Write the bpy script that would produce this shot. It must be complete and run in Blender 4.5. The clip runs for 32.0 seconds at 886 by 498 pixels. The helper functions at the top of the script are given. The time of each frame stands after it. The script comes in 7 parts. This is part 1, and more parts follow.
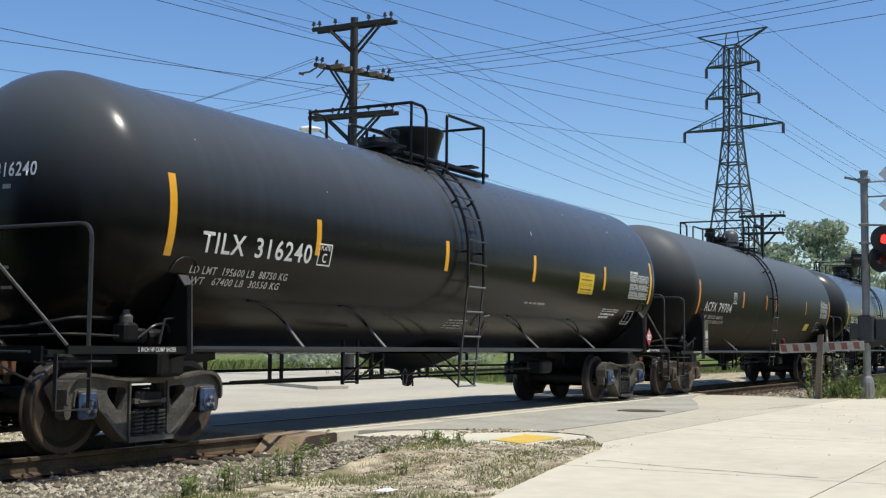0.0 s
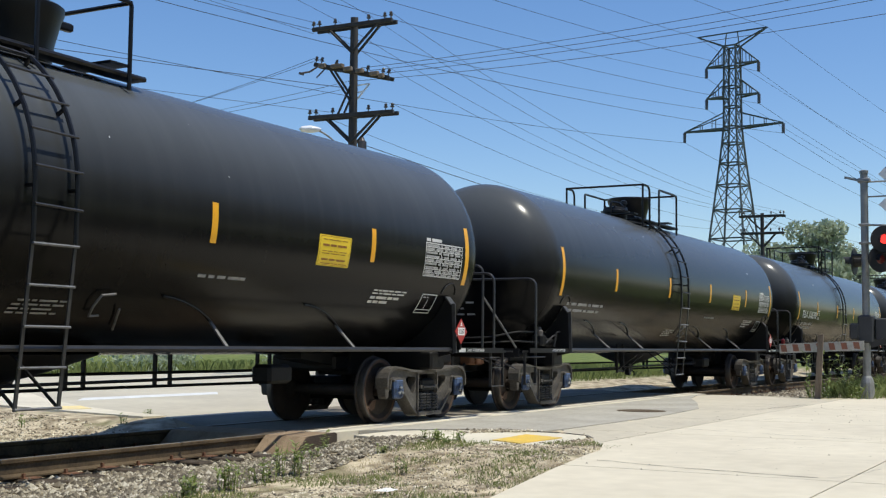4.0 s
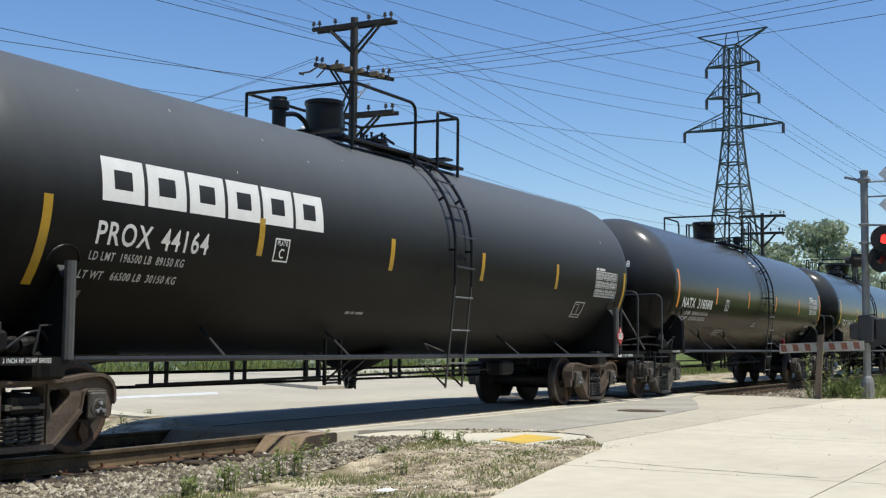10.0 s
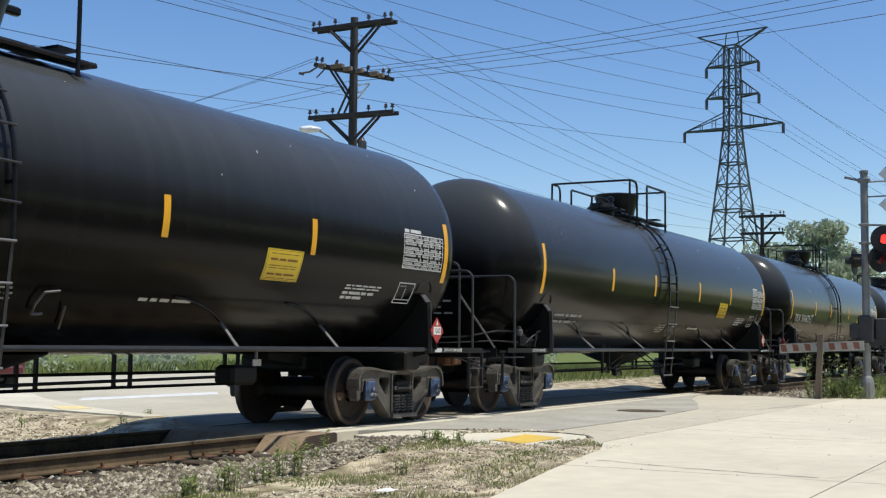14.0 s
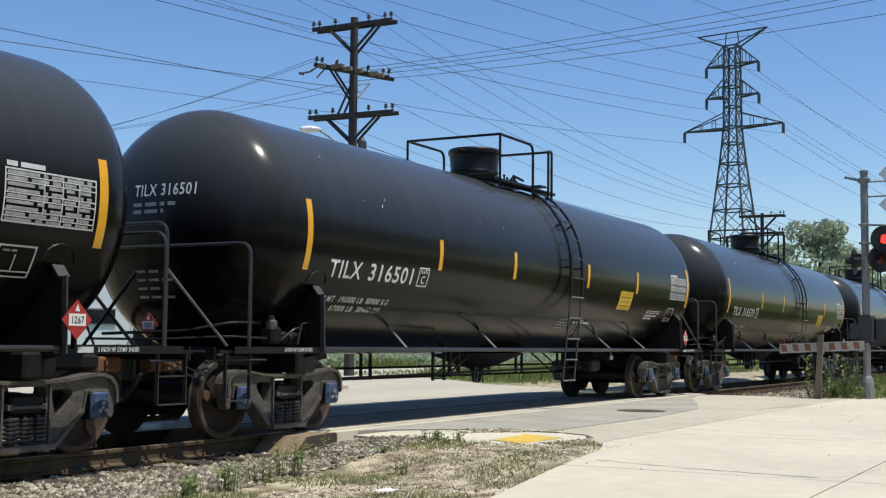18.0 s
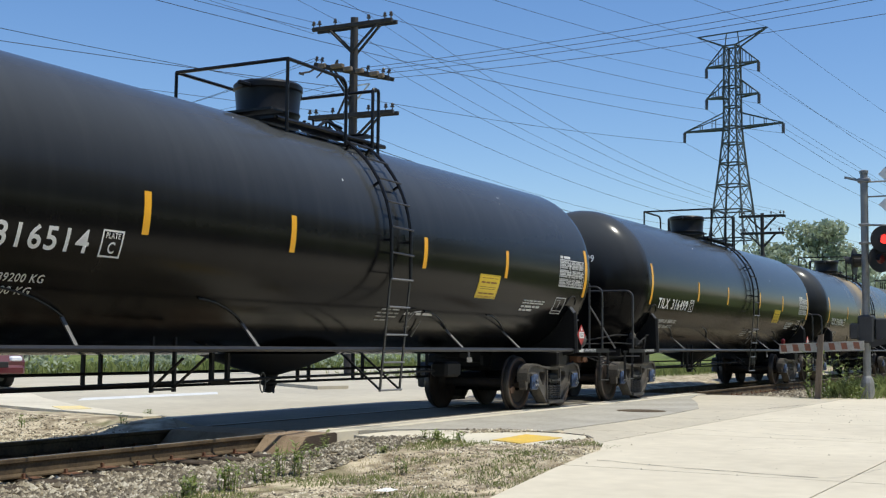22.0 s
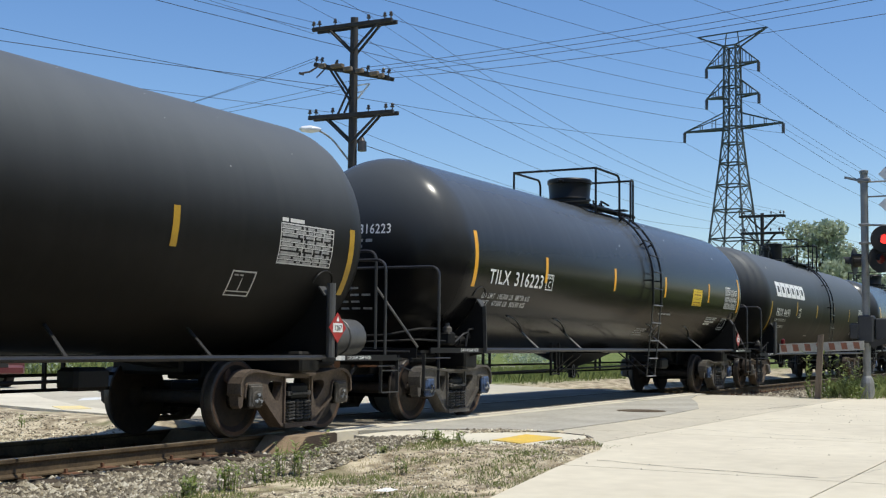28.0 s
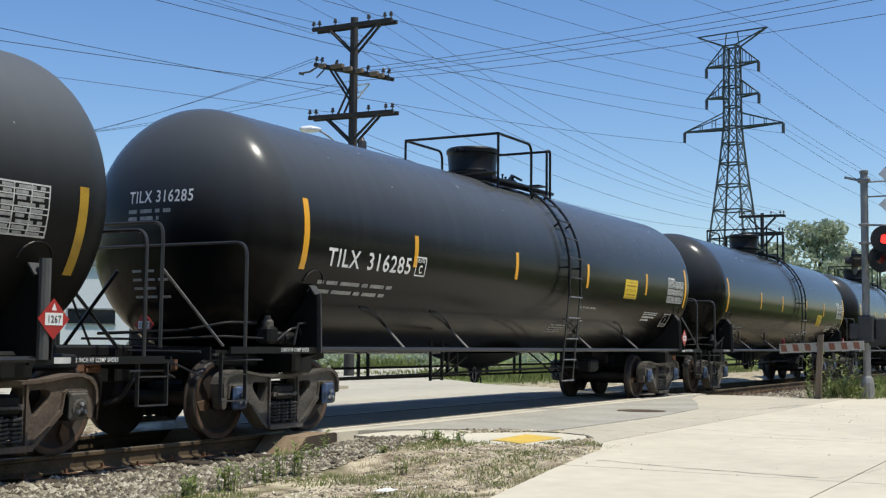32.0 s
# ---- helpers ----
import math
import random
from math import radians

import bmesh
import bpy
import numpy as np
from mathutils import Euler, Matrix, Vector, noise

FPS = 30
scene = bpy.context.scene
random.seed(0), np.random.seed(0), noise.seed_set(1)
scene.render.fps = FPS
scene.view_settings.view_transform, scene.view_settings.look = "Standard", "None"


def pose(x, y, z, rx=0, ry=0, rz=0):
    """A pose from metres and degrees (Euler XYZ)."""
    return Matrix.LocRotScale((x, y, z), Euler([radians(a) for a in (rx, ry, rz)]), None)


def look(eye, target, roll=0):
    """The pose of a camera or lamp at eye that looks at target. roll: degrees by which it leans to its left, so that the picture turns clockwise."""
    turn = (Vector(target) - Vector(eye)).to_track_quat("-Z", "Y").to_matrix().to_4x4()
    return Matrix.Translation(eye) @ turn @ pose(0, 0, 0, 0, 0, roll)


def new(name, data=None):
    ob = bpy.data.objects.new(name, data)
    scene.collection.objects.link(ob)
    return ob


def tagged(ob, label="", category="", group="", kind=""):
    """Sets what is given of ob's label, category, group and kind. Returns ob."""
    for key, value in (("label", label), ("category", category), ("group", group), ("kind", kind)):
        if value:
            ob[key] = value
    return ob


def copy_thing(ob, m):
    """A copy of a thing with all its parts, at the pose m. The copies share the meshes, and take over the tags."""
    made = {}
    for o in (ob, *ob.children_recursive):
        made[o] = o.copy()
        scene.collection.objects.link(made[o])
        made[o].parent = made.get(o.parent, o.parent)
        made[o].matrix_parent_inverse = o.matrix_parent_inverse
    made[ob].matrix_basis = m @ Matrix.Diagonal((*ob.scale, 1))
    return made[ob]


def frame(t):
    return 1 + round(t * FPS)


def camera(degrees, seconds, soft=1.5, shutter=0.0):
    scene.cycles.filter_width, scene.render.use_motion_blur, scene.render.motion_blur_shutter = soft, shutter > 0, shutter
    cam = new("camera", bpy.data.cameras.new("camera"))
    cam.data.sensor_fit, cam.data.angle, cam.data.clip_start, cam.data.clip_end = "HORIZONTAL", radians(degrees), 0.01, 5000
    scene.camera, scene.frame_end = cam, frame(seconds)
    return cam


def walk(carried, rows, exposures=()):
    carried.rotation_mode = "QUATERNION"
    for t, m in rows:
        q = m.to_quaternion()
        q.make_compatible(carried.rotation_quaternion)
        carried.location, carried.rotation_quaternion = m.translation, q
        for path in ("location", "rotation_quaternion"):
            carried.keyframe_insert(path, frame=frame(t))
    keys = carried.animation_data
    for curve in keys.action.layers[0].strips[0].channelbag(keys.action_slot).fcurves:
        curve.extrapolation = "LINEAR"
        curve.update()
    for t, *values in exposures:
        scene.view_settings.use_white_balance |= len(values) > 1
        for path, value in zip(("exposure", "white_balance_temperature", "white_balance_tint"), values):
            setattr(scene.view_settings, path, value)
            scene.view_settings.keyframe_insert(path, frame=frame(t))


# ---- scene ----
cam = camera(39.97, 32.0, soft=1.25)
EYE = (0.0, -9.82, 1.108)
AIM = (math.cos(radians(28.742)) * math.cos(radians(4.486)), math.sin(radians(28.742)) * math.cos(radians(4.486)), math.sin(radians(4.486)))
VIEW = look(EYE, [e + a for e, a in zip(EYE, AIM)], 0.57)
walk(cam, [(0.0, VIEW), (32.0, VIEW)])

# ---- light ----
SUN = Vector((0.03, -0.362, 0.93)).normalized()
world = bpy.data.worlds.new("world")
scene.world = world
world.use_nodes = True
sky = world.node_tree.nodes.new("ShaderNodeTexSky")
sky.sky_type, sky.sun_disc = "NISHITA", False
sky.sun_elevation = math.asin(SUN.z)
sky.sun_rotation = math.atan2(SUN.x, SUN.y)
sky.air_density, sky.dust_density, sky.ozone_density = 1.0, 0.5, 3.0
rich = world.node_tree.nodes.new("ShaderNodeHueSaturation")
rich.inputs["Hue"].default_value, rich.inputs["Saturation"].default_value = 0.506, 1.21
world.node_tree.links.new(sky.outputs[0], rich.inputs["Color"])
world.node_tree.links.new(rich.outputs[0], world.node_tree.nodes["Background"].inputs[0])
world.node_tree.nodes["Background"].inputs[1].default_value = 0.143
sun = new("sun", bpy.data.lights.new("sun", "SUN"))
sun.data.energy, sun.data.angle, sun.data.color = 4.2, radians(0.53), (1.0, 0.965, 0.845)
sun.matrix_basis = look((0, 0, 60), Vector((0, 0, 60)) - SUN)
scene.view_settings.exposure = 0.0


# ---- materials ----
def mat(name, base, rough=0.6, metal=0.0, dark=0.75, scale=6.0, bump=0.0, bump_scale=40.0, alt=None, emit=None, spec=0.5, stretch=None, coat=0.0):
    """A surface with two scales of variation between base and a second tone."""
    m = bpy.data.materials.new(name)
    m.use_nodes = True
    nt = m.node_tree
    b = nt.nodes["Principled BSDF"]
    b.inputs["Roughness"].default_value, b.inputs["Metallic"].default_value = rough, metal
    b.inputs["Specular IOR Level"].default_value = spec
    b.inputs["Coat Weight"].default_value = coat
    co = nt.nodes.new("ShaderNodeTexCoord")
    mp = nt.nodes.new("ShaderNodeMapping")
    nt.links.new(co.outputs["Object"], mp.inputs[0])
    if stretch:
        mp.inputs["Scale"].default_value = stretch
    n1, n2 = nt.nodes.new("ShaderNodeTexNoise"), nt.nodes.new("ShaderNodeTexNoise")
    n1.inputs["Scale"].default_value, n2.inputs["Scale"].default_value = scale, scale * 11
    n1.inputs["Detail"].default_value = n2.inputs["Detail"].default_value = 6
    for n in (n1, n2):
        nt.links.new(mp.outputs[0], n.inputs["Vector"])
    add = nt.nodes.new("ShaderNodeMath")
    add.operation = "MULTIPLY_ADD"
    nt.links.new(n1.outputs[0], add.inputs[0])
    add.inputs[1].default_value = 0.6
    sc = nt.nodes.new("ShaderNodeMath")
    sc.operation = "MULTIPLY"
    sc.inputs[1].default_value = 0.4
    nt.links.new(n2.outputs[0], sc.inputs[0])
    nt.links.new(sc.outputs[0], add.inputs[2])
    ramp = nt.nodes.new("ShaderNodeValToRGB")
    ramp.color_ramp.elements[0].position, ramp.color_ramp.elements[1].position = 0.36, 0.64
    second = alt if alt else [c * dark for c in base]
    ramp.color_ramp.elements[0].color = (*second, 1)
    ramp.color_ramp.elements[1].color = (*base, 1)
    nt.links.new(add.outputs[0], ramp.inputs[0])
    nt.links.new(ramp.outputs[0], b.inputs["Base Color"])
    if bump:
        bp = nt.nodes.new("ShaderNodeBump")
        n3 = nt.nodes.new("ShaderNodeTexNoise")
        n3.inputs["Scale"].default_value, n3.inputs["Detail"].default_value = bump_scale, 8
        nt.links.new(mp.outputs[0], n3.inputs["Vector"])
        nt.links.new(n3.outputs[0], bp.inputs["Height"])
        bp.inputs["Strength"].default_value, bp.inputs["Distance"].default_value = bump, 0.02
        nt.links.new(bp.outputs[0], b.inputs["Normal"])
    if emit:
        b.inputs["Emission Color"].default_value = (*emit[:3], 1)
        b.inputs["Emission Strength"].default_value = emit[3]
    return m


def tank_paint(name, base, rough, streak, dust=None, dust_sheen=0.1, spec=0.28):
    """Black tank paint with faint runs down the sides, and on one tank a cloud of spilt dust."""
    m = mat(name, base, rough, dark=0.65, scale=0.6, bump=0.015, bump_scale=1.5, spec=spec)
    nt = m.node_tree
    b = nt.nodes["Principled BSDF"]
    old = b.inputs["Base Color"].links[0].from_socket
    co = nt.nodes.new("ShaderNodeTexCoord")
    mp = nt.nodes.new("ShaderNodeMapping")
    mp.inputs["Scale"].default_value = (2.6, 0.25, 0.25)
    nt.links.new(co.outputs["Object"], mp.inputs[0])
    n = nt.nodes.new("ShaderNodeTexNoise")
    n.inputs["Scale"].default_value, n.inputs["Detail"].default_value = 2.0, 8
    info = nt.nodes.new("ShaderNodeObjectInfo")
    n.noise_dimensions = "4D"
    nt.links.new(info.outputs["Random"], n.inputs["W"])
    nt.links.new(mp.outputs[0], n.inputs["Vector"])
    mask = nt.nodes.new("ShaderNodeMapRange")
    mask.inputs["From Min"].default_value, mask.inputs["From Max"].default_value = 0.48, 0.8
    mask.inputs["To Max"].default_value = streak
    nt.links.new(n.outputs[0], mask.inputs["Value"])
    mix = nt.nodes.new("ShaderNodeMix")
    mix.data_type = "RGBA"
    nt.links.new(mask.outputs[0], mix.inputs[0])
    nt.links.new(old, mix.inputs[6])
    mix.inputs[7].default_value = (0.2, 0.19, 0.17, 1)
    out = mix.outputs[2]
    rr = nt.nodes.new("ShaderNodeMapRange")
    rr.inputs["To Min"].default_value, rr.inputs["To Max"].default_value = rough * 0.95, rough * 1.25
    nt.links.new(n.outputs[0], rr.inputs["Value"])
    nt.links.new(rr.outputs[0], b.inputs["Roughness"])
    # thin grey dust on the upper side, with sky sheen put into its colour
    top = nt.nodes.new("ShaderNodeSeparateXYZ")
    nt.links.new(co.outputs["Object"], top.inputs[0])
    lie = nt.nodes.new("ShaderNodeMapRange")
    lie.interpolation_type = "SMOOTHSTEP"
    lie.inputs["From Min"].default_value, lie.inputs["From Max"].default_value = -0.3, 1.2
    lie.inputs["To Max"].default_value = dust_sheen
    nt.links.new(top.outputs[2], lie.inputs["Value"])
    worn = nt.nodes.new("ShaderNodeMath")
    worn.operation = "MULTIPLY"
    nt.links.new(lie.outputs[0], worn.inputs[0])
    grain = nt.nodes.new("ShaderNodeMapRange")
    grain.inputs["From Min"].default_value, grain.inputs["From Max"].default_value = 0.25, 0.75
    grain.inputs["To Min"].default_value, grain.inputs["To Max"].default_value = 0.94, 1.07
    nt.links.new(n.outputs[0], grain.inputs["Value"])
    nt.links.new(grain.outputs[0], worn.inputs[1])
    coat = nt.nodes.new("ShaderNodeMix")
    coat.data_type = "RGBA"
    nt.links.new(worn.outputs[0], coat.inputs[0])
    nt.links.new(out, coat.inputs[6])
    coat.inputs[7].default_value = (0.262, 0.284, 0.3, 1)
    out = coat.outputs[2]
    if dust:
        sep = nt.nodes.new("ShaderNodeSeparateXYZ")
        nt.links.new(co.outputs["Object"], sep.inputs[0])
        def run(scale, detail, stretch):
            """Noise drawn out down the side like dried runs."""
            at = nt.nodes.new("ShaderNodeMapping")
            at.inputs["Scale"].default_value = stretch
            nt.links.new(co.outputs["Object"], at.inputs[0])
            node = nt.nodes.new("ShaderNodeTexNoise")
            node.inputs["Scale"].default_value, node.inputs["Detail"].default_value = scale, detail
            nt.links.new(at.outputs[0], node.inputs["Vector"])
            return node.outputs[0]

        def calc(op, a, c):
            node = nt.nodes.new("ShaderNodeMath")
            node.operation, node.use_clamp = op, op != "ADD"
            for i, v in enumerate((a, c)):
                if isinstance(v, (int, float)):
                    node.inputs[i].default_value = v
                else:
                    nt.links.new(v, node.inputs[i])
            return node.outputs[0]

        def span(src, a, c, e0, e1):
            node = nt.nodes.new("ShaderNodeMapRange")
            node.interpolation_type = "SMOOTHSTEP"
            for key, v in (("From Min", a), ("From Max", c), ("To Min", e0), ("To Max", e1)):
                node.inputs[key].default_value = v
            nt.links.new(src, node.inputs["Value"])
            return node.outputs[0]

        drips = run(5.5, 6, (1.0, 0.12, 0.12))
        blots = run(0.9, 6, (1.0, 0.6, 0.6))
        wob = nt.nodes.new("ShaderNodeMath")
        wob.operation = "MULTIPLY_ADD"
        wob.inputs[1].default_value = 1.1
        nt.links.new(blots, wob.inputs[0])
        nt.links.new(sep.outputs[0], wob.inputs[2])
        x = wob.outputs[0]
        body = calc("MULTIPLY", span(x, -2.4, 0.3, 0.0, 0.8), span(x, 0.75, 1.25, 1.0, 0.0))
        left_runs = calc("MULTIPLY", calc("MULTIPLY", span(x, -3.6, -2.4, 0.0, 1.0), span(x, -1.6, 0.2, 1.0, 0.0)), span(drips, 0.56, 0.64, 0.0, 0.35))
        right_runs = calc("MULTIPLY", calc("MULTIPLY", span(x, 0.9, 1.2, 0.0, 1.0), span(x, 3.8, 5.2, 1.0, 0.0)), span(drips, 0.52, 0.62, 0.04, 0.34))
        all_dust = calc("ADD", calc("ADD", body, left_runs), right_runs)
        up = nt.nodes.new("ShaderNodeMapRange")
        up.inputs["From Min"].default_value, up.inputs["From Max"].default_value = -0.7, 1.0
        nt.links.new(sep.outputs[2], up.inputs["Value"])
        mu = nt.nodes.new("ShaderNodeMath")
        mu.operation = "MULTIPLY"
        mu.use_clamp = True
        nt.links.new(all_dust, mu.inputs[0])
        nt.links.new(up.outputs[0], mu.inputs[1])
        mix2 = nt.nodes.new("ShaderNodeMix")
        mix2.data_type = "RGBA"
        nt.links.new(mu.outputs[0], mix2.inputs[0])
        nt.links.new(out, mix2.inputs[6])
        mix2.inputs[7].default_value = (*dust, 1)
        out = mix2.outputs[2]
        ro = nt.nodes.new("ShaderNodeMath")
        ro.operation = "MULTIPLY_ADD"
        ro.inputs[1].default_value = 0.5
        nt.links.new(mu.outputs[0], ro.inputs[0])
        nt.links.new(rr.outputs[0], ro.inputs[2])
        nt.links.new(ro.outputs[0], b.inputs["Roughness"])
    nt.links.new(out, b.inputs["Base Color"])
    return m


def stone_mix(name, k):
    """Crushed stone whose pieces differ in tone."""
    m = bpy.data.materials.new(name)
    m.use_nodes = True
    nt = m.node_tree
    b = nt.nodes["Principled BSDF"]
    b.inputs["Roughness"].default_value = 0.9
    geo = nt.nodes.new("ShaderNodeNewGeometry")
    r = nt.nodes.new("ShaderNodeValToRGB")
    e = r.color_ramp.elements
    e[0].position, e[0].color = 0.0, (0.07 * k, 0.058 * k, 0.042 * k, 1)
    e[1].position, e[1].color = 1.0, (0.6 * k, 0.55 * k, 0.45 * k, 1)
    for p, c in ((0.25, (0.14, 0.118, 0.086)), (0.45, (0.2, 0.168, 0.118)), (0.7, (0.31, 0.27, 0.195)), (0.88, (0.46, 0.415, 0.315))):
        stop = e.new(p)
        stop.color = (*[v * k for v in c], 1)
    nt.links.new(geo.outputs["Random Per Island"], r.inputs[0])
    nt.links.new(r.outputs[0], b.inputs["Base Color"])
    return m


def leaf_mat(name, base, alt, scale):
    """Leaves that glow a little with the light behind them."""
    m = mat(name, base, 0.6, alt=alt, scale=scale)
    nt = m.node_tree
    b = nt.nodes["Principled BSDF"]
    tr = nt.nodes.new("ShaderNodeBsdfTranslucent")
    nt.links.new(b.inputs["Base Color"].links[0].from_socket, tr.inputs["Color"])
    mx = nt.nodes.new("ShaderNodeMixShader")
    mx.inputs[0].default_value = 0.4
    nt.links.new(b.outputs[0], mx.inputs[1])
    nt.links.new(tr.outputs[0], mx.inputs[2])
    nt.links.new(mx.outputs[0], nt.nodes["Material Output"].inputs["Surface"])
    return m


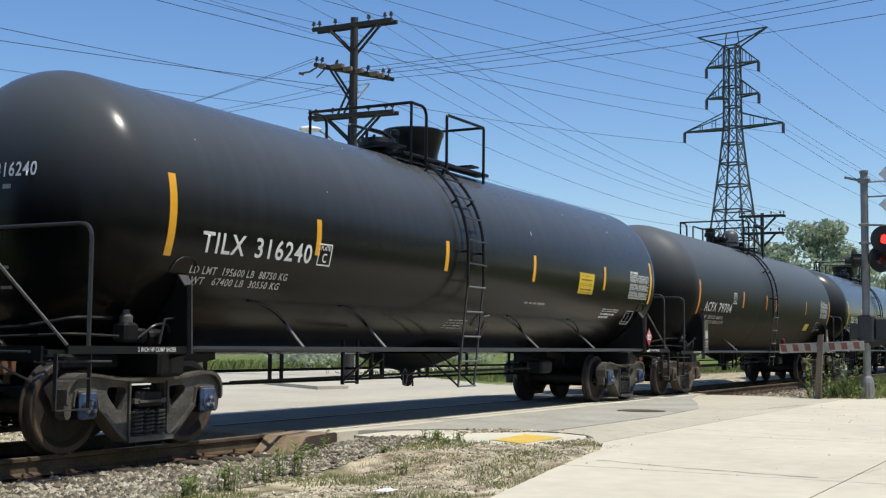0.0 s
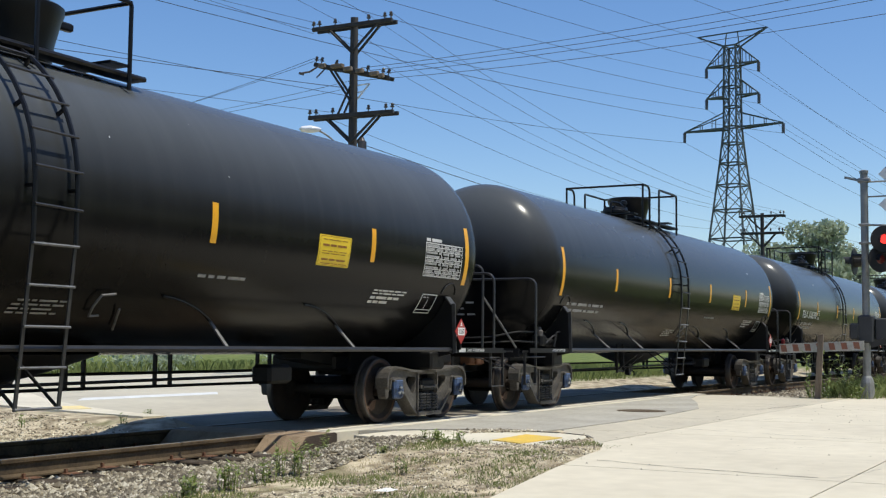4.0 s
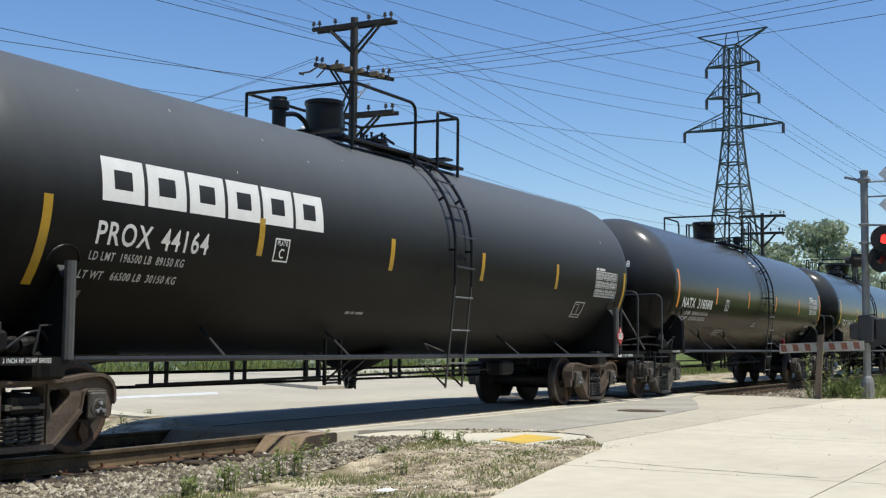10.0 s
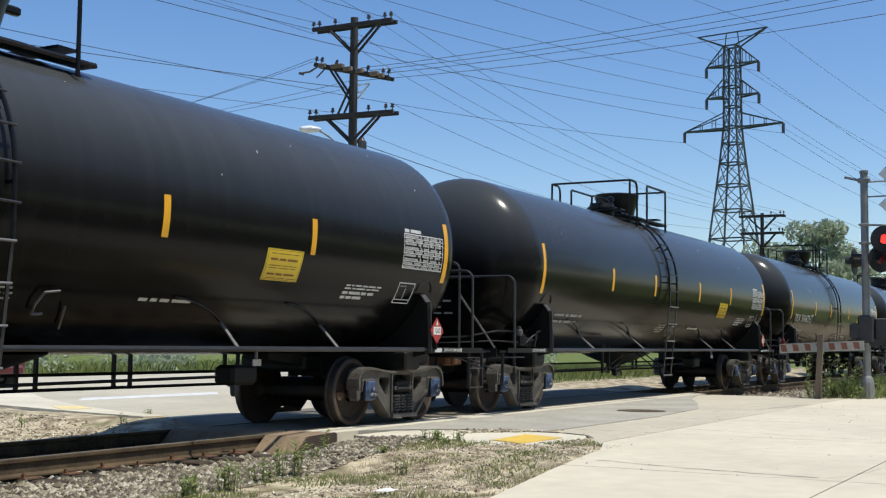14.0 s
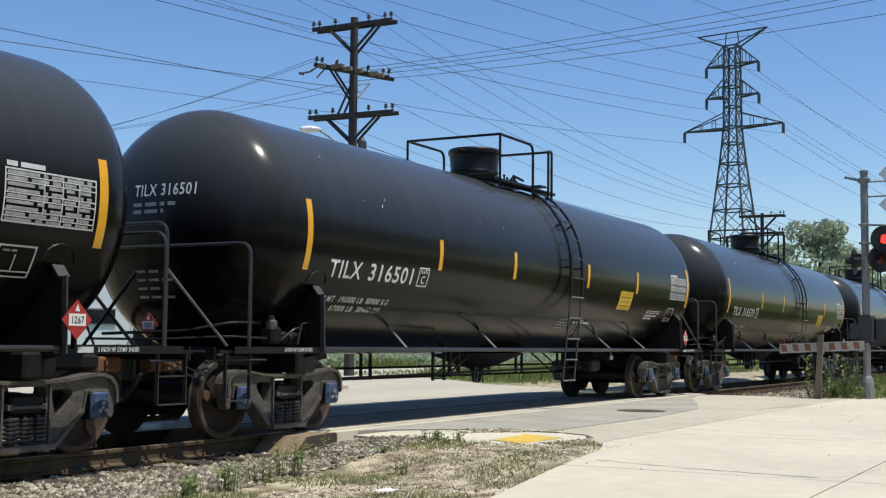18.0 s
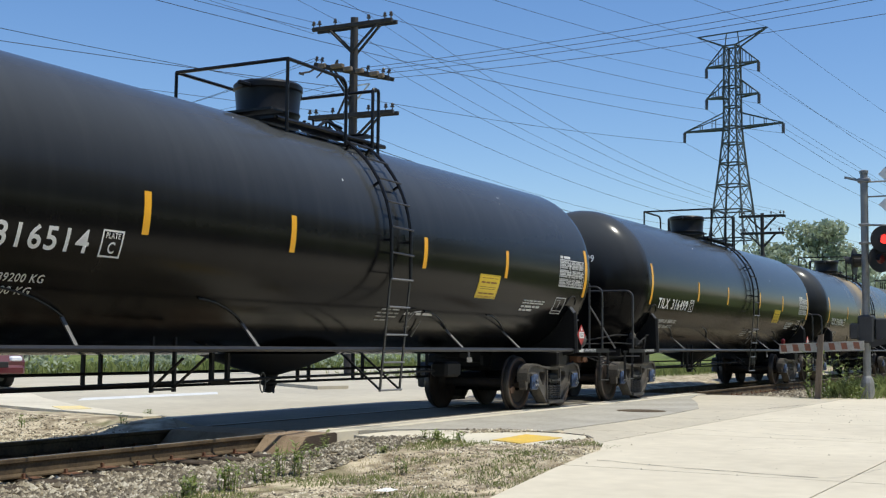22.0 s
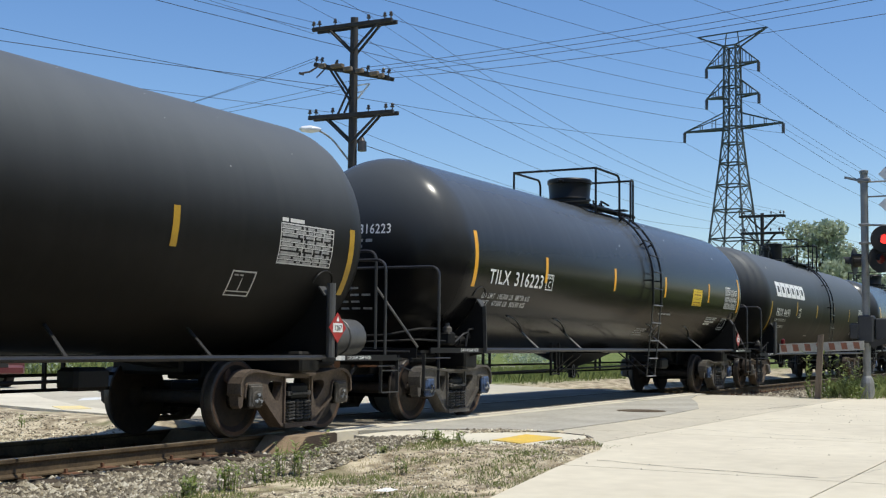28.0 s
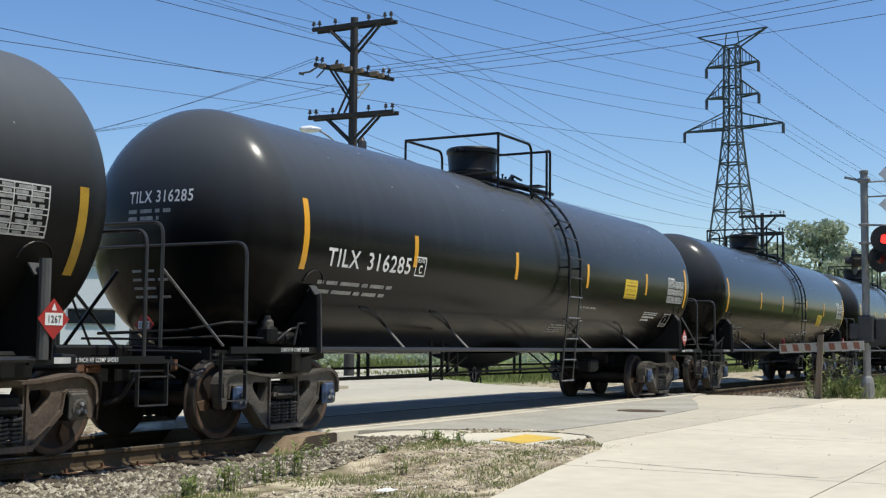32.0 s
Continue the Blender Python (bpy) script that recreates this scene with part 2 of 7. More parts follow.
M = {
    "tank_gloss": tank_paint("tank_gloss", (0.0045, 0.0046, 0.005), 0.17, 0.025, dust_sheen=0.21, spec=0.135),
    "tank_semi": tank_paint("tank_semi", (0.0075, 0.0075, 0.0078), 0.2, 0.025, dust_sheen=0.3, spec=0.135),
    "tank_matte": tank_paint("tank_matte", (0.0115, 0.0113, 0.011), 0.42, 0.02, dust_sheen=0.42, spec=0.11),
    "tank_dusty": tank_paint("tank_dusty", (0.0075, 0.0075, 0.008), 0.2, 0.05, (0.4, 0.31, 0.19), dust_sheen=0.22, spec=0.12),
    "black_fitting": mat("black_fitting", (0.009, 0.009, 0.01), 0.4, dark=0.6, scale=4.0, bump=0.05, spec=0.3),
    "underframe": mat("underframe", (0.0075, 0.0072, 0.0072), 0.6, dark=0.6, scale=3.0, bump=0.1, spec=0.3),
    "rail_pipe": mat("rail_pipe", (0.035, 0.035, 0.037), 0.4, dark=0.7, scale=5),
    "rung_grey": mat("rung_grey", (0.2, 0.2, 0.2), 0.45, dark=0.6, scale=8),
    "white_paint": mat("white_paint", (0.82, 0.82, 0.8), 0.5, dark=0.88, scale=4),
    "strut_grey": mat("strut_grey", (0.2, 0.195, 0.19), 0.5, dark=0.6, scale=8),
    "yellow_tape": mat("yellow_tape", (0.85, 0.42, 0.02), 0.35, dark=0.85, scale=5),
    "yellow_sign": mat("yellow_sign", (0.86, 0.62, 0.03), 0.4, dark=0.85, scale=5),
    "notice_ink": mat("notice_ink", (0.32, 0.13, 0.02), 0.6, dark=0.7, scale=12),
    "saddle_grey": mat("saddle_grey", (0.07, 0.07, 0.068), 0.6, alt=(0.025, 0.024, 0.023), scale=4),
    "truck_grey": mat("truck_grey", (0.125, 0.115, 0.1), 0.65, alt=(0.045, 0.038, 0.032), scale=4, bump=0.2),
    "truck_brown": mat("truck_brown", (0.14, 0.105, 0.08), 0.75, alt=(0.06, 0.044, 0.033), scale=4, bump=0.2),
    "wheel_steel": mat("wheel_steel", (0.042, 0.027, 0.019), 0.75, alt=(0.011, 0.009, 0.008), scale=1.3, bump=0.1),
    "wheel_rim": mat("wheel_rim", (0.1, 0.09, 0.082), 0.45, metal=0.6, dark=0.5, scale=6),
    "cap_blue": mat("cap_blue", (0.07, 0.135, 0.3), 0.5, alt=(0.025, 0.03, 0.04), scale=14),
    "bolt_pale": mat("bolt_pale", (0.4, 0.42, 0.44), 0.5, alt=(0.15, 0.15, 0.15), scale=20),
    "wheel_rust": mat("wheel_rust", (0.12, 0.068, 0.042), 0.8, alt=(0.03, 0.02, 0.015), scale=3, bump=0.15),
    "rust": mat("rust", (0.22, 0.105, 0.055), 0.85, alt=(0.13, 0.062, 0.035), scale=6, bump=0.2),
    "red_placard": mat("red_placard", (0.4, 0.028, 0.024), 0.4, dark=0.85),
    "rail_steel": mat("rail_steel", (0.135, 0.097, 0.056), 0.8, alt=(0.055, 0.038, 0.024), scale=3, bump=0.15, spec=0.25),
    "rail_head": mat("rail_head", (0.28, 0.24, 0.19), 0.5, metal=0.5, dark=0.7, scale=3),
    "tie_wood": mat("tie_wood", (0.085, 0.062, 0.042), 0.9, alt=(0.035, 0.027, 0.02), scale=5, bump=0.4),
    "asphalt": mat("asphalt", (0.46, 0.43, 0.36), 0.92, alt=(0.33, 0.31, 0.262), scale=0.9, bump=0.35, bump_scale=90, spec=0.2),
    "concrete_worn": mat("concrete_worn", (0.57, 0.515, 0.4), 0.9, alt=(0.46, 0.415, 0.325), scale=0.5, bump=0.2, bump_scale=60, spec=0.25),
    "concrete": mat("concrete", (0.67, 0.608, 0.475), 0.9, alt=(0.55, 0.495, 0.385), scale=0.35, bump=0.15, bump_scale=60, spec=0.25),
    "concrete_new": mat("concrete_new", (0.69, 0.635, 0.505), 0.9, alt=(0.55, 0.5, 0.395), scale=0.8, bump=0.12, bump_scale=60, spec=0.25),
    # darker asphalt under the train, part of its shadow put into the colour
    "asphalt_dark": mat("asphalt_dark", (0.25, 0.22, 0.17), 0.92, alt=(0.175, 0.153, 0.12), scale=0.9, bump=0.35, bump_scale=90, spec=0.2),
    "street_tar": mat("street_tar", (0.09, 0.087, 0.08), 0.92, alt=(0.06, 0.058, 0.054), scale=0.6, bump=0.3, bump_scale=90, spec=0.2),
    "faded_pad": mat("faded_pad", (0.78, 0.62, 0.26), 0.85, alt=(0.66, 0.56, 0.32), scale=3, bump=0.3, bump_scale=30),
    "dark_rust": mat("dark_rust", (0.085, 0.058, 0.04), 0.9, alt=(0.04, 0.028, 0.02), scale=5, bump=0.3),
    "pole_wood": mat("pole_wood", (0.056, 0.053, 0.051), 0.9, alt=(0.03, 0.027, 0.025), scale=3, bump=0.3, stretch=(1, 1, 0.15)),
    "galv": mat("galv", (0.3, 0.3, 0.29), 0.5, metal=0.4, dark=0.7, scale=4),
    "tower_steel": mat("tower_steel", (0.1, 0.115, 0.11), 0.6, metal=0.3, dark=0.7, scale=1),
    "wire": mat("wire", (0.05, 0.05, 0.055), 0.6, dark=0.8),
    # leaf greens paled beyond real foliage, putting distance haze into their colour
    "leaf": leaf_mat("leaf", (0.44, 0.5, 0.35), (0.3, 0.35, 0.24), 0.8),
    "bark": mat("bark", (0.11, 0.09, 0.07), 0.9, dark=0.6, bump=0.4),
    "wall_white": mat("wall_white", (0.78, 0.79, 0.8), 0.6, dark=0.93, scale=0.5),
    "yellow_dull": mat("yellow_dull", (0.5, 0.3, 0.02), 0.5, dark=0.7, scale=5),
    "orange_tape": mat("orange_tape", (0.8, 0.27, 0.03), 0.4, dark=0.8, scale=5),
    "grey_tank": mat("grey_tank", (0.1, 0.1, 0.1), 0.45, dark=0.7, scale=3),
    "stencil": mat("stencil", (0.42, 0.42, 0.41), 0.6, dark=0.5, scale=14),
    "table_white": mat("table_white", (0.66, 0.66, 0.64), 0.55, dark=0.75, scale=10),
    "glass_white": mat("glass_white", (0.8, 0.82, 0.85), 0.2, dark=0.9),
    "ceramic": mat("ceramic", (0.08, 0.07, 0.07), 0.25, dark=0.7),
    "gate_red": mat("gate_red", (0.33, 0.11, 0.06), 0.5, alt=(0.2, 0.1, 0.06), scale=9),
    "lamp_red": mat("lamp_red", (0.12, 0.01, 0.012), 0.2, dark=0.7),
    "lamp_lit": mat("lamp_lit", (0.6, 0.02, 0.02), 0.3, emit=(1.0, 0.05, 0.04, 1.4)),
    "black_matte": mat("black_matte", (0.012, 0.012, 0.013), 0.6, dark=0.7),
    "grass_blade": mat("grass_blade", (0.25, 0.28, 0.095), 0.85, alt=(0.13, 0.17, 0.05), scale=1.2, spec=0.2),
    "dry_blade": mat("dry_blade", (0.7, 0.6, 0.38), 0.85, alt=(0.5, 0.41, 0.24), scale=1.2, spec=0.2),
    "white_line": mat("white_line", (0.75, 0.75, 0.72), 0.7, dark=0.75, scale=3),
    "tyre": mat("tyre", (0.015, 0.015, 0.015), 0.8),
    "glass_dark": mat("glass_dark", (0.02, 0.025, 0.03), 0.05),
    "old_road": mat("old_road", (0.54, 0.495, 0.39), 0.9, alt=(0.43, 0.39, 0.31), scale=0.4, bump=0.2, bump_scale=70, spec=0.2),
    "dirty_white": mat("dirty_white", (0.55, 0.53, 0.48), 0.6, alt=(0.36, 0.33, 0.28), scale=5),
    "joint_bed": mat("joint_bed", (0.13, 0.115, 0.09), 0.95, dark=0.6, scale=3),
    "yellow_pad": mat("yellow_pad", (0.78, 0.5, 0.05), 0.8, alt=(0.55, 0.4, 0.12), scale=3, bump=0.4, bump_scale=30),
    "rust_wood": mat("rust_wood", (0.34, 0.25, 0.16), 0.9, alt=(0.19, 0.13, 0.08), scale=3, bump=0.4, bump_scale=20, stretch=(0.4, 2, 2)),
    "post_wood": mat("post_wood", (0.24, 0.19, 0.14), 0.9, alt=(0.13, 0.1, 0.075), scale=4, bump=0.4, stretch=(2, 2, 0.3)),
    "leaf_light": leaf_mat("leaf_light", (0.3, 0.36, 0.12), (0.19, 0.25, 0.08), 3),
    "ballast_stone": stone_mix("ballast_stone", 0.93),
    "pale_gravel": stone_mix("pale_gravel", 1.4),
    "car_red": mat("car_red", (0.1, 0.012, 0.018), 0.3, dark=0.8, coat=0.4),
    "gate_grey": mat("gate_grey", (0.045, 0.047, 0.05), 0.55, dark=0.6, scale=4),
}


# ---- mesh helpers ----
class Geo:
    """Vertices and faces gathered for one mesh."""

    def __init__(self):
        self.v, self.f, self.slot, self.mi = [], [], 0, []

    def add(self, verts, faces, m=None):
        o = len(self.v)
        self.mi += [self.slot] * len(faces)
        self.v += [tuple(m @ Vector(v)) if m else tuple(v) for v in verts]
        self.f += [tuple(i + o for i in f) for f in faces]
        return self

    def box(self, c, s, m=None, bev=0.0):
        x, y, z = (a / 2 for a in s)
        if bev <= 0:
            vs = [(c[0] + i * x, c[1] + j * y, c[2] + k * z) for i in (-1, 1) for j in (-1, 1) for k in (-1, 1)]
            fs = [(0, 1, 3, 2), (4, 6, 7, 5), (0, 4, 5, 1), (2, 3, 7, 6), (0, 2, 6, 4), (1, 5, 7, 3)]
            return self.add(vs, fs, m)
        b = min(bev, x * 0.8, y * 0.8, z * 0.8)
        ring = [(x, y - b), (x - b, y), (b - x, y), (-x, y - b), (-x, b - y), (b - x, -y), (x - b, -y), (x, b - y)]
        sm = [((x - b) / x, (y - b) / y)] * 1
        vs = []
        for zz, k in ((-z, 0), (-z + b, 1), (z - b, 1), (z, 0)):
            for px, py in ring:
                qx, qy = (px, py) if k else (px * sm[0][0], py * sm[0][1])
                vs.append((c[0] + qx, c[1] + qy, c[2] + zz))
        fs = [tuple(range(7, -1, -1)), tuple(range(24, 32))]
        for r in range(3):
            for i in range(8):
                j = (i + 1) % 8
                fs.append((r * 8 + i, r * 8 + j, r * 8 + 8 + j, r * 8 + 8 + i))
        return self.add(vs, fs, m)

    def lathe(self, prof, n=24, m=None, cap=True):
        """prof: (along, radius) pairs round the x axis."""
        vs, fs = [], []
        for a, r in prof:
            for i in range(n):
                t = 2 * math.pi * i / n
                vs.append((a, r * math.cos(t), r * math.sin(t)))
        for k in range(len(prof) - 1):
            for i in range(n):
                j = (i + 1) % n
                fs.append((k * n + i, k * n + n + i, k * n + n + j, k * n + j))
        if cap:
            fs.append(tuple(range(n)))
            fs.append(tuple(range(len(prof) * n - 1, (len(prof) - 1) * n - 1, -1)))
        return self.add(vs, fs, m)

    def tube(self, pts, r, n=8, m=None, r2=None):
        pts = [Vector(p) for p in pts]
        vs, fs = [], []
        up = None
        for i, p in enumerate(pts):
            d = ((pts[i + 1] if i + 1 < len(pts) else p) - (pts[i - 1] if i else p)).normalized()
            if up is None:
                up = d.cross(Vector((0, 0, 1)) if abs(d.z) < 0.9 else Vector((1, 0, 0))).normalized()
            up = (up - d * up.dot(d)).normalized()
            w = d.cross(up)
            rr = r if r2 is None else r + (r2 - r) * i / (len(pts) - 1)
            for k in range(n):
                t = 2 * math.pi * k / n
                vs.append(p + up * (rr * math.cos(t)) + w * (rr * math.sin(t)))
        for i in range(len(pts) - 1):
            for k in range(n):
                j = (k + 1) % n
                fs.append((i * n + k, i * n + j, i * n + n + j, i * n + n + k))
        fs.append(tuple(range(n - 1, -1, -1)))
        fs.append(tuple(range((len(pts) - 1) * n, len(pts) * n)))
        return self.add(vs, fs, m)

    def beam(self, a, b, w, h):
        """A rectangular bar from a to b, w wide sideways and h high."""
        a, b = Vector(a), Vector(b)
        d = (b - a)
        n = d.normalized()
        s = n.cross(Vector((0, 0, 1)) if abs(n.z) < 0.95 else Vector((1, 0, 0))).normalized()
        u = s.cross(n)
        vs = [p + s * (i * w / 2) + u * (j * h / 2) for p in (a, b) for i, j in ((-1, -1), (1, -1), (1, 1), (-1, 1))]
        return self.add(vs, [(3, 2, 1, 0), (4, 5, 6, 7), (0, 1, 5, 4), (1, 2, 6, 5), (2, 3, 7, 6), (3, 0, 4, 7)])

    def plate(self, outline, y0, y1, m=None, holes=()):
        """A convex-or-not outline in x,z drawn out from y0 to y1."""
        n = len(outline)
        vs = [(x, y0, z) for x, z in outline] + [(x, y1, z) for x, z in outline]
        fs = [tuple(range(n - 1, -1, -1)), tuple(range(n, 2 * n))] + [(i, (i + 1) % n, n + (i + 1) % n, n + i) for i in range(n)]
        return self.add(vs, fs, m)


def pierced(g, outline, holes, y0, y1):
    """A plate in x,z with openings through it; each opening is joined to the rim by a slit."""
    loop = list(outline)
    for h in holes:
        h = list(h)
        i, j = min(((i, j) for i in range(len(loop)) for j in range(len(h))), key=lambda q: (loop[q[0]][0] - h[q[1]][0]) ** 2 + (loop[q[0]][1] - h[q[1]][1]) ** 2)
        turn = h[j:] + h[:j + 1]
        loop = loop[:i + 1] + turn + loop[i:]
    n = len(loop)
    g.add([(x, y, z) for y in (y0, y1) for x, z in loop], [tuple(range(n)), tuple(range(2 * n - 1, n - 1, -1))])
    for ring in [outline] + list(holes):
        k = len(ring)
        g.add([(x, y, z) for y in (y0, y1) for x, z in ring], [(i, (i + 1) % k, k + (i + 1) % k, k + i) for i in range(k)])
    return g


def mesh_of(name, g, material, smooth=False):
    me = bpy.data.meshes.new(name)
    me.from_pydata(g.v, [], g.f)
    bm = bmesh.new()
    bm.from_mesh(me)
    bmesh.ops.recalc_face_normals(bm, faces=bm.faces)
    bm.to_mesh(me)
    bm.free()
    for one in material if isinstance(material, (list, tuple)) else [material]:
        me.materials.append(M[one] if isinstance(one, str) else one)
    if len(me.materials) > 1:
        me.polygons.foreach_set("material_index", g.mi)
    if smooth:
        me.polygons.foreach_set("use_smooth", [True] * len(me.polygons))
        me.set_sharp_from_angle(angle=radians(35))
    return me


def part(name, g, material, parent=None, label="", at=None, smooth=False):
    ob = new(name, g if isinstance(g, bpy.types.Mesh) else mesh_of(name, g, material, smooth))
    if parent:
        ob.parent = parent
    if at is not None:
        ob.matrix_basis = at if isinstance(at, Matrix) else Matrix.Translation(at)
    if label:
        ob["label"] = label
    return ob


def thing(name, label, category, group="", kind="", at=None):
    ob = tagged(new(name), label, category, group, kind)
    if at is not None:
        ob.matrix_basis = at if isinstance(at, Matrix) else Matrix.Translation(at)
    return ob


def solid(name, g, material, label, category, group="", kind="", smooth=False, at=None):
    return tagged(part(name, g, material, None, "", at, smooth), label, category, group, kind)


def bend(p0, p1, p2, r, n=5):
    """Points of a corner at p1 rounded with radius r."""
    p0, p1, p2 = Vector(p0), Vector(p1), Vector(p2)
    a, b = p1 + (p0 - p1).normalized() * r, p1 + (p2 - p1).normalized() * r
    return [(a * (1 - t) ** 2 + p1 * 2 * t * (1 - t) + b * t * t) for t in (i / n for i in range(n + 1))]


def path(pts, r=0.12):
    """A polyline with rounded corners."""
    out = [Vector(pts[0])]
    for i in range(1, len(pts) - 1):
        out += bend(pts[i - 1], pts[i], pts[i + 1], r)
    return out + [Vector(pts[-1])]


# ---- ground ----
def smooth(a, b, v):
    t = max(0.0, min(1.0, (v - a) / (b - a)))
    return t * t * (3 - 2 * t)


APRON = [(15.2, -3.354), (18.8, -3.424), (21.8, -3.204), (24.0, -2.504), (26.0, -1.754), (27.9, -1.324), (28.5, -1.5), (28.6, -2.6), (28.0, -4.1), (29.6, -5.4), (30.6, -8.9), (-12, -8.9), (-12, -8.5), (0.0, -7.6), (8.0, -5.8), (10.4, -5.3), (12.0, -5.0), (12.5, -4.93), (13.0, -4.76), (13.4, -4.5), (14.0, -4.25), (14.4, -4.02), (14.62, -3.6)]
FAR_ROAD = [(13.9, 2.305), (29.5, 2.305), (31.5, 6.0), (38.0, 12.0), (60, 14.0), (60, 20), (-30, 20), (-30, 14.5), (15.5, 13.5), (18.4, 11.8), (18.5, 10.3), (17.0, 8.3), (15.3, 5.6), (14.5, 3.9)]
SIDEWALK = [(12.75, -1.6), (13.72, -1.62), (14.28, -2.18), (14.6, -3.3), (14.58, -3.62), (14.36, -4.0), (13.95, -4.22), (13.35, -4.47), (12.95, -4.72), (12.45, -4.89), (12.02, -4.95), (12.2, -4.24), (12.3, -3.7), (12.46, -3.1), (12.52, -2.32)]
STRIP = [(14.75, -2.78), (14.3, -2.15), (13.75, -1.58), (13.3, -1.32), (27.9, -1.32), (26.0, -1.75), (24.0, -2.5), (21.8, -3.2), (18.8, -3.42), (15.2, -3.35), (14.62, -3.3)]
# unseen ground past the apron, paved dark so that the tanks reflect less
UNSEEN_STREET = [(-60, -8.92), (30.6, -8.92), (32.5, -14.0), (32.5, -21), (-60, -21)]
# the part of the sidewalk that is swept clear of soil
CLEAR = [(14.62, -3.3), (14.58, -3.62), (14.36, -4.0), (13.9, -4.2), (13.3, -4.15), (12.7, -4.0), (12.5, -3.5), (12.6, -2.9), (12.75, -2.35), (13.3, -2.3), (13.9, -2.6), (14.2, -2.9)]
PAVED = (APRON, FAR_ROAD, CLEAR, STRIP, UNSEEN_STREET)


def inside(poly, x, y):
    odd = False
    for i, (x0, y0) in enumerate(poly):
        x1, y1 = poly[i - 1]
        if (y0 > y) != (y1 > y) and x < (x1 - x0) * (y - y0) / (y1 - y0) + x0:
            odd = not odd
    return odd


def ground_height(x, y):
    """Lower beside the rails, near road level round the crossing, a low rise far behind."""
    base = -0.21
    if y < 0:
        base += 0.2 * smooth(-1.3, -2.3, y) * smooth(9.6, 12.2, x) * (1 - smooth(27.5, 29.0, x))
        base += 0.1 * smooth(-2.5, -4.5, y)
        base += 0.1 * smooth(27.0, 29.0, x) * smooth(-1.5, -3.0, y)
    else:
        base += 0.185 * max(smooth(1.2, 2.4, y) * smooth(12.4, 13.6, x), 0.75 * smooth(2.6, 6.0, y))
        base += 1.6 * smooth(24, 70, y)
    base += 0.03 * noise.noise((x * 0.9, y * 0.9, 0.3)) + 0.016 * noise.noise((x * 4, y * 4, 7))
    if y < 24:
        base = min(base, -0.004)
    if -60 < x < 90 and -21 < y < 20:
        for outline in PAVED:
            if inside(outline, x, y):
                base = min(base, -0.04)
                if all(inside(outline, x + dx, y + dy) for dx in (-0.3, 0.3) for dy in (-0.3, 0.3)):
                    base = -0.22
    return base


def make_ground():
    def axis(lo, hi, fine0, fine1, step):
        out = [fine0 + i * step for i in range(int((fine1 - fine0) / step) + 1)]
        s, v = step, out[0]
        left = []
        while v > lo:
            s *= 1.3
            v -= s
            left.append(max(v, lo))
        s, v = step, out[-1]
        while v < hi:
            s *= 1.3
            v += s
            out.append(min(v, hi))
        return left[::-1] + out

    xs, ys = axis(-1500, 2500, 2, 40, 0.2), axis(-1500, 2500, -10, 16, 0.2)
    g = Geo()
    w = len(xs)
    g.add([(x, y, ground_height(x, y)) for y in ys for x in xs], [(j * w + i, j * w + i + 1, (j + 1) * w + i + 1, (j + 1) * w + i) for j in range(len(ys) - 1) for i in range(w - 1)])
    m = bpy.data.materials.new("ground_mix")
    m.use_nodes = True
    nt = m.node_tree
    b = nt.nodes["Principled BSDF"]
    b.inputs["Roughness"].default_value = 0.95
    b.inputs["Specular IOR Level"].default_value = 0.2
    co = nt.nodes.new("ShaderNodeTexCoord")

    def noise_node(scale, detail=8):
        n = nt.nodes.new("ShaderNodeTexNoise")
        n.inputs["Scale"].default_value, n.inputs["Detail"].default_value = scale, detail
        nt.links.new(co.outputs["Object"], n.inputs["Vector"])
        return n.outputs[0]

    def ramp(src, p0, c0, p1, c1):
        r = nt.nodes.new("ShaderNodeValToRGB")
        r.color_ramp.elements[0].position, r.color_ramp.elements[1].position = p0, p1
        r.color_ramp.elements[0].color, r.color_ramp.elements[1].color = (*c0, 1), (*c1, 1)
        nt.links.new(src, r.inputs[0])
        return r.outputs[0]

    def calc(op, a, c):
        n = nt.nodes.new("ShaderNodeMath")
        n.operation = op
        for i, v in enumerate((a, c)):
            if isinstance(v, (int, float)):
                n.inputs[i].default_value = v
            else:
                nt.links.new(v, n.inputs[i])
        return n.outputs[0]

    def rng(src, a, c):
        n = nt.nodes.new("ShaderNodeMapRange")
        n.inputs["From Min"].default_value, n.inputs["From Max"].default_value = a, c
        nt.links.new(src, n.inputs["Value"])
        return n.outputs[0]

    soil = ramp(noise_node(3.2, 14), 0.36, (0.2, 0.155, 0.097), 0.64, (0.63, 0.54, 0.38))
    grass = ramp(noise_node(1.3, 12), 0.3, (0.07, 0.115, 0.025), 0.7, (0.2, 0.22, 0.07))
    sep = nt.nodes.new("ShaderNodeSeparateXYZ")
    nt.links.new(co.outputs["Object"], sep.inputs[0])
    wob = noise_node(0.4, 6)
    x = calc("ADD", sep.outputs[0], calc("MULTIPLY", wob, 4.0))
    y = calc("ADD", sep.outputs[1], calc("MULTIPLY", wob, 3.0))
    right = calc("MULTIPLY", rng(y, 6.0, 8.5), rng(x, 30.0, 35.0))
    mask = calc("MAXIMUM", right, rng(y, 20.5, 22.0))
    mask = calc("MAXIMUM", mask, rng(y, -20.5, -23.0))
    # unseen left ground made grassy, so the tank heads reflect it darker
    mask = calc("MAXIMUM", mask, rng(x, 6.0, 5.0))
    mask = calc("MAXIMUM", mask, calc("MULTIPLY", rng(x, 32.0, 34.0), rng(y, -2.5, -4.0)))
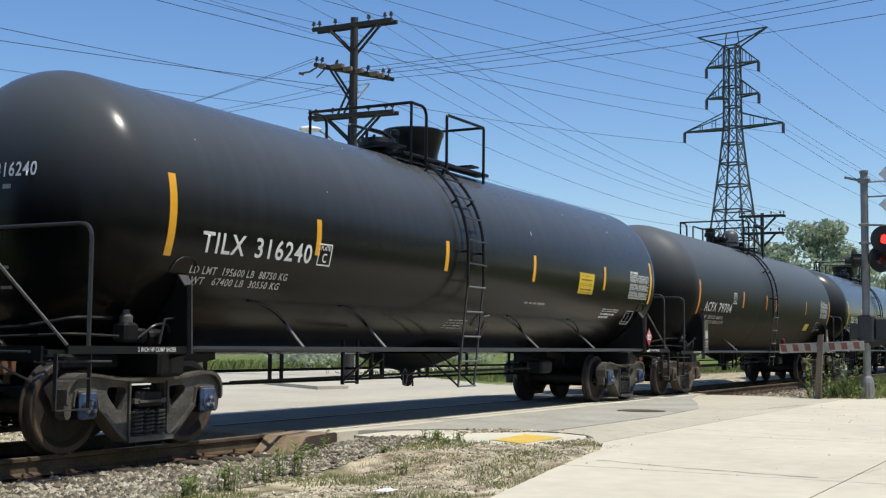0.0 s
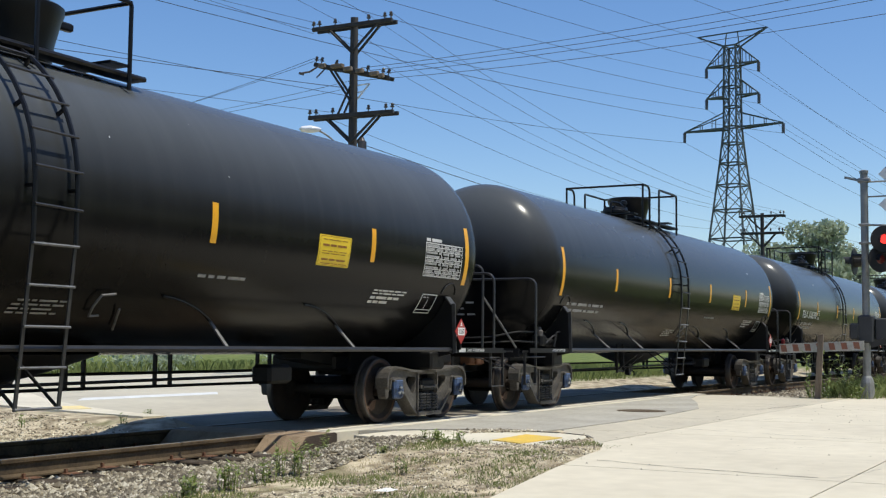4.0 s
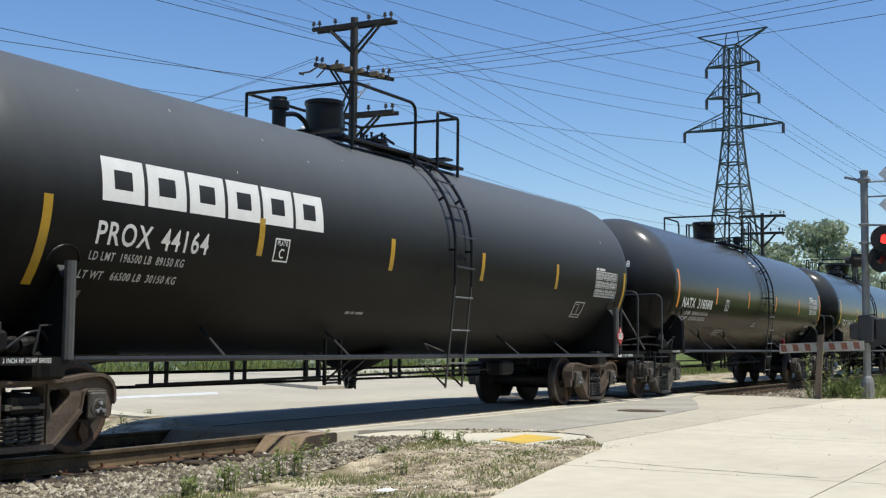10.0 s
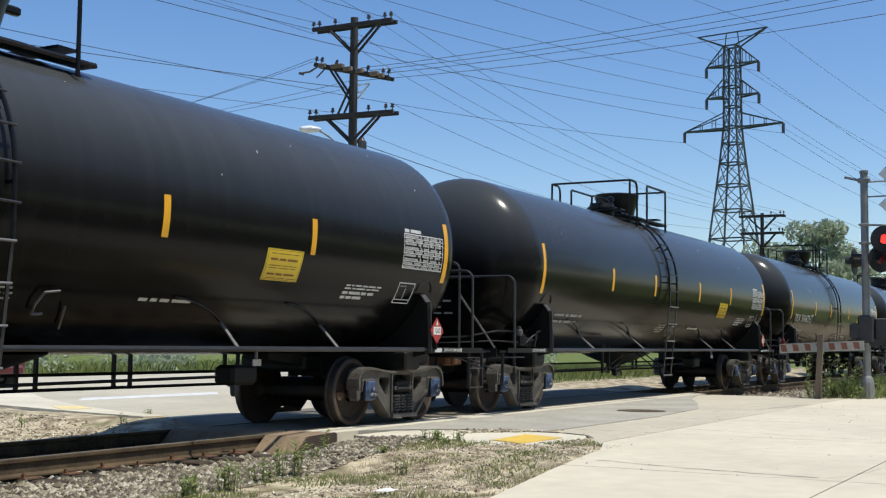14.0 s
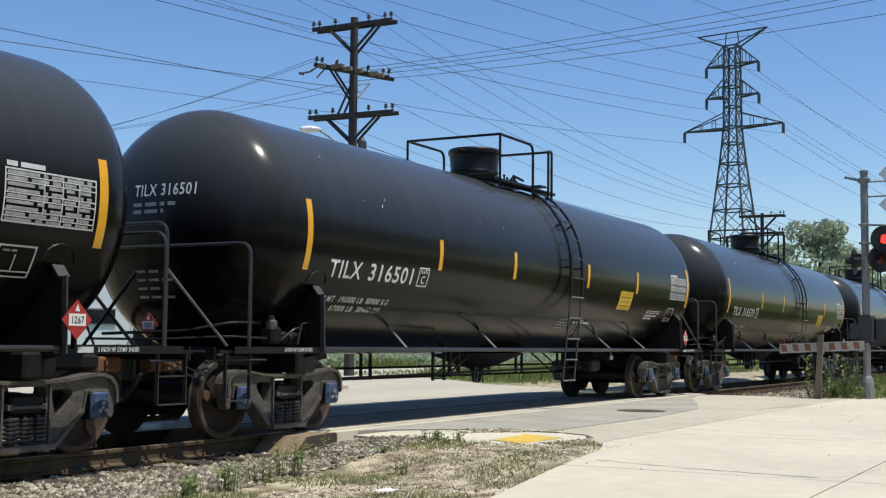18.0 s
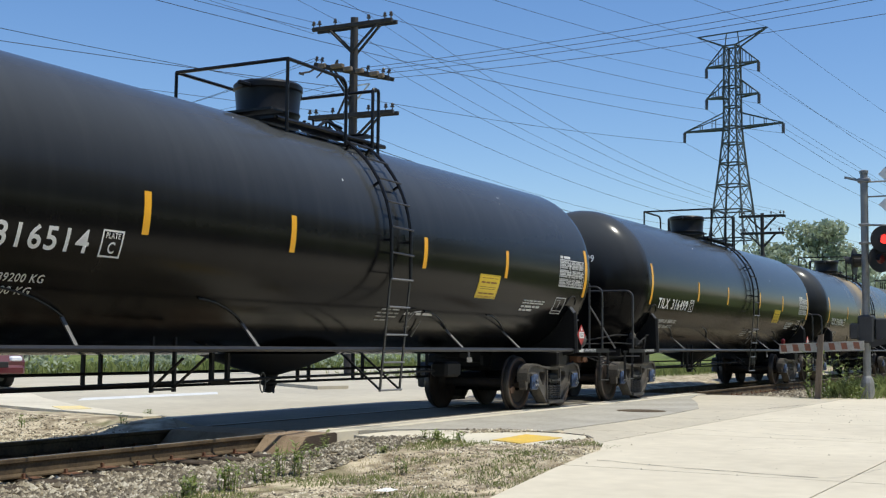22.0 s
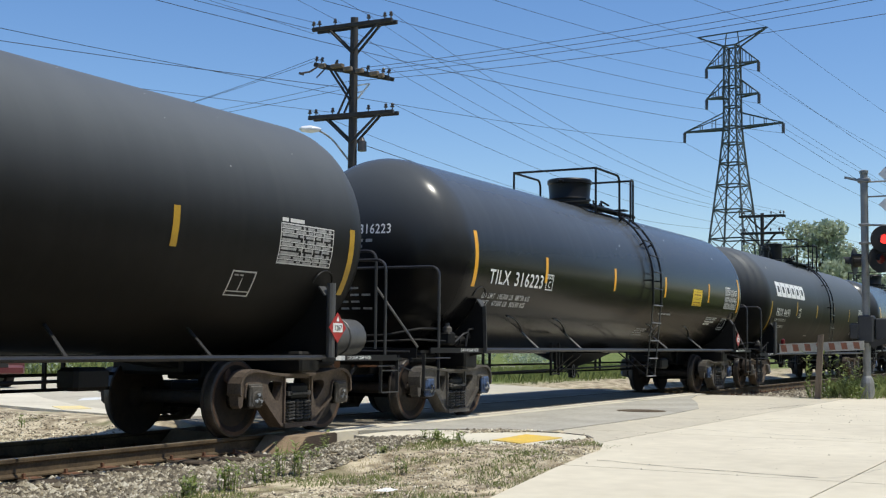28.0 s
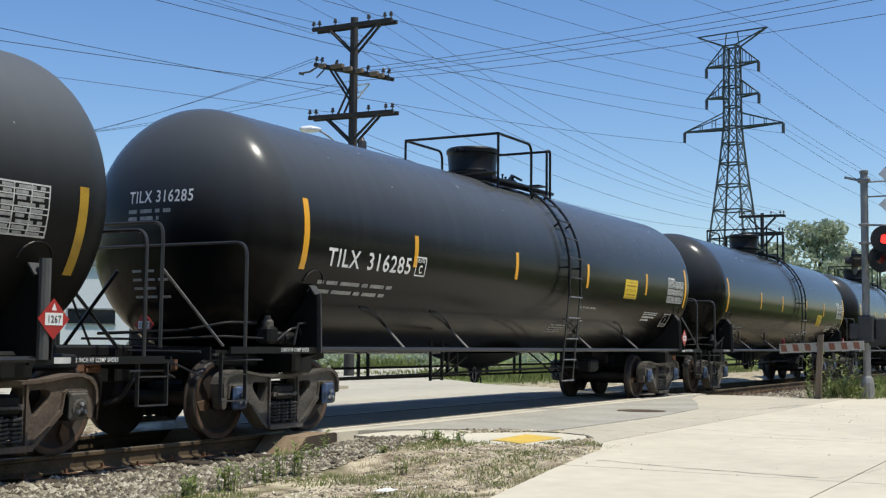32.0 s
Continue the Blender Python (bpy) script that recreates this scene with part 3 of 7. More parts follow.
    tuft = ramp(noise_node(1.5, 12), 0.56, (0, 0, 0), 0.7, (0.5, 0.5, 0.5))
    mask = calc("MAXIMUM", mask, tuft)
    mix = nt.nodes.new("ShaderNodeMix")
    mix.data_type = "RGBA"
    nt.links.new(mask, mix.inputs[0])
    nt.links.new(soil, mix.inputs[6])
    nt.links.new(grass, mix.inputs[7])
    nt.links.new(mix.outputs[2], b.inputs["Base Color"])
    bp = nt.nodes.new("ShaderNodeBump")
    nt.links.new(noise_node(40), bp.inputs["Height"])
    bp.inputs["Strength"].default_value, bp.inputs["Distance"].default_value = 0.8, 0.03
    nt.links.new(bp.outputs[0], b.inputs["Normal"])
    return solid("ground", g, m, "dry gravelly soil with thin grass beside the railway", "ground", kind="structure", smooth=True)


make_ground()


def prism(outline, top, depth):
    n = len(outline)
    vs = [(x, y, top) for x, y in outline] + [(x, y, top - depth) for x, y in outline]
    return Geo().add(vs, [tuple(range(n)), tuple(range(2 * n - 1, n - 1, -1))] + [(i, n + i, n + (i + 1) % n, (i + 1) % n) for i in range(n)])


def slab(name, outline, top, depth, material, label, category):
    return solid(name, prism(outline, top, depth), material, label, category, kind="structure")


def clip(poly, ax, v, keep_less):
    out = []
    for i, p in enumerate(poly):
        q = poly[(i + 1) % len(poly)]
        a, b = (p[ax] <= v) == keep_less, (q[ax] <= v) == keep_less
        if a:
            out.append(p)
        if a != b:
            t = (v - p[ax]) / (q[ax] - p[ax])
            out.append((p[0] + (q[0] - p[0]) * t, p[1] + (q[1] - p[1]) * t))
    return out


def paved(name, outline, top, xs, ys, material, label, gap=0.018, last=None):
    """A concrete street cast in slabs, with open joints over a darker bed."""
    road = slab(name, outline, top - 0.02, 0.3, "joint_bed", label, "road")
    for i in range(len(xs) - 1):
        for j in range(len(ys) - 1):
            p = outline
            for ax, v, less in ((0, xs[i] + gap / 2, False), (0, xs[i + 1] - gap / 2, True), (1, ys[j] + gap / 2, False), (1, ys[j + 1] - gap / 2, True)):
                p = clip(p, ax, v, less) if p else p
            if len(p) > 2:
                part("slab", prism(p, top, 0.019), last if last and j == len(ys) - 2 else material, road)
    return road


slab("road_crossing", STRIP, 0.0, 0.35, "asphalt", "worn grey asphalt strip beside the crossing", "road")
slab("crossing_panel", [(12.62, -1.31), (28.6, -1.31), (28.6, -0.84), (12.62, -0.84)], 0.004, 0.3, "concrete_new", "pale concrete crossing panel along the rail", "road")
slab("road_between", [(12.3, -0.66), (28.4, -0.66), (28.4, 0.66), (12.3, 0.66)], -0.005, 0.3, "asphalt_dark", "asphalt between the rails of the crossing", "road")
slab("road_far_strip", [(12.7, 0.84), (28.9, 0.84), (29.5, 2.3), (13.9, 2.3)], -0.004, 0.3, "asphalt_dark", "dark asphalt strip beyond the rails with train shade in its colour", "road")
paved("road_far", FAR_ROAD, -0.01, (-30, 0, 12, 22.5, 31, 40, 60), (2, 8.5, 14.0, 20), "old_road", "pale worn road beyond the railway")
paved("apron", APRON, -0.012, (-30, -10, -4, 2, 6.4, 10.75, 15.4, 18.85, 23.4, 28, 36, 60), (-20, -15, -11.5, -7.8, -4.55, -1), "concrete", "pale cracked concrete street apron", last="concrete_worn")
slab("street", UNSEEN_STREET, -0.03, 0.3, "street_tar", "unseen dark asphalt street added along the crossing apron", "road")
slab("sidewalk", SIDEWALK, -0.014, 0.3, "concrete_new", "concrete sidewalk end beside the crossing", "pavement")
SEAM = [(14.64, -3.2), (14.65, -3.6), (14.43, -4.0), (14.02, -4.25)]
slab("kerb_joint", SEAM + [(x - 0.03, y + 0.022) for x, y in SEAM[::-1]], -0.006, 0.1, "joint_bed", "dark open joint along the sidewalk edge", "kerb")
pad = slab("tactile_pad", [(14.05, -3.33), (12.99, -3.38), (12.75, -3.86), (13.82, -3.92)], -0.004, 0.05, "yellow_pad", "worn yellow tactile paving pad", "pavement")
slab("far_sidewalk", [(14.1, 2.6), (14.55, 3.9), (15.35, 5.6), (17.05, 8.3), (18.55, 10.3), (17.6, 10.6), (14.72, 6.85), (14.12, 4.55), (13.72, 2.7)], 0.01, 0.25, "concrete_new", "pale concrete sidewalk beyond the rails", "pavement")
slab("far_tactile_pad", [(14.75, 4.75), (15.3, 5.55), (14.85, 5.75), (14.3, 4.95)], 0.016, 0.05, "faded_pad", "worn yellow tactile paving pad", "pavement")
slab("stop_line", [(16.9, 7.25), (17.75, 7.95), (21.8, 7.9), (20.9, 7.15)], -0.006, 0.01, "white_line", "worn white stop line on the road", "road marking")
slab("manhole_cover", [(20.24 + 0.42 * math.cos(a * math.pi / 8), -2.66 + 0.42 * math.sin(a * math.pi / 8)) for a in range(16)], 0.005, 0.03, "rail_steel", "round iron manhole cover in asphalt", "manhole cover")


slab("traffic_island", [(24.6, 7.1), (25.5, 6.8), (27.7, 9.6), (26.7, 10.3)], 0.07, 0.3, "old_road", "low pale raised island on the far road", "kerb")


def crack(pts, width, seed):
    """A ragged open crack in the concrete."""
    rnd = random.Random(seed)
    line = []
    for (x0, y0), (x1, y1) in zip(pts, pts[1:]):
        n = max(2, int(math.hypot(x1 - x0, y1 - y0) / 0.12))
        for i in range(n):
            q = i / n
            line.append((x0 + (x1 - x0) * q + rnd.uniform(-0.025, 0.025), y0 + (y1 - y0) * q + rnd.uniform(-0.025, 0.025)))
    g = Geo()
    vs = []
    for x, y in line:
        w = width * rnd.uniform(0.2, 1.0)
        vs += [(x - w, y - w * 0.3, -0.0095), (x + w, y + w * 0.3, -0.0095)]
    g.add(vs, [(2 * i, 2 * i + 1, 2 * i + 3, 2 * i + 2) for i in range(len(line) - 1)])
    solid("pavement_crack", g, "joint_bed", "dark ragged crack in pale concrete", "crack", "cracks in the concrete", "structure")


crack([(11.37, -5.36), (11.2, -5.9), (11.1, -6.25), (11.0, -7.0), (10.92, -7.66)], 0.014, 1)
crack([(10.92, -7.66), (11.5, -7.8), (12.13, -7.93)], 0.012, 2)
crack([(16.47, -4.12), (16.2, -5.4), (15.9, -6.5), (15.76, -7.37)], 0.012, 3)
crack([(22.1, -4.13), (23.5, -4.3), (25.04, -4.45)], 0.05, 4)
crack([(13.13, -6.22), (13.6, -6.3), (14.4, -6.9), (15.0, -7.1)], 0.006, 5)
crack([(17.9, -3.9), (18.3, -4.6), (19.4, -5.1), (20.9, -5.2)], 0.008, 6)


def make_track():
    pr = [(-0.07, -0.175), (0.07, -0.175), (0.07, -0.16), (0.012, -0.14), (0.009, -0.05), (0.036, -0.035), (0.036, -0.006), (0.028, 0.0), (-0.028, 0.0), (-0.036, -0.006), (-0.036, -0.035), (-0.009, -0.05), (-0.012, -0.14), (-0.07, -0.16)]
    n = len(pr)
    for y in (-0.755, 0.755):
        g = Geo().add([(x, y + a, b) for x in (-200, 420) for a, b in pr], [(k, (k + 1) % n, n + (k + 1) % n, n + k) for k in range(n)])
        rail = solid("rail", g, "rail_steel", "rusty steel rail with a polished running surface", "rail", "rails", "structure")
        part("running_surface", Geo().box((110, y, 0.001), (620, 0.05, 0.004)), "rail_head", rail, "bright polished steel")
    tie = mesh_of("tie", Geo().box((0, 0, -0.255), (0.22, 2.6, 0.16), None, 0.015), "tie_wood")
    plate = mesh_of("tie_plate", Geo().box((0, 0, -0.172), (0.19, 0.34, 0.012)).box((0.06, 0.095, -0.15), (0.025, 0.03, 0.05)).box((-0.06, -0.095, -0.15), (0.025, 0.03, 0.05)), "rust")
    xs = [1.0 + 0.52 * i for i in range(22)] + [28.9 + 0.52 * i for i in range(90)]
    for x in xs:
        t = tagged(new("railway_tie", tie), "weathered dark wooden railway tie", "railway tie", "railway ties")
        t.matrix_basis = pose(x + random.uniform(-0.03, 0.03), 0, random.uniform(-0.015, 0.01), 0, 0, random.uniform(-1, 1))
        if x < 40:
            for y in (-0.755, 0.755):
                part("tie_plate", plate, None, t, "", (0, y, 0))
    ramp_o = [(11.7, -0.24), (12.0, 0.0), (12.56, 0.02), (12.61, 0.0), (12.61, -0.24)]
    guard = solid("rail_guard_ramp", Geo().plate(ramp_o, -1.42, -0.82), "rust_wood", "brown sloped end block beside the rail", "ramp")
    # plate added to darken the block's side, shade and dirt in its colour
    part("side_plate", Geo().plate([(x, z + 0.004) for x, z in ramp_o], -1.45, -1.423), "dark_rust", guard, "dark dirty side plate with shade put into its colour")
    solid("rail_guard_ramp", Geo().plate(ramp_o, -0.66, 0.66), "rust_wood", "brown sloped end block between the rails", "ramp")


make_track()


# ---- train ----
L = 18.1916
R, ZC = 1.512, 2.468


def travel(t):
    """Metres that the train has gone at t seconds."""
    return 1.16321561e-05 * t ** 4 - 9.39022989e-04 * t ** 3 + 6.69666854e-03 * t ** 2 + 11.0959568 * t - 9.45792964


# slack in the couplings
SHIFT = {1: -0.11, 2: -0.14, 3: -0.06, 4: 0.03, 10: 0.05, 8: 0.08, 9: 0.06, 11: -0.05, 12: -0.06, 13: -0.03, 14: 0.15, 15: 0.06, 17: -0.03, 18: -0.05, 19: 0.06}


def car_x(k, t):
    return k * L - travel(t) + 7.3 + SHIFT.get(k, 0.0)


def on_tank(x, a, lift=0.004):
    """A point on the near side of the tank, a radians above its middle."""
    return (x, -(R + lift) * math.cos(a), ZC + (R + lift) * math.sin(a))


def tank_mesh(material, half=7.45, head=0.85):
    prof, n = [], 14
    for i in range(n + 1):
        a = math.pi / 2 * i / n
        # a dished head with a tight knuckle
        prof.append((-half - head * math.cos(a) ** 0.92, max(0.02, R * math.sin(a) ** 0.87)))
    prof += [(x, R) for x in (-half + 0.04, -4.5, -1.5, 1.5, 4.5, half - 0.04)]
    for i in range(n, -1, -1):
        a = math.pi / 2 * i / n
        prof.append((half + head * math.cos(a) ** 0.92, max(0.02, R * math.sin(a) ** 0.87)))
    return mesh_of("tank", Geo().lathe(prof, 96), material, True)


def wrapped(x0, a0, x1, a1, lean=0.0, n=6, lift=0.004):
    """A patch on the tank's near side between two angles."""
    g = Geo()
    vs = []
    for j in range(n + 1):
        a = a0 + (a1 - a0) * j / n
        s = lean * (a - a0)
        vs += [on_tank(x0 + s, a, lift), on_tank(x1 + s, a, lift)]
    return g.add(vs, [(2 * j, 2 * j + 1, 2 * j + 3, 2 * j + 2) for j in range(n)])


def words(text, size, squeeze=0.8):
    """Letters as a flat bmesh in x, y, cut into strips so that they can be bent."""
    cu = bpy.data.curves.new("letters", "FONT")
    cu.body, cu.size, cu.resolution_u = text, size / 0.7, 3
    cu.offset = size * 0.022
    cu.space_character = 1.12
    ob = bpy.data.objects.new("letters", cu)
    me = bpy.data.meshes.new_from_object(ob)
    bpy.data.objects.remove(ob)
    bm = bmesh.new()
    bm.from_mesh(me)
    bpy.data.meshes.remove(me)
    lo, hi = min(v.co.y for v in bm.verts), max(v.co.y for v in bm.verts)
    steps = int((hi - lo) / 0.07)
    for i in range(1, steps + 1):
        y = lo + (hi - lo) * i / (steps + 1)
        bmesh.ops.bisect_plane(bm, geom=bm.verts[:] + bm.edges[:] + bm.faces[:], plane_co=(0, y, 0), plane_no=(0, 1, 0))
    for v in bm.verts:
        v.co.x *= squeeze
    return bm


def side_words(text, size, x0, a0, squeeze=0.8, width=None, material="white_paint"):
    bm = words(text, size, squeeze)
    if width:
        w = max(v.co.x for v in bm.verts)
        for v in bm.verts:
            v.co.x *= width / w
    for v in bm.verts:
        v.co = on_tank(x0 + v.co.x, a0 + v.co.y / R, 0.005)
    me = bpy.data.meshes.new("lettering")
    bm.to_mesh(me)
    bm.free()
    me.materials.append(M[material])
    return me


def head_x(y, z, half=7.45, head=0.85):
    """Where the tank's front head lies at y and z over its middle."""
    s = min(0.999, (math.hypot(y, z) / R) ** (1 / 0.87))
    return -half - head * math.cos(math.asin(s)) ** 0.92


def head_words(text, size, y0, z0, material="stencil", squeeze=0.8):
    """Letters on the front head; they read from the far side to the near side."""
    bm = words(text, size, squeeze)
    bmesh.ops.subdivide_edges(bm, edges=[e for e in bm.edges if e.calc_length() > 0.12], cuts=1)
    for v in bm.verts:
        y, z = y0 - v.co.x, z0 + v.co.y
        v.co = (head_x(y, z) - 0.006, y, ZC + z)
    me = bpy.data.meshes.new("head_lettering")
    bm.to_mesh(me)
    bm.free()
    me.materials.append(M[material])
    return me


def bars(x0, a0, lengths, h=0.045, gap=0.05, lean=0.0):
    """Stencil words too small to read, as short bars on the tank."""
    g = Geo()
    x = x0
    for w in lengths:
        p = wrapped(x, a0, x + w, a0 + h / R, lean, 2, 0.005)
        g.add(p.v, p.f)
        x += w + gap
    return g


def ladder_parts(car, x, w, z_low, rung_step=0.345):
    """A ladder bent round the tank from the walkway down to its middle, then straight and leaning in to below the side pipe."""
    r = R + 0.1
    knee = -0.33
    z_knee, y_knee = ZC + r * math.sin(knee), -r + 0.0
    y_low = -1.46

    def lower(z):
        return y_knee + (y_low - y_knee) * (z_knee - z) / (z_knee - z_low)

    for s in (-w / 2, w / 2):
        bow = [(x + s, -r * math.cos(a), ZC + r * math.sin(a)) for a in [1.14 - 0.1 * i for i in range(12)]]
        rail = part("ladder_rail", Geo().tube(bow + [(x + s, -r, ZC - 0.12), (x + s, -r, z_knee)], 0.023, 6), "black_fitting", car, smooth=True)
        part("lower_rail", Geo().beam((x + s, y_knee, z_knee + 0.1), (x + s, y_low, z_low - 0.02), 0.018, 0.036), "rail_pipe", rail, "grey flat steel")
        for a in (0.95, 0.5, 0.0):
            part("ladder_clip", Geo().beam((x + s, -R * math.cos(a), ZC + R * math.sin(a)), (x + s, -r * math.cos(a), ZC + r * math.sin(a)), 0.03, 0.03), "black_fitting", rail)
    a = 0.96
    while a > -0.2:
        y, z = -r * math.cos(max(a, 0.0)), ZC + r * math.sin(a)
        part("rung", Geo().tube([(x - w / 2 - 0.015, y - 0.02, z + 0.01), (x + w / 2 + 0.05, y - 0.02, z - 0.005)], 0.014, 6), "rail_pipe", car)
        a -= rung_step / r
    z = ZC + r * math.sin(a)
    while z > z_low - 0.02:
        part("rung", Geo().tube([(x - w / 2 - 0.02, lower(z) - 0.02, z), (x + w / 2 + 0.02, lower(z) - 0.02, z)], 0.014, 6), "rung_grey", car)
        z -= rung_step * 1.05


def placard(car, at, size=0.19):
    """A red diamond with its number; at: a pose whose x and z axes span it and whose -y faces out."""
    s = size * 1.414
    p = part("placard", Geo().plate([(0, -s), (s, 0), (0, s), (-s, 0)], -0.004, 0.004), "red_placard", car, "red diamond hazard placard", at)
    part("number_panel", Geo().plate([(-s * 0.56, -s * 0.3), (s * 0.56, -s * 0.3), (s * 0.56, s * 0.3), (-s * 0.56, s * 0.3)], -0.008, -0.005), "white_paint", p, "white number panel")
    bm = words("1267", size * 0.5, 0.8)
    w = max(v.co.x for v in bm.verts)
    for v in bm.verts:
        v.co = (v.co.x - w / 2, -0.011, v.co.y - size * 0.25)
    me = bpy.data.meshes.new("number")
    bm.to_mesh(me)
    bm.free()
    me.materials.append(M["black_matte"])
    part("number", me, None, p)
    part("flame", Geo().plate([(-s * 0.16, s * 0.42), (s * 0.16, s * 0.42), (0, s * 0.78)], -0.008, -0.005), "white_paint", p, "white flame mark")
    return p


def wheel_set():
    g = Geo()
    for s in (-1, 1):
        m = Matrix.Translation((0, s * 0.755, 0)) @ pose(0, 0, 0, 0, 0, 90 if s > 0 else -90)
        g.slot = 0
        g.lathe([(-0.16, 0.1), (0.02, 0.13), (0.035, 0.2), (0.02, 0.33), (0.055, 0.38), (0.06, 0.39)], 32, m, False)
        g.slot = 1
        g.lathe([(0.06, 0.39), (0.066, 0.43)], 32, m, False)
        g.slot = 2
        g.lathe([(0.066, 0.43), (0.06, 0.45), (0.05, 0.457), (-0.03, 0.46)], 32, m, False)
        g.slot = 0
        g.lathe([(-0.03, 0.46), (-0.045, 0.485), (-0.07, 0.48), (-0.08, 0.38), (-0.06, 0.33), (-0.07, 0.16), (-0.16, 0.1)], 32, m, False)
        # a smear of rust and grease on the plate, so that its turning shows
        g.slot = 3
        g.plate([(0.1, 0.14), (0.2, 0.16), (0.28, 0.26), (0.2, 0.3), (0.12, 0.26)], s * 0.787, s * 0.82)
    g.slot = 0
    g.lathe([(-1.15, 0.08), (1.15, 0.08)], 16, pose(0, 0, 0, 0, 0, 90))
    return mesh_of("wheelset", g, ["wheel_steel", "wheel_rust", "wheel_rim", "wheel_rust"], True)


def side_frame(tone):
    """A cast truck side: arched ends over the bearings, legs in a V down to the spring seat and two three-cornered openings."""
    g = Geo()
    half = [(0.0, 0.1), (0.27, 0.1), (0.35, 0.12), (0.42, 0.17), (0.7, 0.43), (0.725, 0.52), (0.74, 0.6), (0.78, 0.632), (0.99, 0.632), (1.03, 0.6), (1.045, 0.47), (1.06, 0.38), (1.1, 0.35), (1.135, 0.38), (1.155, 0.52), (1.15, 0.64), (1.12, 0.71), (1.06, 0.76), (0.97, 0.79), (0.85, 0.792), (0.7, 0.775), (0.5, 0.748), (0.3, 0.735)]
    outline = half + [(0.0, 0.733)] + [(-x, z) for x, z in half[:0:-1]]
    eye = [(0.34, 0.645), (0.52, 0.655), (0.57, 0.64), (0.585, 0.6), (0.56, 0.55), (0.44, 0.425), (0.4, 0.405), (0.37, 0.42), (0.355, 0.46), (0.315, 0.6), (0.32, 0.63)]
    mid = [(-0.255, 0.16), (-0.255, 0.66), (-0.235, 0.68), (0.235, 0.68), (0.255, 0.66), (0.255, 0.16)]
    pierced(g, outline, [mid, eye, [(-x, z) for x, z in eye[::-1]]], -0.055, 0.07)
    # flanges: along the top chord, round the jaws, down the legs and under the springs
    top = [(0.0, 0.738), (0.3, 0.74), (0.5, 0.753), (0.7, 0.78), (0.85, 0.797), (0.97, 0.795), (1.064, 0.765), (1.125, 0.713), (1.156, 0.64), (1.161, 0.52)]
    leg = [(0.3, 0.096), (0.36, 0.115), (0.43, 0.166), (0.71, 0.426)]
    jaw = [(0.715, 0.43), (0.735, 0.52), (0.75, 0.6), (0.785, 0.627), (0.985, 0.627), (1.023, 0.597), (1.04, 0.47)]
    for s in (-1, 1):
        edge = [(s * x, z) for x, z in top]
        low = [(s * x * 0.978, z - 0.032) for x, z in top[::-1]]
        g.plate(edge + low, -0.1, 0.1)
        g.plate([(s * x, z) for x, z in leg] + [(s * (x - 0.02), z + 0.032) for x, z in leg[::-1]], -0.1, 0.1)
        g.plate([(s * x, z) for x, z in jaw] + [(s * (0.887 + (x - 0.887) * 1.1), z + 0.022) for x, z in jaw[::-1]], -0.085, 0.08)
        g.plate([(s * 0.27, 0.14), (s * 0.295, 0.14), (s * 0.295, 0.7), (s * 0.27, 0.7)], -0.085, 0.085)
    g.plate([(-0.33, 0.095), (0.33, 0.095), (0.33, 0.15), (-0.33, 0.15)], -0.13, 0.12)
    return mesh_of("side_frame", g, tone)


def spring_mesh():
    pts = [(0.068 * math.cos(t * 0.785), 0.068 * math.sin(t * 0.785), 0.17 + 0.0048 * t) for t in range(49)]
    g = Geo().tube(pts, 0.017, 5)
    g.lathe([(0.16, 0.03), (0.42, 0.03)], 8, pose(0, 0, 0, 0, -90, 0))
    return mesh_of("spring", g, "saddle_grey", True)


def bearing(tone):
    """A roller bearing with a bolted end cap under its adapter."""
    g = Geo()
    out = pose(0, 0, 0, 0, 0, -90)
    g.lathe([(-0.22, 0.12), (-0.05, 0.12), (-0.04, 0.1)], 18, out)
    g.slot = 1
    g.box((0, 0.0, 0.03), (0.235, 0.07, 0.27), None, 0.025)
    g.lathe([(0.0, 0.1), (0.04, 0.1), (0.05, 0.085)], 18, out)
    g.slot = 2
    for i in range(3):
        a = math.radians(90 + 120 * i)
        g.lathe([(0.05, 0.022), (0.068, 0.022), (0.07, 0.012)], 6, Matrix.Translation((0.05 * math.cos(a), 0, 0.05 * math.sin(a))) @ out)
    g.lathe([(0.05, 0.02), (0.056, 0.018)], 8, out)
    return mesh_of("bearing_cap", g, ["underframe", tone, "bolt_pale"], True)


WHEELS, SPRING = wheel_set(), spring_mesh()
FRAMES = {t: side_frame(t) for t in ("truck_grey", "truck_brown")}
CAP = {t: bearing(t) for t in ("cap_blue", "truck_grey", "truck_brown")}
ADAPTER = mesh_of("adapter", Geo().box((0, 0, 0.15), (0.25, 0.2, 0.05), None, 0.012), "truck_grey")
BOLSTER = mesh_of("truck", Geo().box((0.03, 0, 0.515), (0.4, 2.14, 0.2), None, 0.03).box((0.03, 0, 0.52), (0.44, 1.6, 0.2), None, 0.03).box((0, 0, 0.42), (1.0, 0.5, 0.24), None, 0.04).lathe([(0.58, 0.2), (0.74, 0.2)], 16, pose(0, 0, 0, 0, -90, 0)), "underframe")
WEDGE = mesh_of("friction_wedge", Geo().box((-0.2, 0, 0.5), (0.07, 0.2, 0.05)).box((0.2, 0, 0.5), (0.07, 0.2, 0.05)).box((0.0, 0, 0.497), (0.36, 0.24, 0.025)), "truck_grey")
SHOE = mesh_of("brake_beam", Geo().box((0, 0, 0.38), (0.1, 1.7, 0.16)).beam((0, 0.1, 0.3), (0.05, 0.16, 0.8), 0.08, 0.1).box((0, 0.755, 0.42), (0.09, 0.09, 0.26)).box((0, -0.755, 0.42), (0.09, 0.09, 0.26)), "underframe")


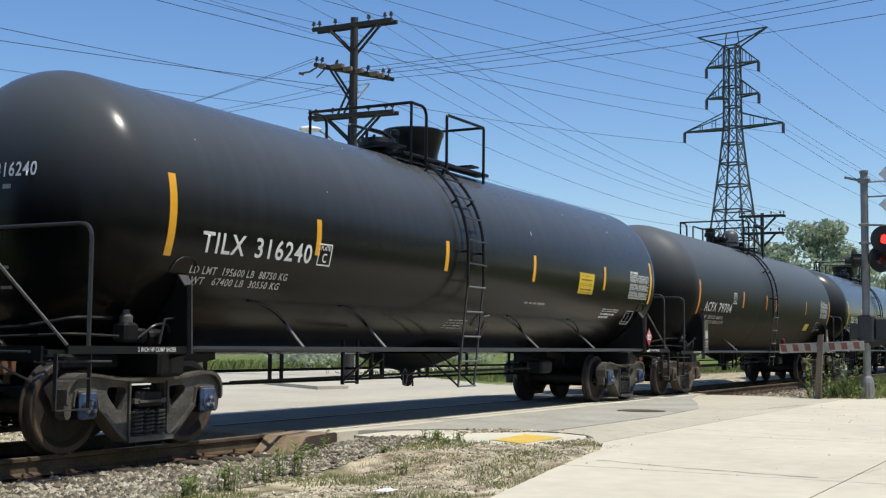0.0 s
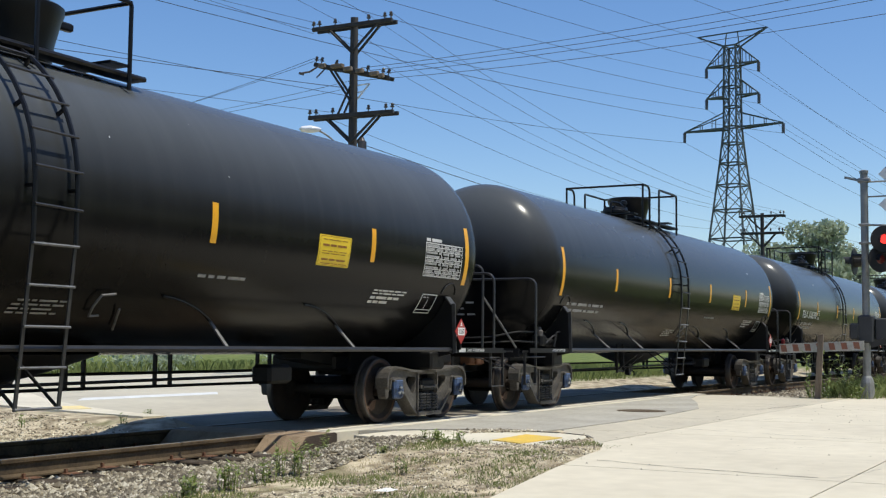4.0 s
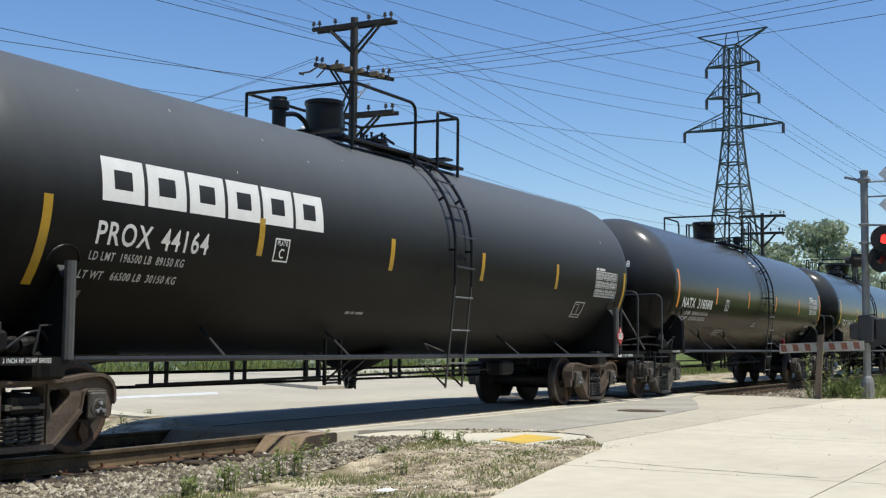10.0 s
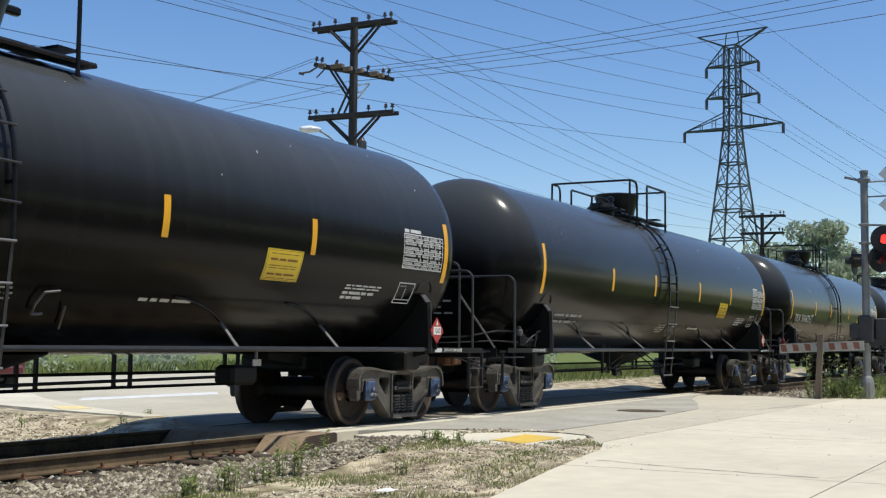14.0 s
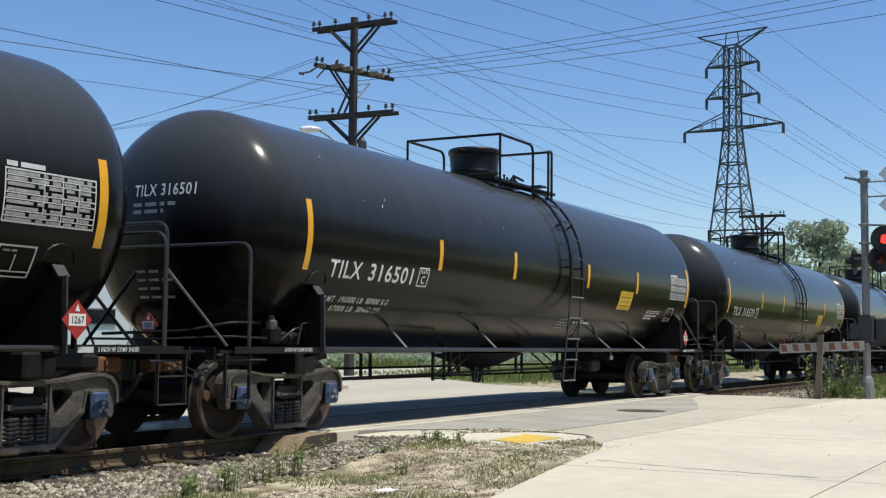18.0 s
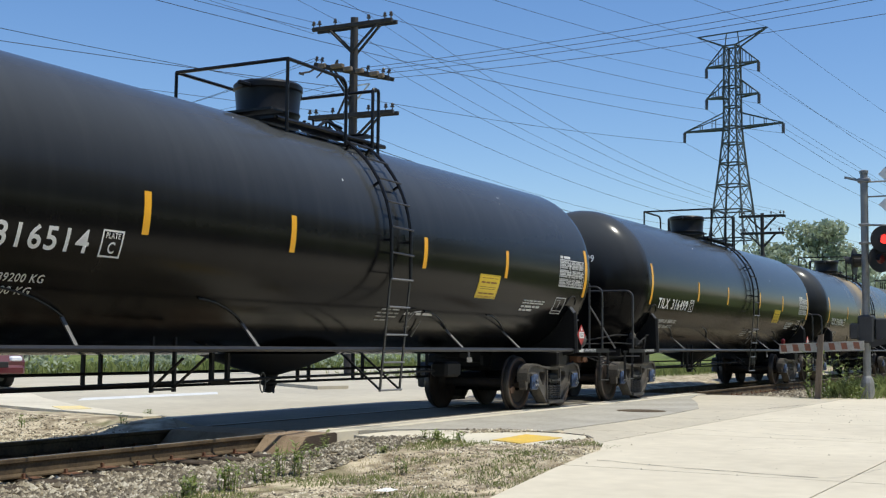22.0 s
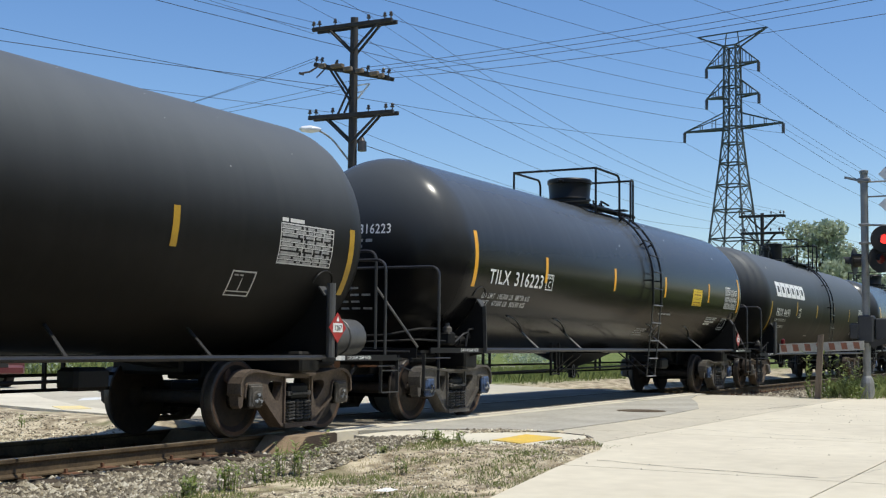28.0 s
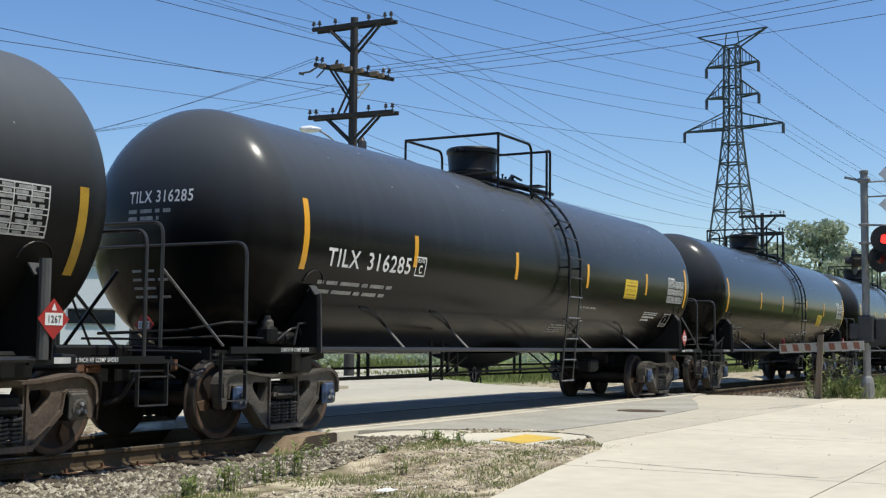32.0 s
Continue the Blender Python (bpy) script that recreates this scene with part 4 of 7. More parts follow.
def truck(car, x, tone, cap):
    t = part("truck", BOLSTER, None, car, "two-axle cast steel truck", (x, 0, 0))
    for s in (-1, 1):
        part("side_frame", FRAMES[tone], None, t, at=pose(0, s * 1.0, 0, 0, 0, 0 if s < 0 else 180))
        for q in (-0.165, 0.0, 0.165):
            part("spring", SPRING, None, t, "coil spring", (q, s * 1.05, 0))
        part("friction_wedge", WEDGE, None, t, "", (0, s * 1.0, 0))
        for q in (-0.889, 0.889):
            part("bearing_cap", CAP[cap], None, t, "", pose(q, s * 1.1, 0.457, 0, 0, 0 if s < 0 else 180))
            part("adapter", ADAPTER, None, t, "", (q, s * 1.02, 0.457))
    for q in (-0.36, 0.36):
        part("brake_beam", SHOE, None, t, "", (q, 0, 0))
    for q in (-0.889, 0.889):
        part("wheelset", WHEELS, None, t, "steel wheels with bright worn rims", (q, 0, 0.457))


def saddle_mesh(kind):
    """The bolster web between the truck and the tank, seen as an upright plate beside the tank."""
    g = Geo()
    out = []
    a0 = -0.46 if kind != "acf" else -0.4
    for i in range(13):
        a = a0 - (math.pi + 2 * a0) * i / 12
        out.append((-(R + 0.01) * math.cos(a), ZC + (R + 0.01) * math.sin(a)))
    w = 1.5
    outline = [(-w + 0.02, 0.98), (-w + 0.045, 1.7)] + out + [(w - 0.045, 1.7), (w - 0.02, 0.98), (0.6, 0.8), (-0.6, 0.8)]
    n = len(outline)
    for x0, x1 in ((-0.02, 0.02),):
        vs = [(x0, y, z) for y, z in outline] + [(x1, y, z) for y, z in outline]
        g.add(vs, [tuple(range(n)), tuple(range(2 * n - 1, n - 1, -1))] + [(i, (i + 1) % n, n + (i + 1) % n, n + i) for i in range(n)])
    return g


def saddle_edge(kind, s):
    """The flange plate on one rim of the saddle."""
    a0 = -0.46 if kind != "acf" else -0.4
    g = Geo().beam((0, s * 1.485, 0.99), (0, s * 1.46, 1.7), 0.09, 0.02)
    return g.beam((0, s * 1.46, 1.69), (0, s * (R * math.cos(a0) + 0.02), ZC + R * math.sin(a0)), 0.14, 0.02)


def strut(x, a, zs, dx=0.0):
    """A flat brace from the tank to the side pipe."""
    p = Vector(on_tank(x - dx, a, 0.0))
    return Geo().beam(p, (x, -1.45, zs), 0.034, 0.018)


def end_platform(car, s, kind, zs):
    """Deck, end sill, coupler, steps and hand rails at one end; s is -1 at the front, 1 at the back."""
    part("stub_sill", Geo().box((s * 7.6, 0, 0.86), (3.0, 0.56, 0.4), None, 0.02).beam((s * 6.1, 0, 0.86), (s * 5.0, 0, 1.0), 0.42, 0.2), "underframe", car)
    part("body_bolster", Geo().box((s * 6.95, 0, 0.88), (0.4, 2.5, 0.26), None, 0.03), "underframe", car)
    part("brake_cylinder_box", Geo().box((s * 6.1, 0.3, 0.84), (0.7, 1.1, 0.24), None, 0.04), "underframe", car)
    part("draft_plate", Geo().box((s * 7.7, -0.1, 0.9), (0.8, 1.5, 0.16), None, 0.03), "underframe", car)
    part("end_deck", Geo().box((s * 8.7, 0, zs - 0.03), (0.26, 2.86, 0.035)).box((s * 7.76, -1.4, zs - 0.03), (1.6, 0.12, 0.035)).box((s * 7.76, 1.4, zs - 0.03), (1.6, 0.12, 0.035)).box((s * 8.84, 0, zs - 0.05), (0.03, 2.75, 0.14)), "underframe", car)
    for y in (-1.46, 1.46):
        part("side_plate", Geo().box((s * 7.75, y, zs - 0.012), (1.75, 0.03, 0.075)), "underframe", car)
    part("striker", Geo().box((s * 8.55, -0.3, 0.86), (0.5, 0.34, 0.17), None, 0.02).box((s * 8.6, -0.48, 0.88), (0.12, 0.04, 0.05)).box((s * 8.6, -0.48, 0.81), (0.12, 0.04, 0.04)), "rust", car, "rusty draft gear casting")
    part("coupler", Geo().box((s * 8.85, 0, 0.86), (0.5, 0.16, 0.2), None, 0.03).box((s * 9.05, 0.05, 0.86), (0.26, 0.3, 0.28), None, 0.06).box((s * 8.72, 0, 0.86), (0.1, 0.5, 0.4), None, 0.03), "rust", car, "rusty knuckle coupler", smooth=False)
    part("air_hose", Geo().tube(path([(s * 8.75, -0.35, 0.82), (s * 8.9, -0.35, 0.7), (s * 8.98, -0.25, 0.48), (s * 9.08, -0.1, 0.42)], 0.08), 0.028, 7), "black_matte", car, "", smooth=True)
    bm = words("2 INCH HF COMP SHOES", 0.042, 0.8)
    far_edge = max(v.co.x for v in bm.verts)
    for v in bm.verts:
        v.co = ((-7.72 if s < 0 else 7.42) + v.co.x * 0.55 / far_edge, -1.479, zs - 0.028 + v.co.y)
    me = bpy.data.meshes.new("stencil_words")
    bm.to_mesh(me)
    bm.free()
    me.materials.append(M["white_paint"])
    part("stencil_words", me, None, car, "small white stencilled words")["kind"] = "stuff"
    if s > 0:
        part("stencil_plate", Geo().box((7.26, -1.479, zs - 0.01), (0.2, 0.004, 0.055)), "table_white", car, "small white patch")
    # corner steps hanging from the side plate
    for y in (-1.42, 1.42):
        g = Geo()
        for x in (8.3, 8.72):
            g.beam((s * x, y, zs - 0.04), (s * x, y, 0.47), 0.045, 0.012)
        g.beam((s * 8.3, y, 0.475), (s * 8.72, y, 0.475), 0.06, 0.015)
        g.beam((s * 8.3, y, 0.76), (s * 8.72, y, 0.76), 0.03, 0.015)
        part("corner_step", g, "rail_pipe", car)
    # transverse hand rails
    for x, w, h in ((8.95, 0.765, 2.42), (8.35, 1.45, 2.22))[0 if s < 0 else 1:]:
        pts = path([(s * x, -w, zs), (s * x, -w, h), (s * x, w, h), (s * x, w, zs)], 0.16)
        part("end_rail", Geo().tube(pts, 0.021, 7), "rail_pipe", car, smooth=True)
    for y in (-1, 1) if s < 0 else ():
        part("brace", Geo().tube([(s * 8.93, y * 0.76, 1.9), (s * 8.2, y * 1.02, zs + 0.03)], 0.017, 6), "strut_grey" if y * s > 0 else "rail_pipe", car)
    if s > 0 and kind != "acf":
        part("brace", Geo().tube([(8.92, 0.33, 1.86), (8.92, -0.57, 1.03)], 0.02, 6), "black_fitting", car)
        part("brace", Geo().tube([(8.9, -0.55, 1.86), (8.9, 0.27, 0.98)], 0.02, 6), "black_fitting", car)
    part("grab_bar", Geo().tube([(s * 8.86, -1.3, zs - 0.12), (s * 8.1, -1.5, zs - 0.12)], 0.012, 6).tube([(s * 8.92, -1.3, zs - 0.03), (s * 8.92, 1.3, zs - 0.03)], 0.015, 6), "rail_pipe", car)
    part("release_rod", Geo().tube([(s * 8.93, -1.35, 0.74), (s * 8.95, -0.9, 0.9), (s * 8.95, -0.15, 0.95)], 0.012, 6), "rail_pipe", car)


def brake_stand(car, zs):
    """A spoked hand wheel on its stand, with the chain down to the deck."""
    m = Matrix.Translation((8.82, -0.26, 1.92)) @ pose(0, 0, 0, 0, 0, 8)
    w = part("brake_wheel", Geo().tube([(0, 0.2 * math.cos(t), 0.2 * math.sin(t)) for t in [i * math.pi / 12 for i in range(25)]], 0.02, 6, m), "black_matte", car, "black spoked brake wheel", smooth=True)
    for i in range(6):
        t = i * math.pi / 3
        part("spoke", Geo().tube([(0, 0.06 * math.cos(t), 0.06 * math.sin(t)), (0, 0.19 * math.cos(t), 0.19 * math.sin(t))], 0.014, 5, m), "black_matte", w)
    part("wheel_hub", Geo().lathe([(-0.2, 0.1), (-0.04, 0.1), (0.02, 0.04)], 14, m), "black_matte", w, smooth=True)
    part("brake_stand", Geo().box((8.62, -0.26, 1.8), (0.2, 0.18, 0.4), None, 0.04).beam((8.62, -0.3, zs), (8.62, -0.3, 1.6), 0.06, 0.06).beam((8.64, -0.5, zs), (8.64, -0.3, 1.6), 0.05, 0.05), "underframe", car)
    part("brake_chain", Geo().tube([(8.7, -0.22, 1.55), (8.7, -0.15, zs)], 0.016, 5), "underframe", car)


def air_tank(car, kind, zs):
    r, x0, x1 = (0.16, 7.36, 8.02) if kind in ("t1", "t2", "natx") else (0.23, 7.3, 8.1)
    part("air_tank", Geo().lathe([(x0, r * 0.5), (x0 + 0.05, r * 0.88), (x0 + 0.1, r), (x1 - 0.1, r), (x1 - 0.05, r * 0.88), (x1, r * 0.5)], 20, Matrix.Translation((0, -1.15, zs + 0.02 + r))).tube([(x0 + 0.33, -1.15 + (r + 0.006) * math.cos(t), zs + 0.02 + r + (r + 0.006) * math.sin(t)) for t in [i * math.pi / 8 for i in range(17)]], 0.014, 5), "grey_tank", car, "grey compressed-air reservoir", smooth=True)


def brake_gear(car, kind, zs, narrow):
    """Valve box and pipes on the front deck, brake wheel and air tank on the back deck."""
    v = part("brake_valve", Geo().box((-7.55, -1.15, zs + 0.16), (0.2, 0.2, 0.2), None, 0.03).box((-7.36, -1.15, zs + 0.13), (0.14, 0.16, 0.15), None, 0.03).lathe([(-0.12, 0.07), (-0.06, 0.085), (0.06, 0.085), (0.12, 0.05)], 12, Matrix.Translation((-7.15, -1.15, zs + 0.12))), "underframe", car)
    part("valve_cap", Geo().lathe([(0.0, 0.07), (0.07, 0.07), (0.1, 0.04), (0.14, 0.035)], 12, Matrix.Translation((-7.55, -1.15, zs + 0.25)) @ pose(0, 0, 0, 0, -90, 0)), "truck_grey", v, smooth=True)
    part("valve_pipe", Geo().tube(path([(-7.45, -1.22, zs + 0.1), (-7.3, -1.3, zs + 0.24), (-7.1, -1.28, zs + 0.26), (-6.95, -1.22, zs + 0.14)], 0.06), 0.014, 6), "rail_pipe", v, smooth=True)
    part("air_pipe", Geo().tube(path([(-7.7, -1.1, zs + 0.3), (-8.1, -1.0, zs + 0.3), (-8.4, -0.6, zs + 0.2), (-8.7, 0.4, zs + 0.16)], 0.1), 0.02, 6).tube(path([(-7.7, -1.2, zs + 0.12), (-8.2, -1.05, zs + 0.14), (-8.6, -0.4, zs + 0.1), (-8.75, 0.6, zs + 0.1)], 0.1), 0.016, 6), "underframe", car, smooth=True)
    part("bell_crank", Geo().tube([(-7.2, -1.28, zs + 0.05), (-7.15, -1.3, zs + 0.3), (-6.95, -1.3, zs + 0.32)], 0.016, 6), "rail_pipe", car)
    if narrow or kind in ("acf", "natx"):
        brake_stand(car, zs)
        air_tank(car, kind, zs)
    part("brake_lever", Geo().box((3.9, -0.55, 0.72), (0.5, 0.3, 0.24), None, 0.04).tube([(3.6, -0.5, 0.7), (-4.8, -0.3, 0.62)], 0.02, 6), "underframe", car)


def step_frame(car, x):
    """A hanging foot step: two posts, the tread between them and stays out to the side pipe."""
    for q in (0.0, 0.35):
        post = part("step_post", Geo().beam((x + q, -1.0, 1.16), (x + q, -1.0, 0.575), 0.04, 0.03), "underframe", car)
        part("step_stay", Geo().beam((x + q, -1.0, 0.62), (x + q, -1.42, 0.94), 0.03, 0.02), "underframe", post)
    part("step_tread", Geo().tube([(x - 0.02, -1.0, 0.605), (x + 0.37, -1.0, 0.605)], 0.016, 6), "underframe", car)


def under_pipes(car, kind):
    """Brake and heater pipes slung below the tank on paired hangers."""
    y = 0.75
    for z in (0.72, 0.55):
        part("under_pipe", Geo().tube([(-5.6, y, z), (5.9, y, z)], 0.022, 6), "underframe", car)
    xs = (-4.3, -2.6, 1.7, 3.2, 5.3) if kind in ("t1", "t2") else (-3.4, -1.8, 2.4, 4.6)
    for x in xs:
        for q in (0.0, 0.28):
            part("hanger", Geo().beam((x + q, y, 1.12), (x + q, y, 0.55), 0.05, 0.03), "underframe", car)
    part("outlet_sump", Geo().lathe([(0.68, 0.13), (0.73, 0.4), (0.79, 0.66), (0.87, 0.95), (0.97, 1.3)], 24, Matrix.Diagonal((1 if kind in ("t1", "t2", "natx") else 0.42, 0.55, 1, 1)) @ pose(0, 0, 0, 0, -90, 0)), "underframe", car, "", smooth=True)
    part("outlet_bracket", Geo().beam((-1.55, -0.3, 0.98), (-1.55, -0.3, 0.6), 0.05, 0.05).beam((-1.25, -0.3, 0.98), (-1.25, -0.3, 0.6), 0.05, 0.05).beam((-1.55, -0.3, 0.62), (-1.25, -0.3, 0.62), 0.05, 0.04), "underframe", car)
    part("outlet_valve", Geo().lathe([(0.45, 0.03), (0.47, 0.075), (0.54, 0.08), (0.56, 0.11), (0.6, 0.11), (0.62, 0.09), (0.69, 0.13)], 14, pose(0, 0, 0, 0, -90, 0)).tube([(0, -0.1, 0.55), (-0.16, -0.2, 0.53), (-0.19, -0.22, 0.46)], 0.015, 5), "underframe", car)
    part("outlet_chain", Geo().tube([(-0.4 + 0.06 * math.cos(t), -0.2, 0.6 + 0.13 * math.sin(t)) for t in [i * math.pi / 6 for i in range(13)]] + [(-0.12, -0.12, 0.64)], 0.009, 5), "rung_grey", car, "loose chain on the outlet cap")


def upright(profile, x, y, n=24):
    """A turned shape standing at x, y; profile: (height, radius)."""
    return Geo().lathe(profile, n, Matrix.Translation((x, y, 0)) @ pose(0, 0, 0, 0, -90, 0))


def top_fittings(car, crown):
    """Walkway, hand rails, hatch dome and valves on the tank's crown."""
    f = "black_fitting"
    x0, x1, x2, x3 = {"wide": (-1.5, -1.05, -0.41, 0.85), "narrow": (-0.95, 0.38, 1.05, 1.2), "natx": (-1.07, 0.2, 0.92, 1.165), "prox": (-1.42, 0.28, 0.95, 1.61), "acf": (-1.19, -0.6, 0.0, 0.97)}[crown]
    for y in (-0.74, 0.74):
        part("walkway", Geo().box(((x0 + x3) / 2 + 0.1, y * 0.95, 3.9), (x3 - x0 + 0.5, 0.22, 0.03)), f, car, "black steel grating walkway")
        part("walkway_edge", Geo().tube([(x0 - 0.1, y * 1.1, 3.9), (x3 + 0.32, y * 1.1, 3.9)], 0.03, 6), f, car)
    for x in (x0, x3):
        part("cross_walk", Geo().box((x, 0, 4.02), (0.26, 1.5, 0.03)), f, car, "black steel grating walkway")
        part("cross_rail", Geo().tube([(x, -0.9, 4.65), (x, 0.9, 4.65)], 0.024, 6), f, car)
    for s in (-0.9, 0.9):
        part("rail_post", Geo().tube([(x0, s, 3.72), (x0, s, 4.65)], 0.024, 6), f, car)
        part("hand_rail", Geo().tube(path([(x0, s, 4.65), (x1, s, 4.65), (x1, s, 3.75)], 0.17), 0.024, 7), f, car, smooth=True)
        part("hand_rail", Geo().tube(path([(x2, s, 3.75), (x2, s, 4.65), (x3, s, 4.65), (x3, s, 3.72)], 0.05), 0.024, 7), f, car, smooth=True)
    def bolts(x, y, r, z, n=6, h=0.07):
        """A ring of eye bolts on a cover."""
        for i in range(n):
            a = 2 * math.pi * i / n + 0.3
            part("eye_bolt", upright([(z, 0.016), (z + h, 0.016), (z + h + 0.01, 0.028), (z + h + 0.03, 0.02)], x + r * math.cos(a), y + r * math.sin(a), 8), f, car)

    if crown == "wide":
        part("hatch_dome", upright([(3.85, 0.38), (4.08, 0.4), (4.16, 0.41), (4.4, 0.47), (4.47, 0.5), (4.53, 0.5), (4.55, 0.47), (4.56, 0.2)], 0.1, 0, 36), f, car, "flared round black hatch housing", smooth=True)
        part("valve", upright([(3.9, 0.26), (4.06, 0.27), (4.07, 0.32), (4.12, 0.32), (4.13, 0.28), (4.2, 0.26), (4.22, 0.12)], -1.2, -0.15), f, car, "flanged valve cover", smooth=True)
        bolts(-1.2, -0.15, 0.25, 4.13)
        part("valve_lever", Geo().tube(path([(-1.62, -0.2, 4.05), (-1.6, -0.2, 4.3), (-1.3, -0.25, 4.3), (-0.95, -0.25, 4.24)], 0.06), 0.024, 6), f, car, smooth=True)
        part("vent", upright([(4.0, 0.05), (4.3, 0.05), (4.31, 0.075), (4.39, 0.07), (4.41, 0.03)], -0.8, -0.2, 12), f, car, "", smooth=True)
        part("dome_lug", Geo().box((0.7, -0.08, 4.46), (0.24, 0.09, 0.09), None, 0.02), f, car)
        part("fitting_pipe", Geo().tube([(-0.9, -0.45, 4.0), (0.6, -0.45, 4.0)], 0.05, 8), f, car, smooth=True)
    if crown in ("narrow", "natx"):
        r, x = (0.45, -0.15) if crown == "narrow" else (0.31, -0.38)
        part("hatch_dome", upright([(3.85, r * 0.93), (4.1, r * 0.93), (4.14, r * 0.97), (4.18, r * 0.93), (4.44, r * 0.98), (4.46, r * 1.03), (4.52, r * 1.03), (4.55, r * 0.97), (4.56, r * 0.5)], x, 0, 36), f, car, "round black hatch housing", smooth=True)
        part("dome_lug", Geo().box((x - r - 0.13, -0.05, 4.46), (0.22, 0.07, 0.06), None, 0.015), f, car)
        part("dome_lug", Geo().box((x + r + 0.1, -0.08, 4.5), (0.16, 0.08, 0.12), None, 0.02).tube([(x + r + 0.16, -0.08, 4.5), (x + r + 0.1, -0.1, 4.25)], 0.012, 5), f, car)
        part("valve", upright([(3.9, 0.17), (4.04, 0.17), (4.05, 0.22), (4.09, 0.22), (4.1, 0.1)], 0.72, -0.2), f, car, "flanged valve", smooth=True)
        bolts(0.72, -0.2, 0.18, 4.09)
        part("valve_lever", Geo().tube(path([(0.45, -0.42, 4.06), (0.6, -0.42, 4.16), (1.0, -0.42, 4.12)], 0.05), 0.022, 6), f, car, smooth=True)
        part("fitting_pipe", Geo().tube([(x + r, -0.5, 4.0), (1.1, -0.5, 4.0)], 0.04, 8), f, car, smooth=True)
    if crown == "natx":
        part("vent", upright([(3.9, 0.085), (4.08, 0.085), (4.09, 0.125), (4.24, 0.125), (4.27, 0.08)], 1.18, -0.5), f, car, "round capped vent", smooth=True)
    if crown == "prox":
        part("hatch_dome", upright([(3.85, 0.27), (4.5, 0.27), (4.51, 0.29), (4.56, 0.29), (4.575, 0.26)], -0.77, 0, 32), f, car, "round black hatch housing", smooth=True)
        part("dome_lug", Geo().box((-0.44, -0.06, 4.3), (0.14, 0.08, 0.22), None, 0.02), f, car)
        part("vent", upright([(3.95, 0.095), (4.26, 0.095), (4.27, 0.14), (4.37, 0.14), (4.39, 0.11), (4.43, 0.11), (4.44, 0.05)], -1.86, 0), f, car, "round capped vent", smooth=True)
        part("vent", upright([(3.95, 0.07), (4.08, 0.07), (4.09, 0.12), (4.14, 0.12), (4.17, 0.09)], 0.62, -0.1), f, car, "round capped vent", smooth=True)
        part("vent_pipe", Geo().tube(path([(-1.75, 0, 4.22), (-1.45, 0, 4.28), (-1.2, 0, 4.18), (-1.12, 0, 3.98)], 0.12), 0.035, 8), f, car, smooth=True)
        part("valve", upright([(3.95, 0.12), (4.06, 0.12), (4.07, 0.2), (4.12, 0.2)], 0.1, -0.3), f, car, "flanged valve", smooth=True)
        bolts(0.1, -0.3, 0.16, 4.12)
        part("valve_lever", Geo().tube(path([(-0.2, -0.4, 4.08), (0.1, -0.4, 4.2), (0.5, -0.4, 4.12)], 0.08), 0.02, 6), f, car, smooth=True)
        for z in (3.96, 3.9):
            part("fitting_pipe", Geo().tube([(-0.4, -0.58, z), (1.5, -0.58, z)], 0.03, 8), f, car, smooth=True)
    if crown == "acf":
        part("hatch_dome", upright([(3.9, 0.245), (4.3, 0.25), (4.42, 0.235), (4.5, 0.19), (4.55, 0.11), (4.565, 0.02)], 0.72, 0, 28), "grey_tank", car, "domed grey hatch cover", smooth=True)
        part("valve_housing", upright([(3.85, 0.27), (4.14, 0.28), (4.15, 0.33), (4.21, 0.33), (4.22, 0.26)], -0.57, 0), f, car, "", smooth=True)
        for x, y in ((-0.74, -0.1), (-0.36, -0.12)):
            part("valve", upright([(4.18, 0.07), (4.24, 0.09), (4.28, 0.06), (4.36, 0.02)], x, y, 12), f, car, "capped valve", smooth=True)
        part("vent", upright([(3.95, 0.1), (4.18, 0.1), (4.2, 0.15), (4.29, 0.15), (4.31, 0.12), (4.42, 0.13), (4.44, 0.1)], -1.36, 0), f, car, "tall capped vent", smooth=True)
        part("valve_lever", Geo().tube(path([(-1.06, -0.05, 4.3), (-1.06, -0.05, 4.42), (-0.6, -0.05, 4.42), (-0.6, -0.05, 4.3)], 0.05), 0.018, 6), f, car, smooth=True)
        part("fitting_pipe", Geo().tube([(-1.3, -0.1, 4.2), (-0.8, -0.1, 4.16)], 0.04, 8), f, car, smooth=True)
        part("valve_box", Geo().box((1.22, -0.2, 4.1), (0.28, 0.22, 0.28), None, 0.04), f, car)


STRIPES = {"t1": (0, 2.6, 5.83, 8.85, 12.03, 14.62), "t2": (0, 3.24, 5.7, 8.82, 11.42, 14.7), "acf": (0, 3.83, 6.23, 7.34, 11.17, 14.67), "prox": (0, 3.14, 5.98, 8.64, 11.46, 14.73), "natx": (0, 2.95, 5.91, 8.83, 11.75, 14.72)}
PAINT = {"t1": "tank_semi", "t2": "tank_gloss", "acf": "tank_matte", "prox": "tank_matte", "natx": "tank_semi"}
TAPE = {"t1": "yellow_tape", "t2": "yellow_tape", "acf": "orange_tape", "prox": "yellow_dull", "natx": "orange_tape"}
SILL = {"t1": 1.038, "t2": 1.038, "acf": 1.0, "prox": 0.94, "natx": 1.02}
TONE = {"t1": ("truck_grey", "cap_blue"), "t2": ("truck_grey", "cap_blue"), "acf": ("truck_brown", "truck_brown"), "prox": ("truck_brown", "truck_grey"), "natx": ("truck_grey", "truck_grey")}


